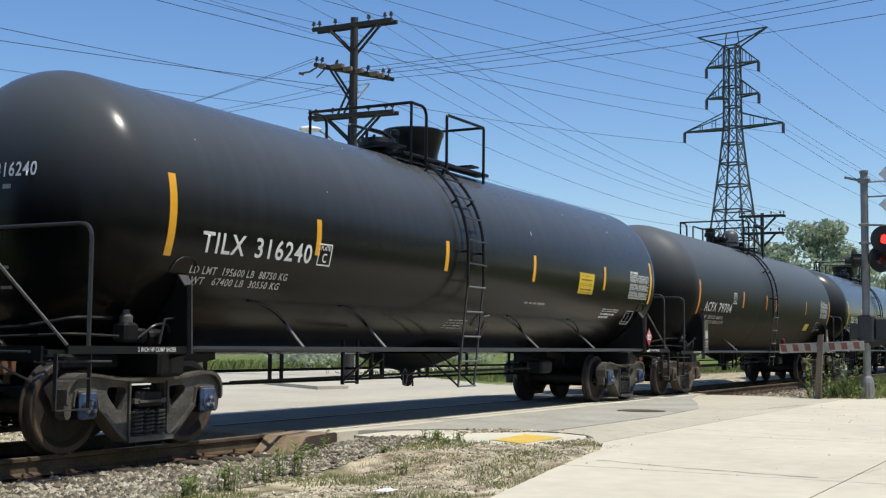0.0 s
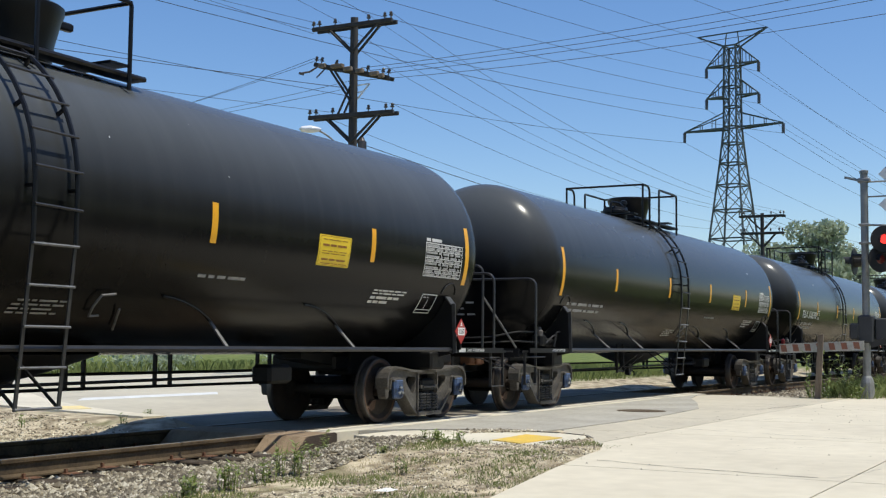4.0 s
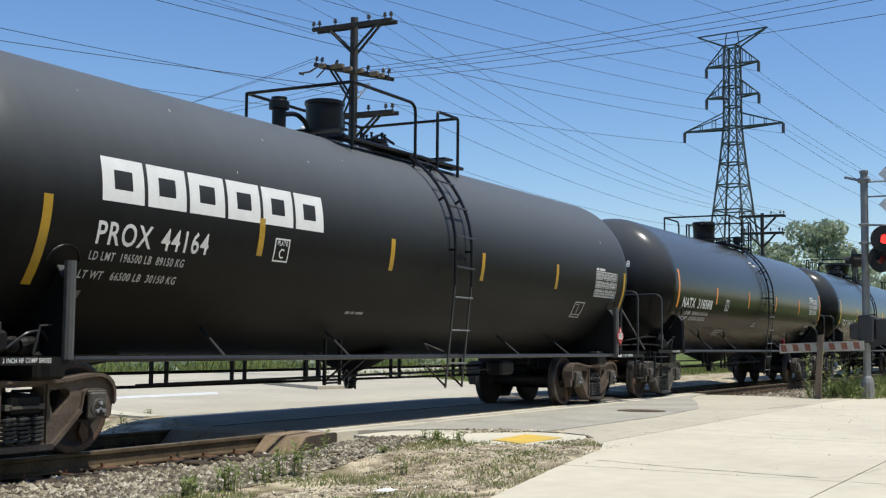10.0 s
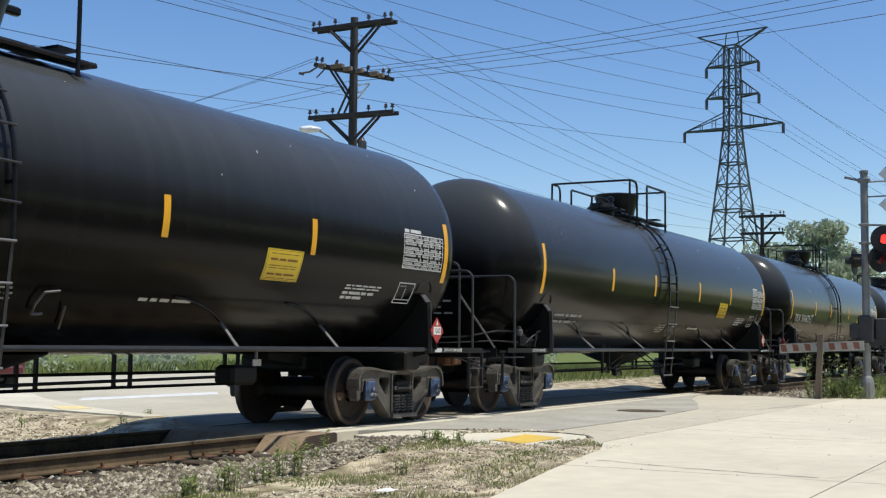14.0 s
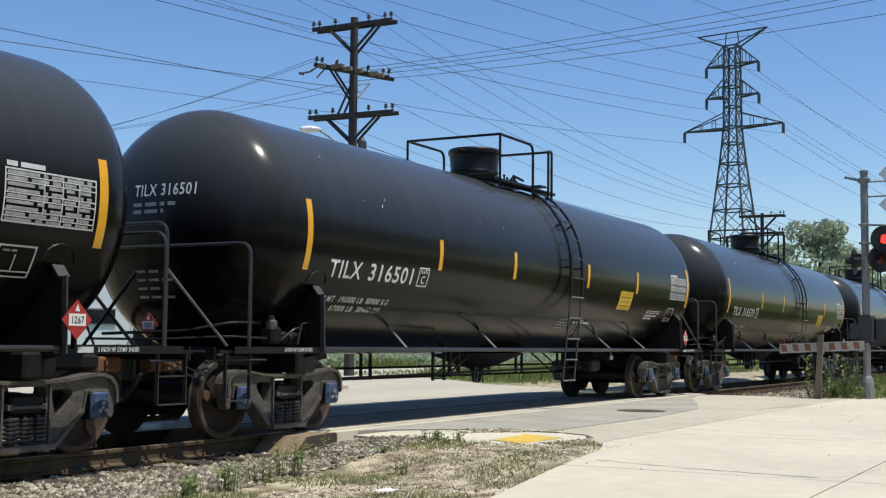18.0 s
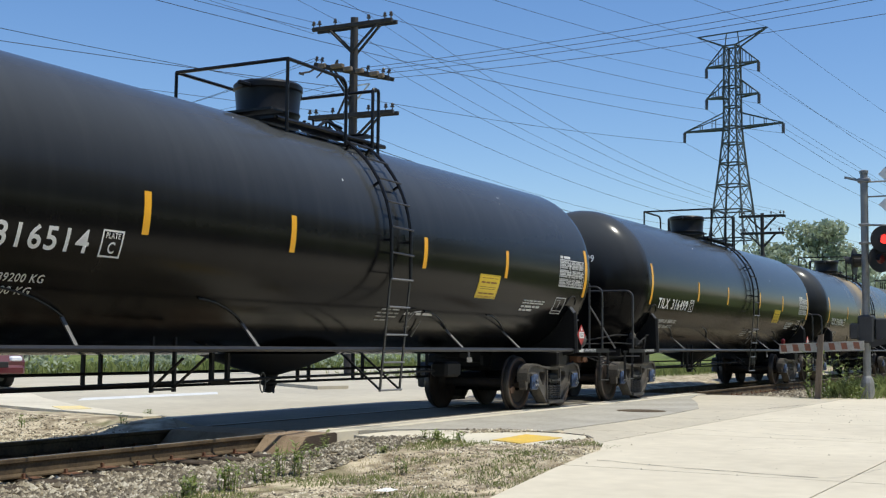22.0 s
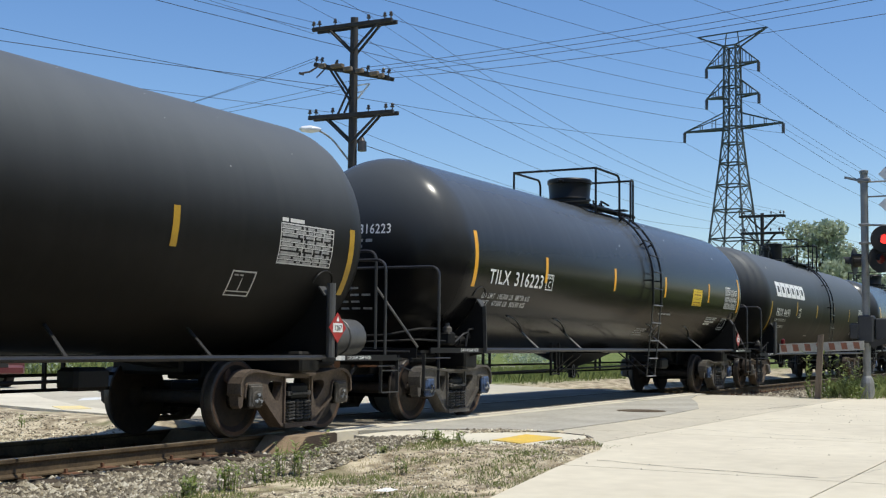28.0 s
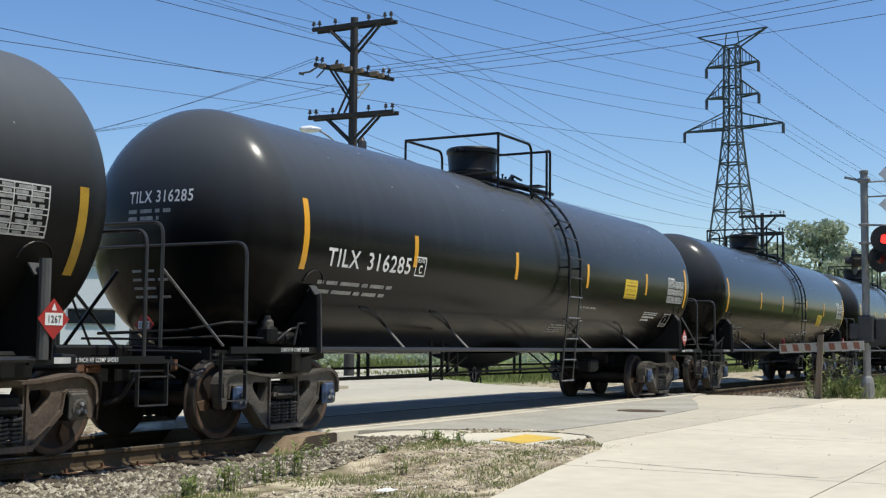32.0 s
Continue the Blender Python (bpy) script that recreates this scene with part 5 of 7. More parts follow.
def tank_car(full):
    """One car with all that its kind has in common."""
    kind, crown = full.split("_")
    car = thing("tank_car", "black tank car", "tank car", "train of tank cars")
    zs = SILL[kind]
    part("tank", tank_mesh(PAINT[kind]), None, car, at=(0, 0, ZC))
    for s in (-1, 1):
        part("side_pipe", Geo().tube([(-6.95, s * 1.45, zs), (6.95, s * 1.45, zs)], 0.03, 8), "rail_pipe", car, "long grey side pipe", smooth=True)
        saddle = part("saddle", saddle_mesh(kind), "underframe", car, "", (s * 6.98, 0, 0))
        for side in (-1, 1):
            part("saddle_flange", saddle_edge(kind, side), "saddle_grey", saddle, "grey steel flange")
        end_platform(car, s, kind, zs)
        truck(car, 6.95 if s > 0 else -7.1, *TONE[kind])
        if kind in ("acf", "prox"):
            tone = "truck_grey" if kind == "acf" else "underframe"
            w = 0.32 if kind == "acf" else 0.12
            g = Geo().plate([(-w / 2, zs - 0.02), (w / 2, zs - 0.02), (w / 2 - 0.05, 1.73), (-w / 2, 1.73)], -1.53, -1.49)
            if kind == "prox":
                g, tone = Geo().tube([(0, -1.5, zs), (0, -1.5, 1.84)], 0.055, 10), "grey_tank"
            post = part("saddle_post", g, tone, car, "", (s * (6.9 if kind == "acf" else 7.0), 0, 0))
            if kind == "acf":
                part("plate_patch", Geo().plate([(-0.11, 1.31), (0.11, 1.31), (0.09, 1.49), (-0.11, 1.49)], -1.534, -1.531), "dirty_white", post)
                part("stencil", Geo().box((0, -1.533, 1.24), (0.2, 0.004, 0.035)).box((0, -1.533, 1.18), (0.13, 0.004, 0.035)).box((0, -1.533, 1.12), (0.15, 0.004, 0.035)), "stencil", post)
        g = Geo().tube([(s * 6.98 + 0.2 * math.cos(b), -(R + 0.006) * math.cos(a), ZC + (R + 0.006) * math.sin(a)) for b, a in [(b, -0.43 + 0.11 * math.sin(b)) for b in [math.pi * i / 10 for i in range(11)]]], 0.009, 5)
        part("saddle_weld", g, "black_fitting", car)
    for i, x in enumerate(STRIPES[kind]):
        a0, a1 = (-0.327, 0.237) if i in (0, 5) else (-0.206, 0.08)
        if kind == "prox":
            a0, a1 = ((-0.6, -0.03) if i == 0 else (-0.52, 0.04)) if i in (0, 5) else (-0.26, 0.02)
        if kind in ("acf", "natx") and i not in (0, 5):
            a0, a1 = -0.22, 0.05
        if kind == "acf" and i in (0, 5):
            a0, a1 = -0.4, 0.13
        w = 0.055 if i in (0, 5) else 0.05
        part("stripe", wrapped(x - 7.3 - w, a0, x - 7.3 + w, a1, 0, 8), TAPE[kind], car, "orange-yellow reflective stripe")
    # braces down to the side pipe, with their shadow-side stays on the tank
    for x in {"t1": (-4.87, -3.0, 1.9, 4.42), "t2": (-4.87, -2.12, 2.8, 4.77), "acf": (-3.86, 2.03, 4.4), "prox": (-4.67, -2.22, 2.8, 4.85), "natx": (-4.5, -2.33, 2.54, 4.55)}[kind]:
        part("brace", strut(x, -0.92 if kind == "prox" else -0.84, zs, -0.21), "strut_grey" if kind in ("t1", "t2", "acf") else "rail_pipe", car, "")
        if kind in ("acf", "prox"):
            continue
        part("stay", Geo().tube([(x + 0.23 - 1.05 * q / 6, -(R + 0.012) * math.cos(a), ZC + (R + 0.012) * math.sin(a)) for q, a in [(q, -0.84 + 0.215 * (1 - (1 - q / 6) ** 1.7)) for q in range(7)]], 0.012, 5), "black_fitting", car, "", smooth=True)
    lx = {"wide": -0.77, "narrow": 0.68, "acf": -0.53, "prox": 0.5, "natx": 0.54}[crown]
    zf = {"acf": 0.62, "natx": 0.39}.get(kind, 0.51)
    ladder_parts(car, lx, 0.5, zf, 0.45 if kind == "prox" else 0.345)
    for q in (-0.24, 0.24):
        part("ladder_foot", Geo().beam((lx + q, -1.46, zf), (lx + q, -1.13 if kind == "prox" else -0.85, 0.8 if kind == "prox" else 0.98), 0.026, 0.022), "wheel_rust" if kind == "prox" else "underframe", car, "slanting foot stay")
    step_frame(car, {"prox": -2.13, "natx": -2.3, "acf": -2.75}.get(kind, -3.37))
    for x, z in {"natx": ((4.46, 0.715),), "t2": ((3.45, 0.88),)}.get(kind, ()):
        part("plate_patch", Geo().box((x, -1.2, z), (0.16, 0.012, 0.075)).beam((x, -1.19, z), (x, -1.19, 1.05), 0.03, 0.012), "strut_grey", car, "small pale tag plate")
    if kind in ("t1", "t2"):
        hold = [on_tank(lx + x, a, 0.05) for x, a in ((1.08, -0.79), (0.96, -0.798), (0.925, -0.72), (0.953, -0.627), (1.124, -0.613))]
        part("grab_handle", Geo().tube(hold, 0.013, 6), "strut_grey", car, "bent steel grab handle", smooth=True)
        part("grab_stay", Geo().tube([on_tank(lx + 1.313, -0.734, 0.04), on_tank(lx + 1.455, -0.93, 0.04)], 0.012, 6), "strut_grey", car)
    if kind == "prox":
        part("grab_handle", Geo().tube([on_tank(lx + 0.92, -1.22, 0.03), on_tank(lx + 0.3, -1.035, 0.05), on_tank(lx + 1.28, -1.193, 0.06)], 0.012, 6), "strut_grey", car, "bent steel grab handle", smooth=True)
    top_fittings(car, crown)
    brake_gear(car, kind, zs, crown == "narrow")
    under_pipes(car, kind)
    # writing that all cars of a kind share
    if kind in ("t1", "t2"):
        x0, a0 = (3.5, -0.28) if kind == "t1" else (3.245, -0.439)
        sg = part("notice", wrapped(x0, a0, x0 + 0.7, a0 + 0.25), "yellow_sign", car, "yellow rectangular notice")
        for q, h, row in ((0.018, 0.006, (0.2, 0.14, 0.18)), (0.045, 0.016, (0.14, 0.13, 0.2)), (0.098, 0.006, (0.16, 0.2, 0.1)), (0.118, 0.006, (0.22, 0.1, 0.16)), (0.16, 0.018, (0.14, 0.13, 0.2)), (0.21, 0.007, (0.1, 0.26, 0.12))):
            row_bars = bars(x0 + 0.08, a0 + q, row, h * R, 0.025)
            part("notice_line", mesh_of("notice_line", Geo().add([(x, y - 0.003, z) for x, y, z in row_bars.v], row_bars.f), "notice_ink"), None, sg)
        for e0, e1, b0, b1 in ((0.02, 0.68, 0.008, 0.0115), (0.02, 0.68, 0.2385, 0.242), (0.02, 0.026, 0.01, 0.24), (0.674, 0.68, 0.01, 0.24)):
            part("notice_border", wrapped(x0 + e0, a0 + b0, x0 + e1, a0 + b1, 0, 4, 0.007), "notice_ink", sg)
    tx, ta = {"t1": (6.09, -0.275), "t2": (6.22, -0.225), "prox": (5.94, -0.3), "natx": (5.86, -0.2), "acf": (6.0, -0.25)}[kind]
    wide, high = 1.08, 0.305
    t = part("data_table", wrapped(tx, ta, tx + wide, ta + 0.012, 0, 1), "table_white", car, "white stencilled data table")
    entries = Geo()
    for i in range(9):
        a = ta + high / 9 * i
        if i not in (3, 6):
            part("table_line", wrapped(tx, a, tx + wide, a + 0.007, 0, 1), "table_white", t)
        row = bars(tx + 0.03, a + 0.009, ((0.3, 0.08, 0.16, 0.1, 0.16), (0.22, 0.2, 0.1, 0.14, 0.14), (0.36, 0.05, 0.14, 0.2, 0.06))[i % 3], 0.03, 0.045)
        entries.add(row.v, row.f)
    part("table_line", wrapped(tx, ta + high, tx + wide, ta + high + 0.01, 0, 1), "table_white", t)
    part("table_text", entries, "stencil", t, "rows of tiny stencilled figures")["kind"] = "stuff"
    for x in (0.0, 0.44, 0.66, 0.86, wide - 0.014):
        part("table_line", wrapped(tx + x, ta, tx + x + 0.014, ta + high, 0, 5), "table_white", t)
    if kind == "acf":
        part("table_title", side_words("DOT 111A100W1", 0.062, tx + 0.08, ta + high + 0.016, 0.8, 0.57, "table_white"), None, car)["kind"] = "stuff"
        part("small_stencil", bars(6.22, -0.545, (0.07, 0.06, 0.07, 0.06), 0.06, 0.025, 0.3), "stencil", car)["kind"] = "stuff"
    else:
        part("table_title", bars(tx + 0.02, ta + high + 0.02, (0.12, 0.28), 0.045, 0.035), "table_white", car)
    qx, qa = {"t1": (6.27, -0.65), "t2": (6.27, -0.56), "prox": (5.22, -0.59), "natx": (5.85, -0.66), "acf": (5.65, -0.56)}[kind]
    b = part("test_box", wrapped(qx, qa, qx + 0.43, qa + 0.01, 0, 1), "table_white", car, "white outlined test record")
    for x0, x1, a0, a1 in ((0, 0.43, 0.195, 0.207), (0, 0.02, 0, 0.205), (0.41, 0.43, 0, 0.205), (0.2, 0.214, 0.045, 0.15), (0, 0.43, 0.035, 0.044)):
        part("box_line", wrapped(qx + x0, qa + a0, qx + x1, qa + a1, 0, 4), "table_white", b)
    part("box_text", bars(qx + 0.05, qa + 0.165, (0.08, 0.06), 0.02, 0.02), "stencil", b)
    sx, sa = {"t1": (4.98, -0.455), "t2": (5.02, -0.43), "acf": (5.3, -0.44), "natx": (5.0, -0.42)}.get(kind, (4.9, -0.43))
    for i, (row, h) in enumerate((((0.1, 0.06, 0.14, 0.12, 0.16, 0.12), 0.022), ((0.14, 0.08, 0.2, 0.1, 0.18), 0.022), ((0.12, 0.26, 0.12, 0.14), 0.04), ((0.1, 0.12, 0.2), 0.04))) if kind in ("t1", "t2") else ():
        part("small_stencil", bars(sx - 0.01 * i, sa - (0.0, 0.028, 0.075, 0.118)[i], row, h, 0.028), "table_white", car, "small white stencilled words")["kind"] = "stuff"
    lower = {"t2": (((0.12, 0.1, 0.18), 0.15, -0.635), ((0.1, 0.14, 0.12, 0.1), 0.09, -0.675), ((0.16, 0.12, 0.2), 0.1, -0.715), ((0.1, 0.22), 0.14, -0.755)), "t1": (((0.14, 0.06, 0.22, 0.1), 0.02, -0.72), ((0.1, 0.18, 0.12, 0.14), -0.02, -0.755), ((0.12, 0.1, 0.24), -0.03, -0.79), ((0.1, 0.14, 0.2, 0.08), -0.03, -0.825)), "natx": (((0.3,), -1.0, -0.5), ((0.26, 0.18), -1.05, -0.555), ((0.24, 0.3, 0.18), -4.1, -0.68), ((0.26, 0.12, 0.18), -4.1, -0.725), ((0.12, 0.22), -4.06, -0.77))}.get(kind, ())
    for row, x, a in lower:
        part("small_stencil", bars(lx + x, a, row, 0.045 if kind == "natx" else 0.024, 0.03), "stencil", car)["kind"] = "stuff"
    if kind == "natx":
        for row, x, a in (((0.26,), -0.7, 0.66), ((0.12, 0.3), -0.62, 0.6), ((0.22,), 5.62, 0.08)):
            part("small_stencil", bars(lx + x, a, row, 0.05, 0.03), "white_paint", car)["kind"] = "stuff"
    if kind == "t1":
        part("small_stencil", bars(1.46, -0.46, (0.13, 0.1, 0.14, 0.3), 0.036, 0.045), "stencil", car)
    if kind == "t2":
        part("small_stencil", bars(1.48, -0.675, (0.13, 0.1, 0.14, 0.3), 0.04, 0.045), "table_white", car)
    if kind == "prox":
        part("small_stencil", bars(-1.94, -0.7, (0.1, 0.08, 0.18), 0.04, 0.03), "stencil", car)
        part("plate_patch", wrapped(-6.75, -0.68, -6.6, -0.62, 0, 2), "strut_grey", car, "small bare metal plate")

    def head_bar(y, z, w, h):
        vs = [(head_x(y - q, z + k) - 0.006, y - q, ZC + z + k) for q, k in ((0, 0), (w, 0), (w, h), (0, h))]
        part("head_stencil", Geo().add(vs, [(0, 1, 2, 3)]), "stencil", car, "small white stencilled word")

    for z, row in ((0.235, (0.14, 0.18, 0.07, 0.11)), (0.15, (0.14, 0.2, 0.04))):
        y = 0.37
        for w in row:
            head_bar(y, z - (0.09 if kind == "t1" else 0.0), w, 0.045)
            y -= w + 0.05
    for i in range(4):
        for j in range(2 + i % 2):
            head_bar(0.32 - 0.2 * j, -0.55 - 0.1 * i, 0.15, 0.03)
    # placards: on the near side at the back, and on the front deck
    if kind == "acf":
        held = placard(car, pose(5.84, -1.5, 1.356), 0.14)
        part("placard_bracket", Geo().beam((0, 0.02, -0.4), (0, 0.02, 0.1), 0.03, 0.015), "underframe", held)
    else:
        placard(car, pose(7.06, -1.56, 1.3), 0.13)
    placard(car, pose(-8.44, -0.06, 1.3, 0, 0, -90), 0.105)
    part("placard_post", Geo().beam((7.06, -1.53, zs), (7.06, -1.53, 1.4), 0.06, 0.02), "underframe", car)
    part("placard_post", Geo().beam((-8.4, -0.06, zs), (-8.4, -0.06, 1.3), 0.06, 0.02), "underframe", car)
    return car


# limits and tare weights in pounds and kilograms, as stencilled under the marks
WEIGHTS = {0: (195600, 88750, 67400, 30550), 1: (195800, 88800, 67200, 30500), 2: (196700, 89250, 66300, 30050), 4: (195900, 88850, 67100, 30450), 5: (195900, 88850, 67100, 30450), 6: (196500, 89150, 66500, 30150), 7: (195700, 88750, 67300, 30550), 8: (195800, 88800, 67200, 30500), 10: (196100, 88950, 66900, 30350), 11: (196000, 88900, 67000, 30400), 12: (196000, 88900, 67000, 30400), 13: (196600, 89200, 66400, 30100), 14: (195800, 88800, 67200, 30500), 15: (196400, 89100, 66600, 30200), 17: (195700, 88750, 67300, 30550), 18: (196700, 89200, 66300, 30100)}
# first line: start, angle, width; second line: the same
LINES = {"t1": (-6.89, -0.433, 1.72, -7.01, -0.513, 1.75), "t2": (-6.87, -0.585, 1.72, -6.99, -0.675, 1.75), "acf": (-6.85, -0.46, 1.86, -6.9, -0.545, 2.1), "prox": (-6.69, -0.4, 1.34, -6.74, -0.53, 1.36), "natx": (-6.61, -0.423, 1.79, -6.71, -0.51, 1.8)}


def load_lines(car, k, kind):
    x1, a1, w1, x2, a2, w2 = LINES[kind]
    if k in WEIGHTS:
        w = WEIGHTS[k]
        unit = "LBS" if kind == "acf" else "LB"
        pairs = ((x1, a1, w1, "LD LMT  %d %s  %d KG" % (w[0], unit, w[1])), (x2, a2, w2, "LT WT   %d %s  %d KG%s" % (w[2], unit, w[3], " NEW" if kind == "acf" else "")))
        for x, a, wide, text in pairs:
            part("load_stencil", side_words(text, 0.085, x, a, 0.8, wide, "table_white"), None, car, "small white stencilled weights")["kind"] = "stuff"
    else:
        for x, a in ((x1, a1), (x2, a2)):
            part("load_stencil", bars(x, a, (0.14, 0.24, 0.44, 0.14, 0.34, 0.14), 0.05, 0.06), "stencil", car, "small white stencilled words")["kind"] = "stuff"


def mark(car, kind, name, head, wide=2.0):
    """The car's own lettering: side, class box and front head."""
    x0 = {"t1": -6.81, "t2": -6.79, "acf": -6.77, "prox": -6.67, "natx": -6.95}[kind]
    a0 = {"t1": -0.273, "t2": -0.363, "acf": -0.335, "prox": -0.293, "natx": -0.31}[kind]
    first, number = name.split(" ")
    split = {"t1": 0.365, "t2": 0.36, "acf": 0.42, "prox": 0.47, "natx": 0.41}[kind]
    part("lettering", side_words(first, 0.22, x0, a0, 0.8, wide * split), None, car, "white reporting mark")
    part("lettering", side_words(number, 0.22, x0 + wide * (split + 0.085), a0, 0.8, wide * (0.915 - split)), None, car, "white car number")
    bx = {"t1": -4.68, "t2": -4.62, "acf": -4.415, "prox": -3.9, "natx": -3.53}[kind]
    ba = {"t1": -0.195, "t2": -0.29, "acf": -0.084, "prox": -0.2, "natx": -0.218}[kind]
    w, h = 0.285, 0.09
    b = part("class_box", wrapped(bx, ba - h, bx + w, ba - h + 0.012, 0, 1), "white_paint", car, "white outlined letter box")
    for x0, x1, a, c in ((bx, bx + w, ba + h - 0.012, ba + h), (bx, bx + 0.02, ba - h, ba + h), (bx + w - 0.02, bx + w, ba - h, ba + h)):
        part("box_line", wrapped(x0, a, x1, c, 0, 4), "white_paint", b)
    part("class_word", side_words("PLATE", 0.055, bx + 0.045, ba + 0.036, 0.8, w - 0.09), None, b)
    part("class_letter", side_words("C", 0.11, bx + 0.095, ba - 0.06, 0.9), None, b)
    part("head_lettering", head_words(name, 0.14, 0.37, 0.27 if kind == "t1" else 0.36, "white_paint", 0.62 if kind == "prox" else 0.8), None, car, "white reporting mark")


PROTO = {k: tank_car(k) for k in ("t1_wide", "t1_narrow", "t2_wide", "t2_narrow", "acf_acf", "prox_prox", "natx_natx")}
# the cars in train order; the marks of the two nobody sees by the letters stay off
ORDER = [
    (-1, "t1", "", "black tank car with orange-yellow reflective stripes"),
    (0, "t1", "TILX 316240", ""), (1, "acf", "ACFX 79704", ""), (2, "t1", "TILX 316382", ""), (3, "t1", "", "black tank car with a wide hatch housing"),
    (4, "t1", "TILX 316290", ""), (5, "t1", "TILX 316299", ""), (6, "prox", "PROX 44164", ""), (7, "natx", "NATX 310508", ""),
    (8, "t2", "TILX 316546", ""), (9, "t2", "", "glossy black tank car on grey trucks"), (10, "t2", "TILX 316623", ""), (11, "t2", "TILX 316501", ""),
    (12, "t2", "TILX 316529", ""), (13, "t2", "TILX 316514", ""), (14, "t2", "TILX 316499", ""), (15, "t2", "TILX 316596", ""),
    (16, "prox", "", "matte black tank car with six white block marks"), (17, "t1", "TILX 316223", ""), (18, "prox", "PROX 44191", ""), (19, "t1", "TILX 316285", ""),
    (20, "t2", "", "glossy black tank car with yellow stripes"), (21, "t2", "", "glossy black tank car with yellow stripes"), (22, "t2", "", "glossy black tank car with yellow stripes"), (23, "t2", "", "glossy black tank car with yellow stripes"),
]
SAY = {"t1": "satin black", "t2": "glossy black", "acf": "dull grey-black", "prox": "matte black", "natx": "satin black"}
CARS = []
seen = set()
for k, kind, name, label in ORDER:
    if kind == "t1":
        full = "t1_narrow" if k in (17, 19) else "t1_wide"
    elif kind == "t2":
        full = "t2_wide" if k in (8, 9, 10) else "t2_narrow"
    else:
        full = kind + "_" + kind
    if full in seen:
        car = copy_thing(PROTO[full], pose(0, 0, 0))
    else:
        car = PROTO[full]
        seen.add(full)
    CARS.append((k, kind, name, label, car))
for k, kind, name, label, car in CARS:
    car["label"] = label or "%s tank car lettered %s in white" % (SAY[kind], name)
    load_lines(car, k, kind)
    if name:
        mark(car, kind, name, name, {"t1": 2.0, "t2": 2.02, "acf": 2.28, "prox": 1.63, "natx": 2.29}[kind])
    if kind == "prox":
        # the owner's mark as six plain white blocks
        for i in range(6):
            x, w, a, h = (-6.64 + 0.622 * i, 0.57, -0.02, 0.285) if k == 6 else (-6.7 + 0.6 * i, 0.55, 0.075, 0.285)
            blk = part("mark_block", wrapped(x, a, x + 0.16, a + h, 0, 6), "white_paint", car, "plain white block mark")
            part("block_bar", wrapped(x + w - 0.16, a, x + w, a + h, 0, 6), "white_paint", blk)
            for q in (0.0, 0.205):
                part("block_bar", wrapped(x + 0.16, a + q, x + w - 0.16, a + q + 0.08, 0, 2), "white_paint", blk)
    specks = Geo()
    rnd = random.Random(500 + k)
    for _ in range(26 if kind == "acf" else 12):
        x = rnd.gauss(0.3, 0.7) if kind == "acf" and rnd.random() < 0.6 else rnd.uniform(-7, 7)
        a, w = rnd.uniform(0.25, 1.15), 0.008 + 0.016 * rnd.random() ** 2
        spot = wrapped(x, a, x + w, a + w * rnd.uniform(0.8, 3.0) / R, rnd.uniform(-0.5, 0.5), 1, 0.005)
        specks.add(spot.v, spot.f)
    part("specks", specks, "table_white", car, "small white bird droppings")["kind"] = "stuff"
    if kind == "acf":
        part("notice", wrapped(4.2, -0.56, 4.75, -0.41, 0.2), "yellow_sign", car, "yellow rectangular notice")
    if k == 16:
        air_tank(car, kind, SILL[kind])
    if k == 15:
        for o in car.children:
            if o.name.startswith("tank"):
                o.data = tank_mesh("tank_dusty")
        car["label"] = "tan dust-stained black tank car lettered TILX 316596"


# ---- poles, tower and wires ----
def insulator(m, size=1.0):
    return Geo().lathe([(0, 0.02 * size), (0.08 * size, 0.02 * size), (0.09 * size, 0.07 * size), (0.13 * size, 0.075 * size), (0.15 * size, 0.04 * size), (0.2 * size, 0.06 * size), (0.24 * size, 0.03 * size)], 10, m @ pose(0, 0, 0, 0, -90, 0))


def utility_pole(name, label, x, y, top, arms, radius=0.16):
    """arms: (z, half length, turn in degrees, roll in degrees, braces)."""
    p = thing(name, label, "utility pole", "utility poles", at=pose(x, y, 0, 0, 0, 0))
    part("pole", Geo().tube([(0, 0, -0.3), (0, 0, top * 0.5), (0, 0, top)], radius, 12, None, radius * 0.72), "pole_wood", p, smooth=True)
    spots = []
    for z, half, turn, roll, braced in arms:
        m = Matrix.Translation((-0.17, 0, z)) @ pose(0, 0, 0, 0, 0, turn) @ pose(0, 0, 0, roll, 0, 0)
        a = part("cross_arm", Geo().box((0, 0, 0), (0.11, half * 2, 0.15), None, 0.012), "pole_wood", p, "weathered wooden cross-arm", m)
        if half > 1.2:
            part("cross_arm", Geo().box((0, 0, 0), (0.1, half * 2, 0.14), None, 0.012), "pole_wood", p, "weathered wooden cross-arm", Matrix.Translation((0.34, 0, 0)) @ m)
        for q in (-0.97, -0.82, -0.42, 0.42, 0.82, 0.97):
            if half < 1.2 and abs(q) in (0.42, 0.97):
                continue
            part("insulator", insulator(Matrix.Translation((0, q * half, 0.07))), "ceramic", a, "", smooth=True)
            spots.append(Matrix.Translation((x, y, 0)) @ m @ Vector((0, q * half, 0.28)))
        if braced:
            for s in (-1, 1):
                part("brace", Geo().beam((-0.1, s * half * 0.62, z - 0.06), (-0.15, 0.0, z - 1.0), 0.085, 0.06), "pole_wood", p)
                part("brace", Geo().beam((0.13, s * half * 0.62, z - 0.06), (0.15, 0.0, z - 1.0), 0.085, 0.06), "pole_wood", p)
    return p, spots


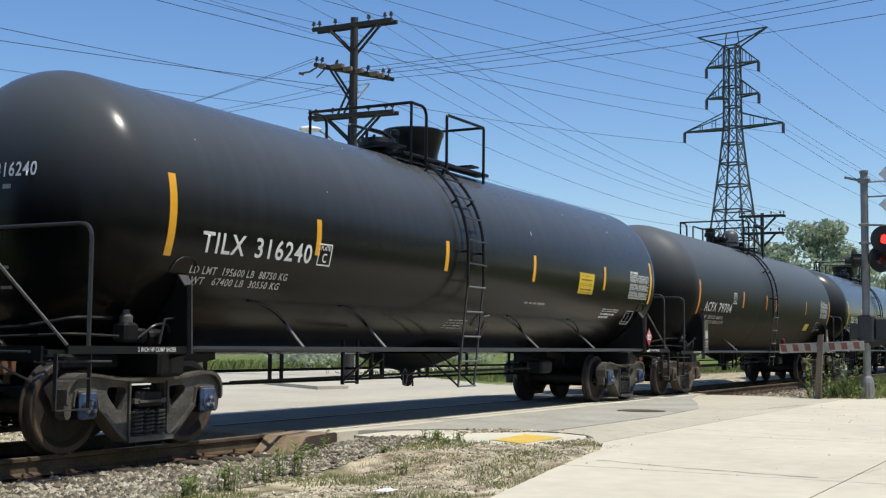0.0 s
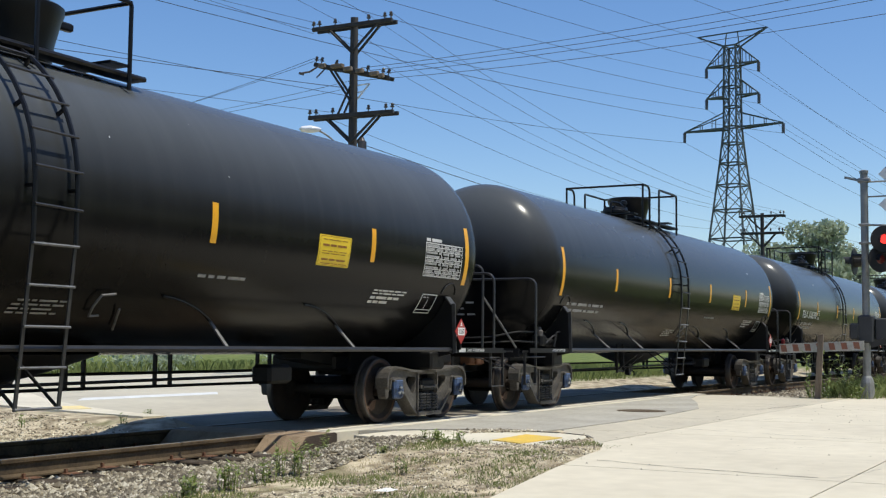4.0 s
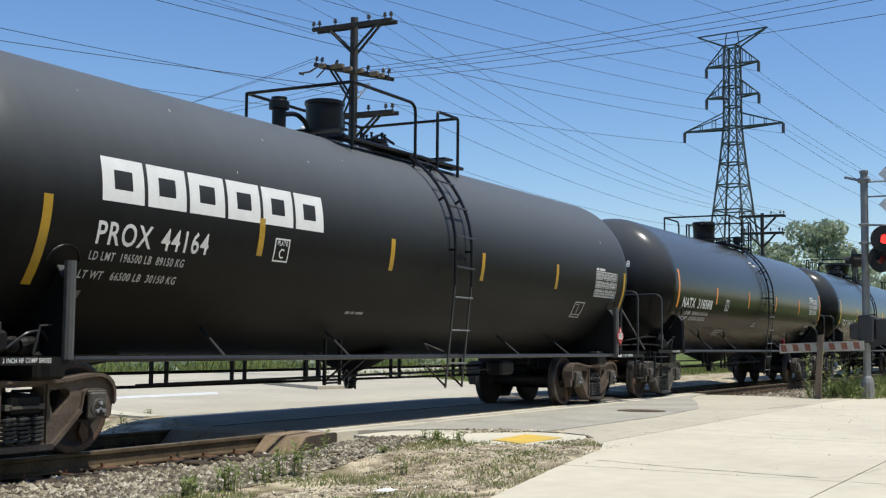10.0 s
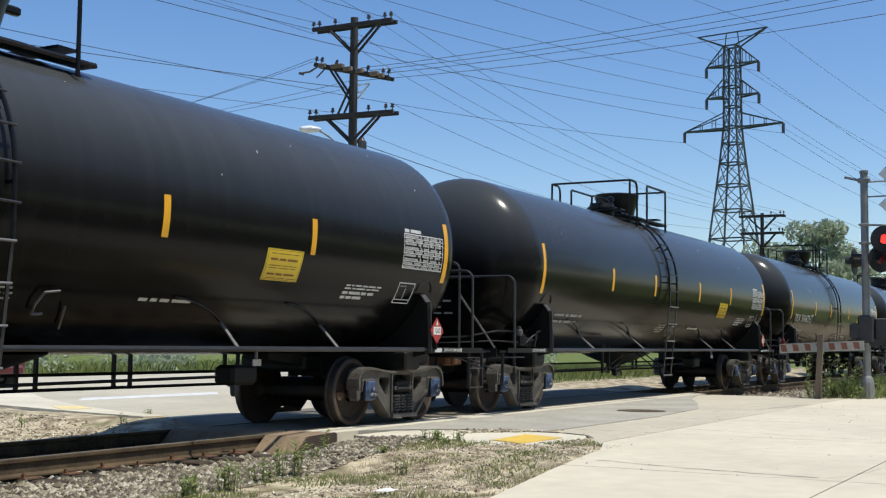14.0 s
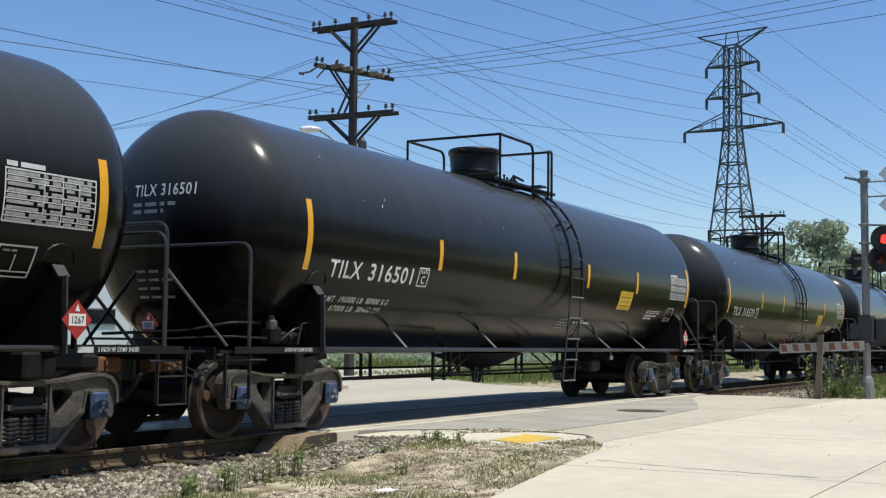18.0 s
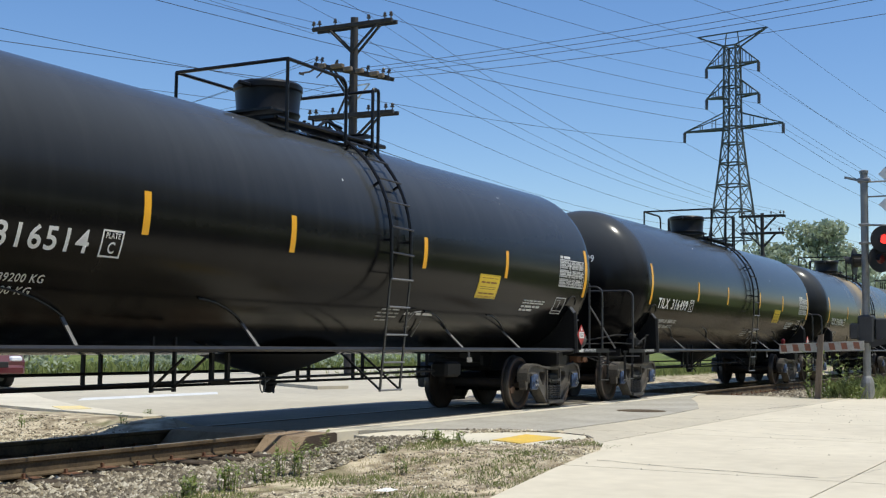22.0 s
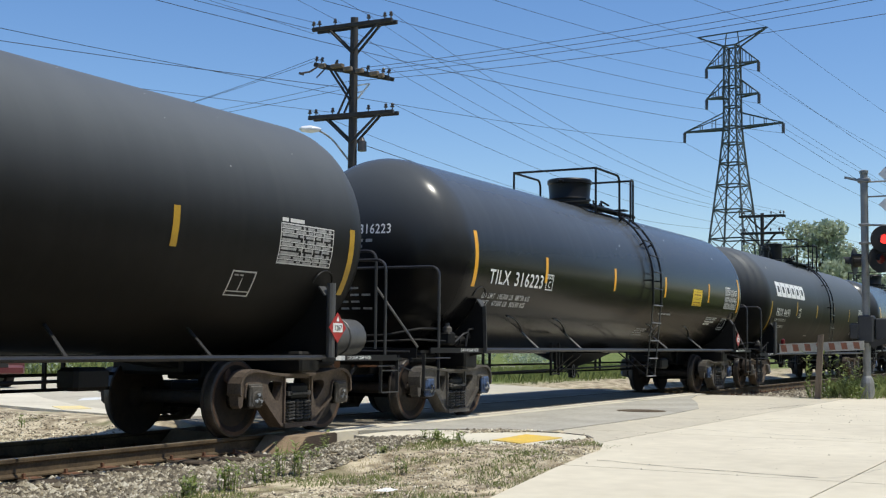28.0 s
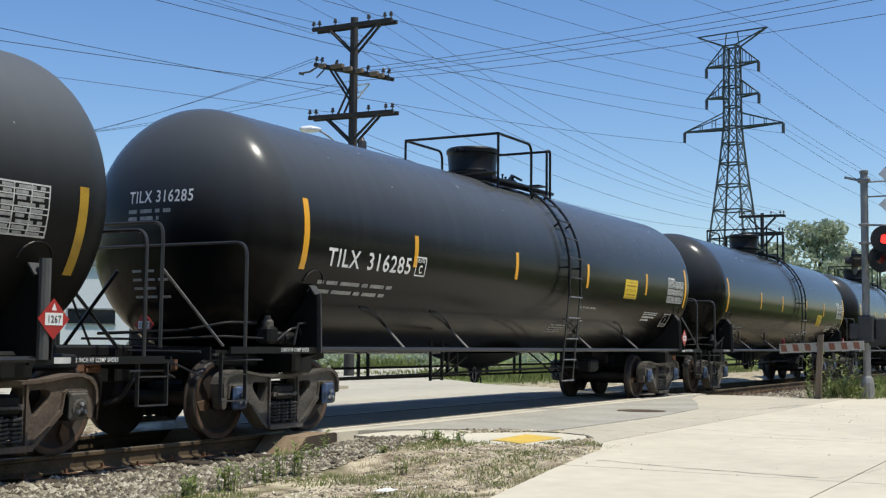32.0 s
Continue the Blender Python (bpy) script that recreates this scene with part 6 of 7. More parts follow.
def wire(a, b, sag, r, label="thin dark overhead wire between poles", n=22):
    a, b = Vector(a), Vector(b)
    pts = [a.lerp(b, i / n) - Vector((0, 0, sag * 4 * (i / n) * (1 - i / n))) for i in range(n + 1)]
    return solid("overhead_wire", Geo().tube(pts, r, 5), "wire", label, "wire", "overhead wires")


TURN = 4.0
pole_a, spots_a = utility_pole("utility_pole", "dark wooden utility pole with three cross-arms", 36.03, 13.65, 12.75, [(12.45, 1.62, TURN, -0.8, True), (10.78, 1.56, TURN, 13.6, False), (9.2, 1.72, TURN, 0, True)], 0.19)
for q in (-0.17, 0.17):
    part("brace", Geo().beam((q, 0.92, 10.95), (q * 0.9, 0.05, 9.75), 0.085, 0.06), "pole_wood", pole_a)
    part("brace", Geo().beam((q, 0.55, 9.24), (q * 0.9, 0.0, 10.3), 0.07, 0.05), "pole_wood", pole_a)
gear = part("switch_gear", Geo().box((-0.3, 0.5, 10.98), (0.2, 0.5, 0.14), Matrix.Identity(4), 0.02), "post_wood", pole_a, "rusty line switch on the cross-arm")
for y, z, w in ((1.15, 11.06, 0.3), (0.05, 10.84, 0.34), (-0.45, 10.72, 0.3), (-1.05, 10.56, 0.36), (-1.35, 10.46, 0.2)):
    part("switch_block", Geo().box((-0.3, y, z), (0.16, w, 0.15), None, 0.02), "post_wood", gear)
part("switch_arm", Geo().tube([(-0.25, 1.3, 11.1), (-0.45, 1.6, 10.85), (-0.6, 1.85, 10.8)], 0.035, 6).tube([(-0.25, 1.0, 11.0), (-0.5, 1.25, 10.6)], 0.03, 6).lathe([(-0.1, 0.05), (0.1, 0.05)], 8, Matrix.Translation((-0.6, 1.85, 10.78))), "ceramic", pole_a, "black switch lever")
part("bracket", Geo().beam((0.1, -0.1, 9.8), (0.2, -0.55, 10.35), 0.05, 0.05).beam((0.2, -0.55, 10.35), (0.1, -0.1, 10.3), 0.04, 0.04).beam((0.15, -0.3, 10.08), (0.12, -0.12, 10.05), 0.04, 0.04), "glass_white", pole_a, "pale metal bracket")
part("transformer", Geo().lathe([(7.9, 0.05), (7.92, 0.16), (8.25, 0.16), (8.3, 0.1), (8.42, 0.05)], 14, Matrix.Translation((0.1, -0.34, 0)) @ pose(0, 0, 0, 0, -90, 0)), "ceramic", pole_a, "small dark can", smooth=True)
lamp_arm = part("lamp_arm", Geo().tube(path([(-0.1, 0.1, 7.6), (-0.5, 0.6, 8.4), (-0.9, 0.95, 8.64)], 0.3), 0.035, 7), "galv", pole_a, "curved street lamp arm", smooth=True)
part("lamp_head", Geo().lathe([(-0.32, 0.03), (-0.25, 0.13), (0.0, 0.18), (0.2, 0.12), (0.3, 0.05)], 16, Matrix.Translation((-1.0, 1.12, 8.64)) @ pose(0, 0, 0, 0, 0, -55) @ Matrix.Diagonal((1.25, 1.3, 0.75, 1))), "glass_white", pole_a, "white street lamp head", smooth=True)
pole_b, spots_b = utility_pole("utility_pole", "distant wooden utility pole with two cross-arms", 81.5, 10.5, 10.1, [(9.9, 1.5, TURN, 0, True), (8.75, 1.4, TURN, 0, True)], 0.17)
pole_c, spots_c = utility_pole("utility_pole", "wooden utility pole beside the white building", 40.55, 34.4, 12.3, [(12.1, 0.8, 42, 0, False), (10.2, 0.95, 42, 0, False)], 0.15)
# lines that run on past the near end of the street, to a pole out of sight
for i, low, end in ((5, 0.42, (16.34, 25.62, 15.75)), (5, 0.0, (15.62, 24.09, 13.92)), (3, 0.0, (13.82, 14.91, 14.57)), (2, 0.0, (13.94, 14.2, 15.0))):
    wire(spots_a[i] - Vector((0, 0, low)), end, 0.1, 0.008)
for a, b, r in (((35.86, 13.9, 10.2), (25.11, 21.32, 10.63), 0.012), ((35.86, 14.4, 9.35), (25.13, 21.30, 9.72), 0.008)):
    a, b = Vector(a), Vector(b)
    wire(a, a + (b - a) * 1.6, 0.1, r, "thick dark overhead cable" if r > 0.01 else "thin dark overhead wire between poles")
for i in (0, 2, 3, 5):
    wire(spots_a[i], spots_b[i], 1.25, 0.008)
for i in (12, 17):
    wire(spots_a[i], spots_b[i - 6], 1.1, 0.008)
wire((36.0, 13.4, 8.2), (81.5, 10.3, 7.2), 0.5, 0.014, "thick dark overhead cable")
for i, (dy, dz) in enumerate(((0.0, 0.9), (0.5, 0.55), (-0.5, 0.1), (0.9, -0.35))):
    wire((36.1, 13.4 + dy * 0.6, 10.6 + dz * 0.35), (31.5 + dy, -26, 12.2 + dz), 0.9, 0.0095)
for a, b in ((spots_a[11], 0.0), (spots_a[10], 0.15), (Vector((36.0, 13.9, 10.45)), 0.8), (Vector((36.0, 13.9, 10.2)), 1.0)):
    wire(a, spots_c[2].lerp(spots_c[3], b), 0.25, 0.0085)
for i in range(2, 6):
    far_end = spots_b[i] + Vector((46, -3.2, 0.3))
    wire(spots_b[i], far_end, 0.5, 0.012)


def lattice_tower():
    tw = thing("transmission_tower", "tall dark steel lattice transmission tower", "transmission tower", at=pose(141.8, 28.9, 0, 0, 0, -8.1))

    def half(z):
        for (z0, h0), (z1, h1) in zip(LEVELS, LEVELS[1:]):
            if z0 <= z <= z1:
                return h0 + (h1 - h0) * (z - z0) / (z1 - z0)
        return LEVELS[-1][1]

    LEVELS = [(0.0, 3.3), (13.0, 2.2), (22.5, 1.2), (27.0, 0.8), (36.9, 0.72)]
    zs = [0.0, 5.5, 10.0, 13.8, 17.2, 20.2, 22.8, 25.2, 27.2, 29.6, 32.0, 34.4, 36.9]
    for sx in (-1, 1):
        for sy in (-1, 1):
            part("leg", Geo().tube([(sx * half(z), sy * half(z), z) for z in zs], 0.13, 6), "tower_steel", tw)
    for i, z in enumerate(zs[1:]):
        h = half(z)
        c = [(-h, -h, z), (h, -h, z), (h, h, z), (-h, h, z)]
        for a, b in zip(c, c[1:] + c[:1]):
            part("girt", Geo().beam(a, b, 0.16, 0.16), "tower_steel", tw)
    for i in range(len(zs) - 1):
        h0, h1, z0, z1 = half(zs[i]), half(zs[i + 1]), zs[i], zs[i + 1]
        for a, b in (((-1, -1), (1, -1)), ((1, -1), (1, 1)), ((1, 1), (-1, 1)), ((-1, 1), (-1, -1))):
            part("diagonal", Geo().beam((a[0] * h0, a[1] * h0, z0), (b[0] * h1, b[1] * h1, z1), 0.08, 0.08), "tower_steel", tw)
            part("diagonal", Geo().beam((b[0] * h0, b[1] * h0, z0), (a[0] * h1, a[1] * h1, z1), 0.08, 0.08), "tower_steel", tw)
    tips = []
    for z, reach, up, name in ((34.6, 3.3, 2.3, "cross_arm"), (30.8, 3.3, 2.2, "cross_arm"), (27.0, 6.2, 1.9, "cross_arm")):
        for s in (-1, 1):
            tip = Vector((0, s * reach, z + 0.1))
            g = Geo()
            for sx in (-1, 1):
                g.beam((sx * 0.76, s * 0.76, z), tip, 0.2, 0.2)
                g.beam((sx * 0.74, s * 0.74, z + up), tip, 0.11, 0.11)
                for q in (0.3, 0.6):
                    g.beam(Vector((sx * 0.76, s * 0.76, z)).lerp(tip, q), Vector((sx * 0.74, s * 0.74, z + up)).lerp(tip, q), 0.07, 0.07)
            part(name, g, "tower_steel", tw, "steel lattice cross-arm")
            part("insulator_string", Geo().tube([tip - Vector((0.0, 0.0, 0.1)), tip - Vector((0.0, 0, 1.25))], 0.19, 7), "ceramic", tw, "dark insulator string")
            tips.append(tip - Vector((0, 0, 1.25)))
    for s in (-1, 1):
        tip = Vector((0, s * 4.4, 38.6))
        g = Geo()
        for sx in (-1, 1):
            g.beam((sx * 0.72, s * 0.72, 36.9), tip, 0.15, 0.15)
        g.beam((0, 0, 38.6), tip, 0.14, 0.14)
        g.beam((0, s * 0.9, 36.9), (0, s * 0.7, 38.6), 0.1, 0.1)
        part("earth_arm", g, "tower_steel", tw, "steel arm for the earth wires")
        tips.append(tip)
    return tw, [tw.matrix_basis @ t for t in tips]


tower, tips = lattice_tower()
for t in tips:
    wire(t, t + Vector((-252, 36, 0)), 6.5 if t.z < 38 else 5.0, 0.021, "thin dark high-voltage line in the distance", 40)
    wire(t, t + Vector((250, -35, 0)), 6.5 if t.z < 38 else 5.0, 0.021, "thin dark high-voltage line in the distance", 30)


# ---- crossing signals ----
def crossing_signal():
    x, y = 28.82, -4.96
    s = thing("crossing_signal", "grey steel crossing signal mast with red lamps", "crossing signal", at=pose(x, y, 0))
    part("mast", Geo().tube([(0, 0, 0.4), (0, 0, 5.12)], 0.085, 16), "galv", s, "grey steel mast", smooth=True)
    part("cap", Geo().lathe([(5.1, 0.1), (5.16, 0.1), (5.18, 0.05)], 14, pose(0, 0, 0, 0, -90, 0)), "galv", s)
    part("base", Geo().lathe([(-0.15, 0.17), (0.35, 0.15), (0.45, 0.12), (0.5, 0.09)], 12, pose(0, 0, 0, 0, -90, 0)), "galv", s, "cast base with bolts")
    part("bell_arm", Geo().beam((0, 0.05, 4.93), (-0.05, 0.42, 5.03), 0.06, 0.05).box((0, 0, 4.94), (0.2, 0.28, 0.1), None, 0.02), "galv", s)
    for z in (4.9, 4.56):
        part("bracket", Geo().tube([(0, 0, z), (0, -0.62, z)], 0.02, 6), "galv", s)
    for t in (45, -45):
        part("crossbuck_board", Geo().box((0, 0, 0), (0.02, 1.22, 0.23)), "white_paint", s, "white crossbuck board", Matrix.Translation((0.03, -0.82, 4.72)) @ pose(0, 0, 0, t, 0, 0))
    for z in (3.92, 3.5):
        part("clamp", Geo().box((0, 0, z), (0.24, 0.24, 0.05), None, 0.01).tube([(0, 0, z), (0, -0.5, z - 0.03)], 0.025, 6), "galv", s)
    part("lamp_arm", Geo().tube([(0, 0.3, 3.22), (0, -0.9, 3.22)], 0.045, 8), "black_matte", s)
    for px, py, pz, yaw, lit in ((-0.25, -0.46, 3.56, -68, True), (-0.2, -0.36, 3.12, -50, False), (0.25, 0.28, 3.1, 176, False)):
        m = Matrix.Translation((px, py, pz)) @ pose(0, 0, 0, 0, 0, yaw)
        d = part("lamp_disc", Geo().lathe([(-0.01, 0.3), (0.0, 0.305), (0.012, 0.3)], 28, m @ pose(0, 0, 0, 0, 0, 90)), "black_matte", s, "round black lamp background")
        part("lens", Geo().lathe([(-0.035, 0.02), (-0.03, 0.09), (-0.012, 0.105)], 20, m @ pose(0, 0, 0, 0, 0, 90)), "lamp_lit" if lit else "lamp_red", d, "red signal lens", smooth=True)
        hood = Geo()
        vs, n = [], 14
        for k in range(n + 1):
            a = math.radians(-20 + 220 * k / n)
            for r, yy in ((0.115, -0.013), (0.125, -0.3 + 0.12 * abs(math.cos(a)))):
                vs.append((r * math.cos(a), yy, r * math.sin(a)))
        hood.add(vs, [(2 * k, 2 * k + 1, 2 * k + 3, 2 * k + 2) for k in range(n)], m)
        part("visor", hood, "black_matte", d, "black lamp visor")
        part("lamp_box", Geo().lathe([(0.012, 0.13), (0.2, 0.11), (0.24, 0.05)], 14, m @ pose(0, 0, 0, 0, 0, 90)), "black_matte", d)
    # gate mechanism and arm
    part("gate_box", Geo().box((0.05, 0.0, 1.55), (0.36, 0.34, 0.62), None, 0.03).box((-0.1, 0.24, 1.5), (0.2, 0.2, 0.36), None, 0.03).box((0.1, -0.33, 1.55), (0.2, 0.3, 0.5), None, 0.03), "gate_grey", s, "grey gate mechanism")
    part("number_plate", Geo().box((-0.1, 0.0, 1.72), (0.012, 0.1, 0.26)), "galv", s, "small blank grey plate")
    arm = part("gate_arm", Geo().add([(-0.23, 0.02, 1.08), (-0.23, 0.02, 1.29), (-0.23, 1.9, 0.98), (-0.23, 1.9, 1.2), (-0.19, 0.02, 1.08), (-0.19, 0.02, 1.29), (-0.19, 1.9, 0.98), (-0.19, 1.9, 1.2)], [(0, 1, 3, 2), (4, 6, 7, 5), (0, 2, 6, 4), (1, 5, 7, 3), (0, 4, 5, 1), (2, 3, 7, 6)]), "dirty_white", s, "red and white striped gate arm")
    for i in range(7):
        q = 0.1 + 0.27 * i
        z0, z1 = 1.08 - 0.053 * q, 1.29 - 0.048 * q
        part("red_stripe", Geo().add([(-0.233, q, z0 + 0.03), (-0.233, q + 0.13, z0 + 0.03), (-0.233, q + 0.16, z1 - 0.03), (-0.233, q + 0.03, z1 - 0.03)], [(0, 1, 2, 3)]), "gate_red", arm)
    part("arm_light", Geo().lathe([(0, 0.045), (0.1, 0.045), (0.12, 0.02)], 10, Matrix.Translation((-0.21, 1.82, 1.2)) @ pose(0, 0, 0, 0, -90, 0)), "lamp_red", arm, "small red lamp")
    part("counterweight_bar", Geo().beam((-0.1, -0.1, 1.2), (0.2, -0.75, 1.4), 0.06, 0.14), "black_matte", s)
    return s


crossing_signal()
post = solid("marker_post", Geo().add([(27.95, -3.96, -0.2), (27.95, -4.09, -0.2), (28.03, -4.09, -0.2), (28.03, -3.96, -0.2), (27.95, -4.06, 1.4), (27.95, -4.18, 1.42), (28.03, -4.18, 1.42), (28.03, -4.06, 1.4)], [(3, 2, 1, 0), (4, 5, 6, 7), (0, 1, 5, 4), (1, 2, 6, 5), (2, 3, 7, 6), (3, 0, 4, 7)]), "post_wood", "weathered leaning wooden post beside the road", "post")

far = thing("far_gate", "red and white crossing gate beyond the rails", "crossing gate", at=pose(14.6, 10.9, 0))
part("gate_mast", Geo().tube([(-0.9, 1.2, -0.1), (-0.9, 1.2, 4.6)], 0.085, 12), "galv", far, "grey steel mast", smooth=True)
farm = part("gate_arm", Geo().box((1.6, 0.45, 1.36), (4.8, 0.04, 0.13), Matrix.Rotation(radians(-12), 4, "Z")), "white_paint", far, "red and white striped gate arm")
for i in range(6):
    part("red_stripe", Geo().box((-0.6 + 0.8 * i, 0.426, 1.36), (0.4, 0.005, 0.12), Matrix.Rotation(radians(-12), 4, "Z")), "gate_red", farm)
part("gate_box", Geo().box((-0.9, 1.2, 1.2), (0.35, 0.35, 0.5), None, 0.03), "black_matte", far, "dark gate mechanism")


# ---- building, car ----
def white_building():
    b = thing("white_building", "low white commercial building with grey window bands", "building", at=pose(46.3, 45.4, 0.2, 0, 0, -41))
    part("wall", Geo().box((0, 5, 2.4), (19, 10, 5.6)), "wall_white", b, "white panelled wall")
    part("roof_edge", Geo().box((0, 5, 5.35), (19.4, 10.4, 0.35)), "galv", b, "grey metal roof edge")
    for i in range(4):
        w = part("window", Geo().box((-6.6 + 4.4 * i, -0.01, 2.3), (2.6, 0.06, 0.8)), "glass_dark", b, "grey ribbon window")
        part("window_frame", Geo().box((-6.6 + 4.4 * i, -0.03, 1.86), (2.7, 0.1, 0.07)).box((-6.6 + 4.4 * i, -0.03, 2.74), (2.7, 0.1, 0.07)), "galv", w)
    for i in range(5):
        part("panel_joint", Geo().box((-8.8 + 4.4 * i, -0.005, 2.4), (0.03, 0.02, 5.2)), "galv", b)
    return b


white_building()


def red_car(at):
    c = thing("red_car", "dark red car waiting at the crossing", "car", at=at)
    body = [(-2.2, 0.3), (-2.25, 0.62), (-2.05, 0.82), (-1.2, 0.92), (-0.5, 1.38), (0.7, 1.42), (1.5, 1.0), (2.15, 0.95), (2.25, 0.6), (2.2, 0.3)]
    g = Geo()
    for y, k in ((-0.88, 0.96), (-0.8, 1.0), (0.8, 1.0), (0.88, 0.96)):
        g.v += [(x * (0.985 if k < 1 else 1), y * (1 if z < 0.95 else 0.84), 0.3 + (z - 0.3) * k) for x, z in body]
    n = len(body)
    for r in range(3):
        g.f += [(r * n + i, r * n + (i + 1) % n, (r + 1) * n + (i + 1) % n, (r + 1) * n + i) for i in range(n)]
    g.f += [tuple(range(n)), tuple(range(4 * n - 1, 3 * n - 1, -1))]
    part("body", g, "car_red", c, "glossy dark red body")
    part("windscreen", Geo().add([(-1.18, -0.68, 0.95), (-1.18, 0.68, 0.95), (-0.55, 0.6, 1.36), (-0.55, -0.6, 1.36)], [(0, 1, 2, 3)], Matrix.Translation((-0.02, 0, 0.02))), "glass_dark", c)
    part("bumper", Geo().box((-2.2, 0, 0.42), (0.2, 1.74, 0.24), None, 0.06), "car_red", c)
    part("grille", Geo().box((-2.29, 0, 0.55), (0.03, 0.9, 0.14), None, 0.01), "black_matte", c)
    part("plate", Geo().box((-2.31, 0, 0.42), (0.012, 0.32, 0.15)), "white_paint", c, "blank white plate")
    for s in (-1, 1):
        part("headlight", Geo().box((-2.18, s * 0.66, 0.68), (0.16, 0.3, 0.14), None, 0.04), "glass_white", c, "clear headlight")
        for x in (-1.35, 1.4):
            w = part("wheel", Geo().lathe([(-0.1, 0.3), (-0.09, 0.32), (0.09, 0.32), (0.1, 0.3)], 20, Matrix.Translation((x, s * 0.8, 0.32)) @ pose(0, 0, 0, 0, 0, 90)), "tyre", c)
            part("rim", Geo().lathe([(-0.105, 0.19), (0.105, 0.19)], 14, Matrix.Translation((x, s * 0.8, 0.32)) @ pose(0, 0, 0, 0, 0, 90)), "galv", w)
    return c


red_car(pose(20.46, 15.1, -0.01, 0, 0, 72))


# ---- trees and weeds ----
def leaf_cloud(g, centre, r, n, size, squash=0.8, rnd=random):
    for _ in range(n):
        d = Vector((rnd.gauss(0, 1), rnd.gauss(0, 1), rnd.gauss(0, 1))).normalized() * r * (0.55 + 0.45 * rnd.random() ** 0.5)
        p = Vector(centre) + Vector((d.x, d.y, d.z * squash))
        u = Vector((rnd.gauss(0, 1), rnd.gauss(0, 1), rnd.gauss(0, 1))).normalized()
        v = u.cross(Vector((rnd.gauss(0, 1), rnd.gauss(0, 1), rnd.gauss(0, 1)))).normalized()
        s = size * rnd.uniform(0.6, 1.3)
        g.add([p - u * s, p + v * s * 0.5, p + u * s, p - v * s * 0.5], [(0, 1, 2, 3)])


def tree_parts(seed, height, spread, leaf, clumps, per):
    rnd = random.Random(seed)
    trunk = Geo().tube([(0, 0, -0.3), (0.1, 0.05, height * 0.25), (-0.05, 0.1, height * 0.5), (0.05, 0, height * 0.8)], height * 0.022, 8, None, height * 0.006)
    crown = Geo()
    for i in range(clumps):
        a = rnd.uniform(0, 2 * math.pi)
        z = height * rnd.uniform(0.32, 0.95)
        wide = spread * (1.0 - abs(z / height - 0.58) * 1.5) * rnd.uniform(0.35, 1.0)
        c = (wide * math.cos(a), wide * math.sin(a), z)
        trunk.tube([(0, 0, z * 0.65), (c[0] * 0.5, c[1] * 0.5, z * 0.85), c], height * 0.006, 5, None, height * 0.0015)
        leaf_cloud(crown, c, spread * rnd.uniform(0.2, 0.36), per, leaf, 0.75, rnd)
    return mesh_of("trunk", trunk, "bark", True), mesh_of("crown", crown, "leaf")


def plant_tree(meshes, x, y, z, turn, scale, label, group):
    t = thing("tree", label, "tree", group, at=Matrix.LocRotScale((x, y, z), Euler((0, 0, radians(turn))), (scale, scale, scale)))
    part("trunk", meshes[0], None, t)
    part("crown", meshes[1], None, t)
    return t


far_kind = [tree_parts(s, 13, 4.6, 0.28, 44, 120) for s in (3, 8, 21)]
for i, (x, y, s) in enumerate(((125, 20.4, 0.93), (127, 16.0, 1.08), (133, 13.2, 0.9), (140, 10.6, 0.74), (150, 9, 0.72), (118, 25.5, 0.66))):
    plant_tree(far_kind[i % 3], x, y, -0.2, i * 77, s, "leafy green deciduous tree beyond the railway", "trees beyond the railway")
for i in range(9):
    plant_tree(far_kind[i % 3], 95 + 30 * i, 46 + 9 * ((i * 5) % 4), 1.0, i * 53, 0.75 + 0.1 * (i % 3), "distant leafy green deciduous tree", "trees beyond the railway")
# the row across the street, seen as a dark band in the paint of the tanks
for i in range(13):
    plant_tree(far_kind[i % 3], -46 + 9.5 * i, -31 - 2.5 * ((i * 3) % 3), -0.15, i * 91, 1.05 + 0.12 * ((i * 7) % 4), "leafy green street tree across the road, out of view", "street trees")


def bush(seed, r):
    rnd = random.Random(seed)
    g = Geo()
    for i in range(9):
        leaf_cloud(g, (rnd.uniform(-r, r), rnd.uniform(-r * 0.5, r * 0.5), r * rnd.uniform(0.15, 0.5)), r * 0.5, 60, 0.1, 0.8, rnd)
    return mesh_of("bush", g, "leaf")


# unseen trees added past the left edge to darken reflections in the tank heads
for i, (x, y) in enumerate(((-34, -14), (-42, -3), (-38, 8), (-46, 18), (-36, 27))):
    plant_tree(far_kind[i % 3], x, y, -0.15, i * 61, 0.9, "leafy green street tree across the road, out of view", "street trees")


bushes = [bush(s, 1.5) for s in (1, 2)]
for i in range(16):
    b = tagged(new("bush", bushes[i % 2]), "low green bush on the far verge", "bush", "bushes on the verge")
    b.matrix_basis = pose(24 + 3.1 * i + 1.2 * math.sin(i * 2.3), 22.5 + 1.5 * math.sin(i * 1.7), 0.0, 0, 0, i * 40)


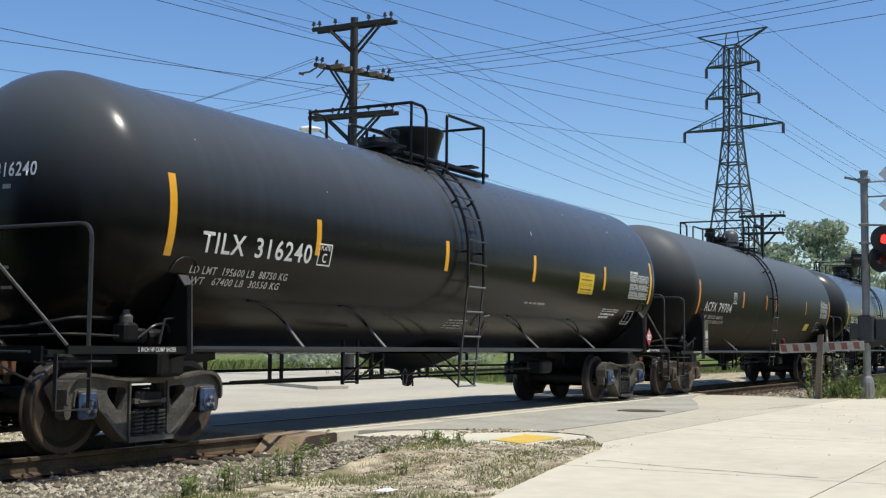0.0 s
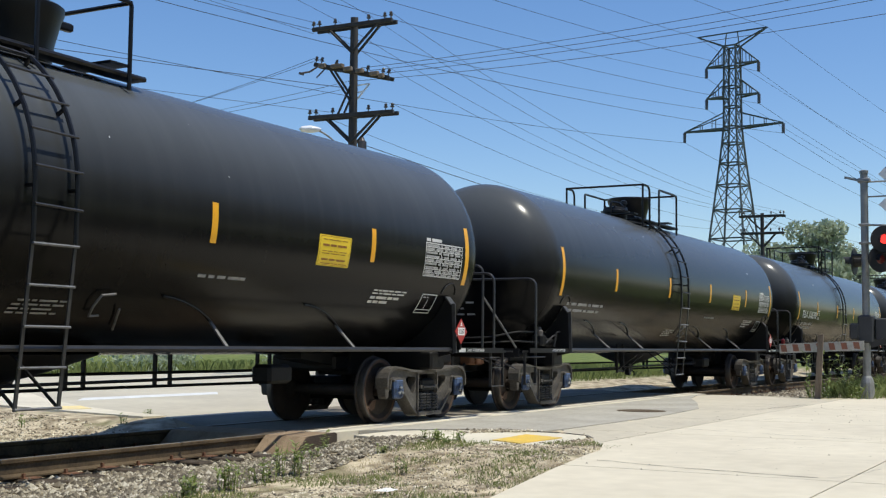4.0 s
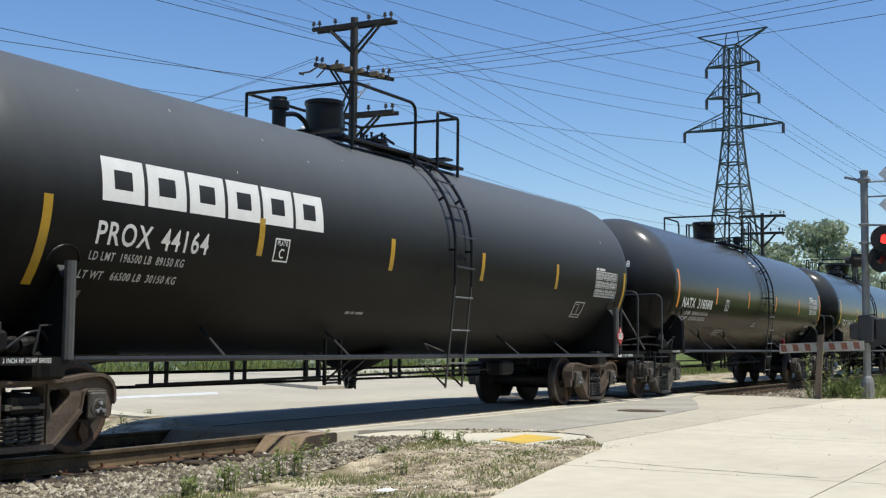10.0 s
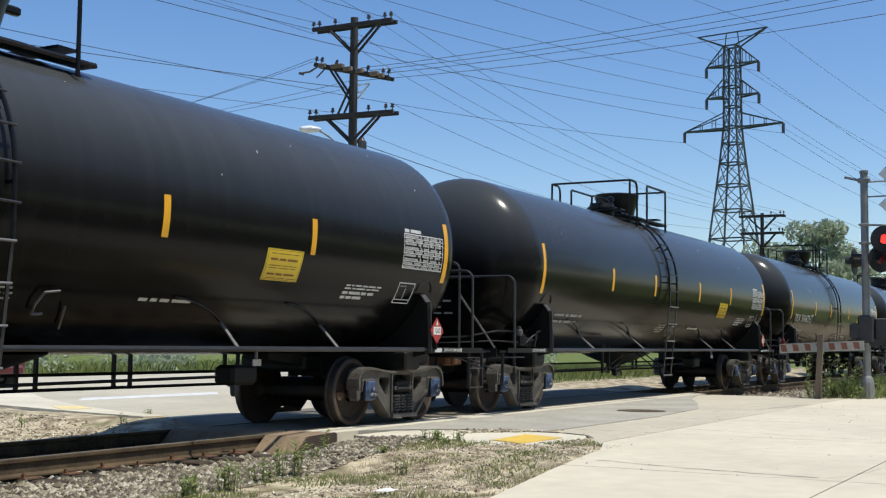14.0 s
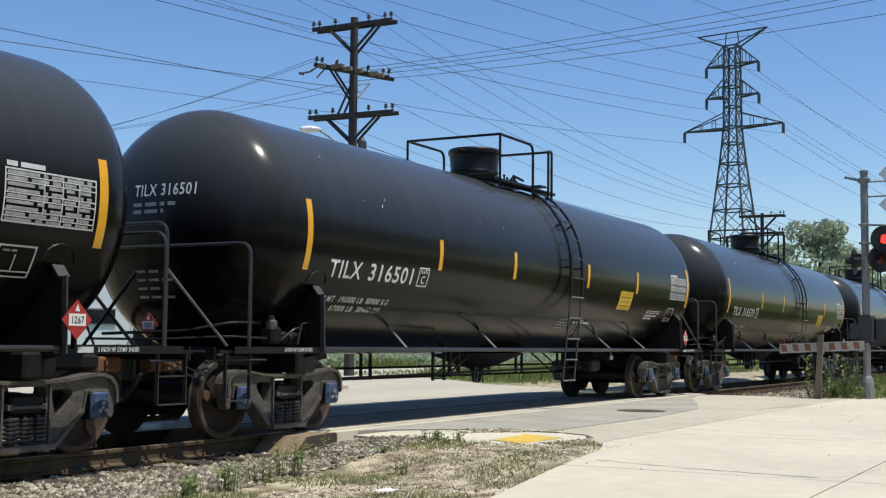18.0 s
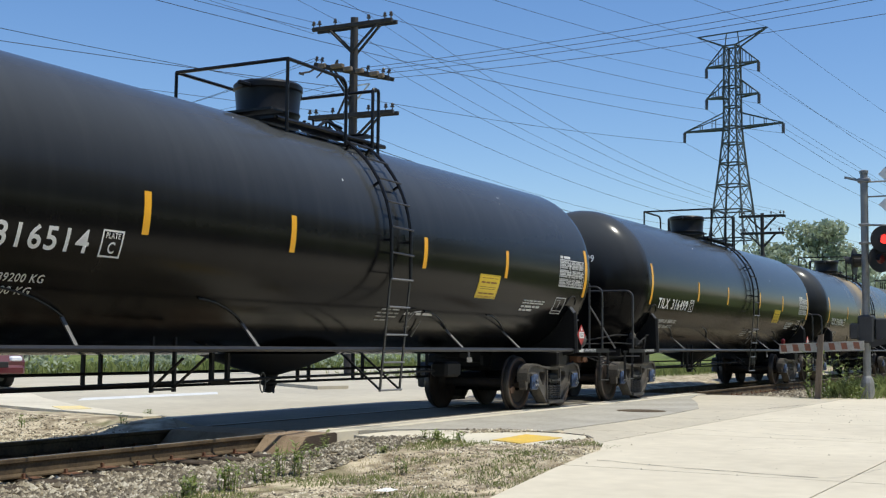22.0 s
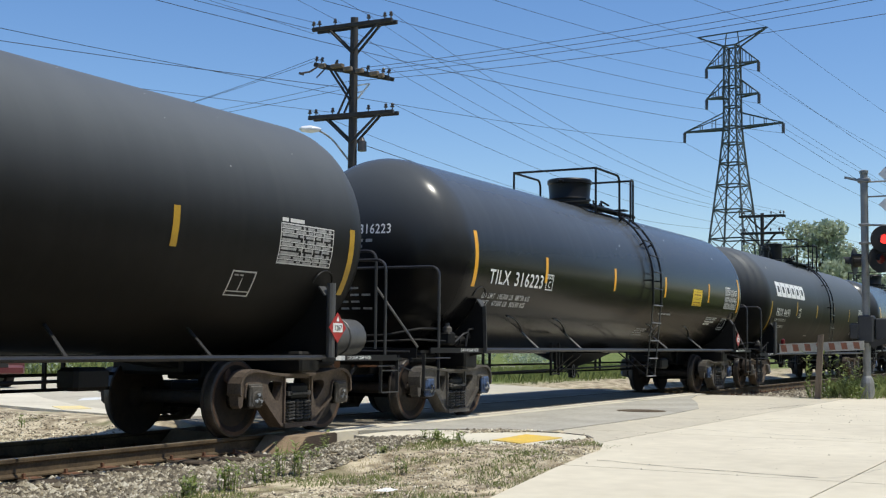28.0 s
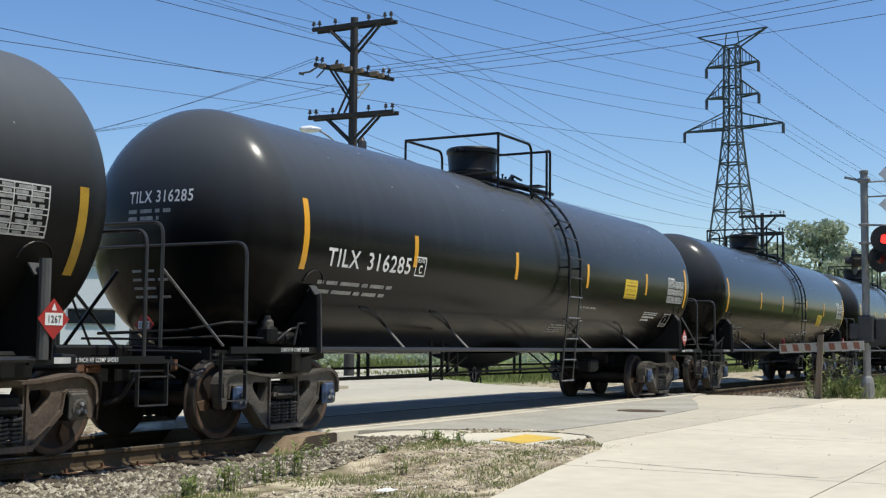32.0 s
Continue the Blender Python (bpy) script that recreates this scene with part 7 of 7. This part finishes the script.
def weed(seed, h, n):
    """Stems with narrow leaves."""
    rnd = random.Random(seed)
    st, lv = Geo(), Geo()
    for i in range(n):
        a, lean = rnd.uniform(0, 6.28), rnd.uniform(0.02, 0.28)
        hh = h * rnd.uniform(0.6, 1.0)
        root = Vector((rnd.gauss(0, 0.22 * h), rnd.gauss(0, 0.22 * h), 0))
        pts = [root + Vector((lean * hh * math.cos(a) * q * q, lean * hh * math.sin(a) * q * q, hh * q)) for q in (0, 0.35, 0.7, 1)]
        st.tube(pts, 0.006, 4, None, 0.002)
        for j in range(int(9 + 10 * h)):
            q = rnd.uniform(0.12, 1.0)
            p = pts[0].lerp(pts[3], q)
            b = rnd.uniform(0, 6.28)
            d = Vector((math.cos(b), math.sin(b), rnd.uniform(-0.1, 0.7))).normalized() * rnd.uniform(0.04, 0.1) * (0.6 + h)
            s = d.cross(Vector((0, 0, 1))).normalized() * d.length * 0.22
            lv.add([p, p + d * 0.5 + s, p + d, p + d * 0.5 - s], [(0, 1, 2, 3)])
    return mesh_of("stems", st, "grass_blade"), mesh_of("leaves", lv, "leaf_light")


for i, (x, y, z, h, n) in enumerate(((11.5, -2.0, -0.17, 0.3, 6), (9.85, -2.73, -0.2, 0.36, 14), (9.3, -2.8, -0.2, 0.24, 11), (8.65, -2.95, -0.2, 0.28, 14), (8.35, -2.8, -0.2, 0.2, 8), (7.9, -3.1, -0.2, 0.2, 8), (10.9, -2.3, -0.18, 0.18, 6), (12.4, -2.97, -0.03, 0.16, 10), (12.7, -3.1, -0.03, 0.13, 8), (12.2, -3.2, -0.03, 0.12, 8), (12.55, -2.75, -0.03, 0.14, 6), (12.75, -2.75, -0.05, 0.16, 5), (11.3, -2.9, -0.1, 0.15, 5), (10.0, -3.9, -0.1, 0.16, 6), (28.6, -4.35, -0.12, 1.25, 9), (28.9, -4.55, -0.12, 1.05, 8), (28.5, -4.7, -0.12, 0.6, 8), (29.3, -5.35, -0.12, 0.7, 7), (28.4, -4.2, -0.12, 0.8, 6), (29.8, -4.4, -0.12, 0.9, 8), (14.6, 3.4, -0.05, 0.14, 4), (12.0, 3.3, -0.08, 0.2, 5), (13.2, 2.6, -0.08, 0.15, 4))):
    st, lv = weed(40 + i, h, n)
    w = thing("weed", "tall leafy green weed growing in gravel" if h > 0.5 else "small green weed growing in gravel", "weed", "weeds", at=pose(x, y, z))
    part("stems", st, None, w)
    part("leaves", lv, None, w)


def scatter_stones(name, n, x0, x1, y0, y1, lo, hi, material, label, seed, keep=None):
    rnd = random.Random(seed)
    g = Geo()
    for _ in range(n):
        x, y = rnd.uniform(x0, x1), rnd.uniform(y0, y1)
        if keep and not keep(x, y):
            continue
        r = rnd.uniform(lo, hi) * (1.6 if rnd.random() < 0.06 else 1)
        z = ground_height(x, y) + r * 0.25
        a = rnd.uniform(0, 6.28)
        vs = []
        for dx, dy, dz in ((1, 0, 0), (0, 1, 0), (-1, 0, 0), (0, -1, 0), (0.2, 0.1, 1), (0, 0, -1)):
            k = rnd.uniform(0.65, 1.2)
            vs.append((x + r * k * (dx * math.cos(a) - dy * math.sin(a)), y + r * k * (dx * math.sin(a) + dy * math.cos(a)), z + r * 0.7 * k * dz))
        g.add(vs, [(0, 1, 4), (1, 2, 4), (2, 3, 4), (3, 0, 4), (1, 0, 5), (2, 1, 5), (3, 2, 5), (0, 3, 5)])
    return solid(name, g, material, label, "gravel", kind="stuff")


bare = lambda x, y: noise.noise((x * 0.8, y * 0.8, 3.0)) > -0.25
scatter_stones("ballast", 17000, 3.5, 12.6, -2.9, -0.9, 0.012, 0.036, "ballast_stone", "grey and pink crushed track ballast", 1)
scatter_stones("ballast", 2600, 3.5, 12.2, -0.6, 0.6, 0.012, 0.04, "ballast_stone", "grey crushed ballast between the rails", 2)
scatter_stones("gravel", 9000, 6.5, 14.0, -5.2, -2.2, 0.005, 0.016, "pale_gravel", "loose pale gravel on bare soil", 3, lambda x, y: bare(x, y) and not inside(CLEAR, x, y) and not inside(APRON, x, y - 0.03))
scatter_stones("gravel", 11000, 8.0, 15.5, 1.6, 7.5, 0.007, 0.024, "pale_gravel", "loose pale gravel beyond the rails", 4, lambda x, y: x < 12.9 + 0.25 * (y - 2) or y < 1.2)
scatter_stones("ballast", 5200, 28.6, 48.0, -3.9, -0.9, 0.02, 0.05, "ballast_stone", "pale crushed ballast along the rails", 5)
scatter_stones("gravel", 3600, 12.0, 15.2, -3.3, -1.35, 0.008, 0.024, "pale_gravel", "loose gravel spilt on the sidewalk", 6, lambda x, y: abs(y + 2.15 + 0.55 * (x - 13.4)) < 0.5)


def scatter_grit():
    """Specks of grit and leaf litter on the concrete."""
    rnd = random.Random(31)
    g = Geo()
    for _ in range(260):
        x, y = rnd.uniform(10.5, 26), rnd.uniform(-8.2, -3.6)
        if not inside(APRON, x, y):
            continue
        r, a = 0.004 + 0.014 * rnd.random() ** 3, rnd.uniform(0, 6.28)
        ring = [(x + r * math.cos(a + q) * k, y + r * math.sin(a + q), -0.012 + h) for q, k, h in ((0, 1, 0), (1.5, 0.6, 0), (3.1, 1, 0), (4.6, 0.6, 0))]
        g.add(ring + [(x, y, -0.012 + r * 0.6)], [(0, 1, 4), (1, 2, 4), (2, 3, 4), (3, 0, 4)])
    solid("grit", g, "ballast_stone", "grit and litter specks on pale concrete", "gravel", kind="stuff")


scatter_grit()


def grass_patch(name, n, x0, x1, y0, y1, lo, hi, material, label, seed, keep):
    rnd = random.Random(seed)
    g = Geo()
    for _ in range(n):
        x, y = rnd.uniform(x0, x1), rnd.uniform(y0, y1)
        if not keep(x, y):
            continue
        z = ground_height(x, y) - 0.01
        h, a, b = rnd.uniform(lo, hi), rnd.uniform(0, 6.28), rnd.uniform(0.1, 0.8)
        w = 0.002 + 0.03 * h
        dx, dy = math.cos(a), math.sin(a)
        g.add([(x - dy * w, y + dx * w, z), (x + dy * w, y - dx * w, z), (x + dx * h * b * 0.4, y + dy * h * b * 0.4, z + h * 0.65), (x + dx * h * b, y + dy * h * b, z + h)], [(0, 1, 2), (0, 2, 3), (1, 3, 2)])
    return solid(name, g, material, label, "grass", kind="stuff")


clump = lambda k, f: (lambda x, y: noise.noise((x * f, y * f, k)) > 0.05 + 0.5 * noise.noise((x * 6, y * 6, k + 9)) and not (x > 12.6 and y < -1.5 and x < 28 and inside(CLEAR, x, y)) and y > -5.75 + 0.16 * (x - 8))
grass_patch("grass", 26000, 6.0, 13.2, -5.4, -2.75, 0.015, 0.06, "grass_blade", "thin green grass tufts in soil", 7, clump(1.0, 1.1))
grass_patch("dry_grass", 11000, 6.0, 13.2, -5.4, -2.2, 0.012, 0.05, "dry_blade", "dry straw-coloured grass on soil", 8, clump(5.0, 0.9))
grass_patch("grass", 12000, 29.5, 60.0, 5.0, 16.0, 0.1, 0.4, "grass_blade", "long green grass beyond the rails", 9, lambda x, y: y > 4 + 0.0 * x and x > 33 + (y - 6) * 0.5)
grass_patch("grass", 7000, 28.5, 60.0, -7.0, -3.6, 0.1, 0.45, "grass_blade", "long green grass beside the signal", 10, lambda x, y: y > -5.1 - 0.13 * (x - 28.5) and y < -3.8 + 0.02 * x)
grass_patch("grass", 9000, 10.0, 60.0, 20.2, 24.0, 0.15, 0.5, "grass_blade", "long green grass on the far verge", 11, lambda x, y: True)

solid("paper_scrap", Geo().add([(8.35, -4.62, -0.06), (8.5, -4.66, -0.05), (8.52, -4.76, -0.055), (8.38, -4.75, -0.06), (8.43, -4.7, -0.035)], [(0, 1, 4), (1, 2, 4), (2, 3, 4), (3, 0, 4), (3, 2, 1, 0)]), "white_paint", "crumpled white paper scrap on soil", "litter")
solid("marker_stake", Geo().beam((4.52, -2.98, -0.3), (4.42, -2.86, 0.28), 0.025, 0.025), "galv", "thin pale metal stake in ballast", "stake")


def motions():
    for k, kind, name, label, car in CARS:
        walk(car, [(t, pose(car_x(k, t), 0, 0)) for t in range(0, 33, 2)])
        # the wheels roll while the car is near
        times = [0.0]
        t = 0.0
        while t < 32.0:
            if -12 < car_x(k, t) < 75:
                times.append(t)
            t += 0.058
        times = sorted(set(times + [32.0]))
        rows, turn, last = [], 0.0, None
        for t in times:
            if last is not None and t - last < 0.1:
                turn += (travel(t) - travel(last)) / 0.457
            rows.append((t, turn))
            last = t
        for tr in car.children:
            if tr.name.startswith("truck"):
                for w in tr.children:
                    if w.name.startswith("wheelset"):
                        at = w.matrix_basis.translation.copy()
                        walk(w, [(t, Matrix.Translation(at) @ Matrix.Rotation(-a, 4, "Y")) for t, a in rows])


motions()
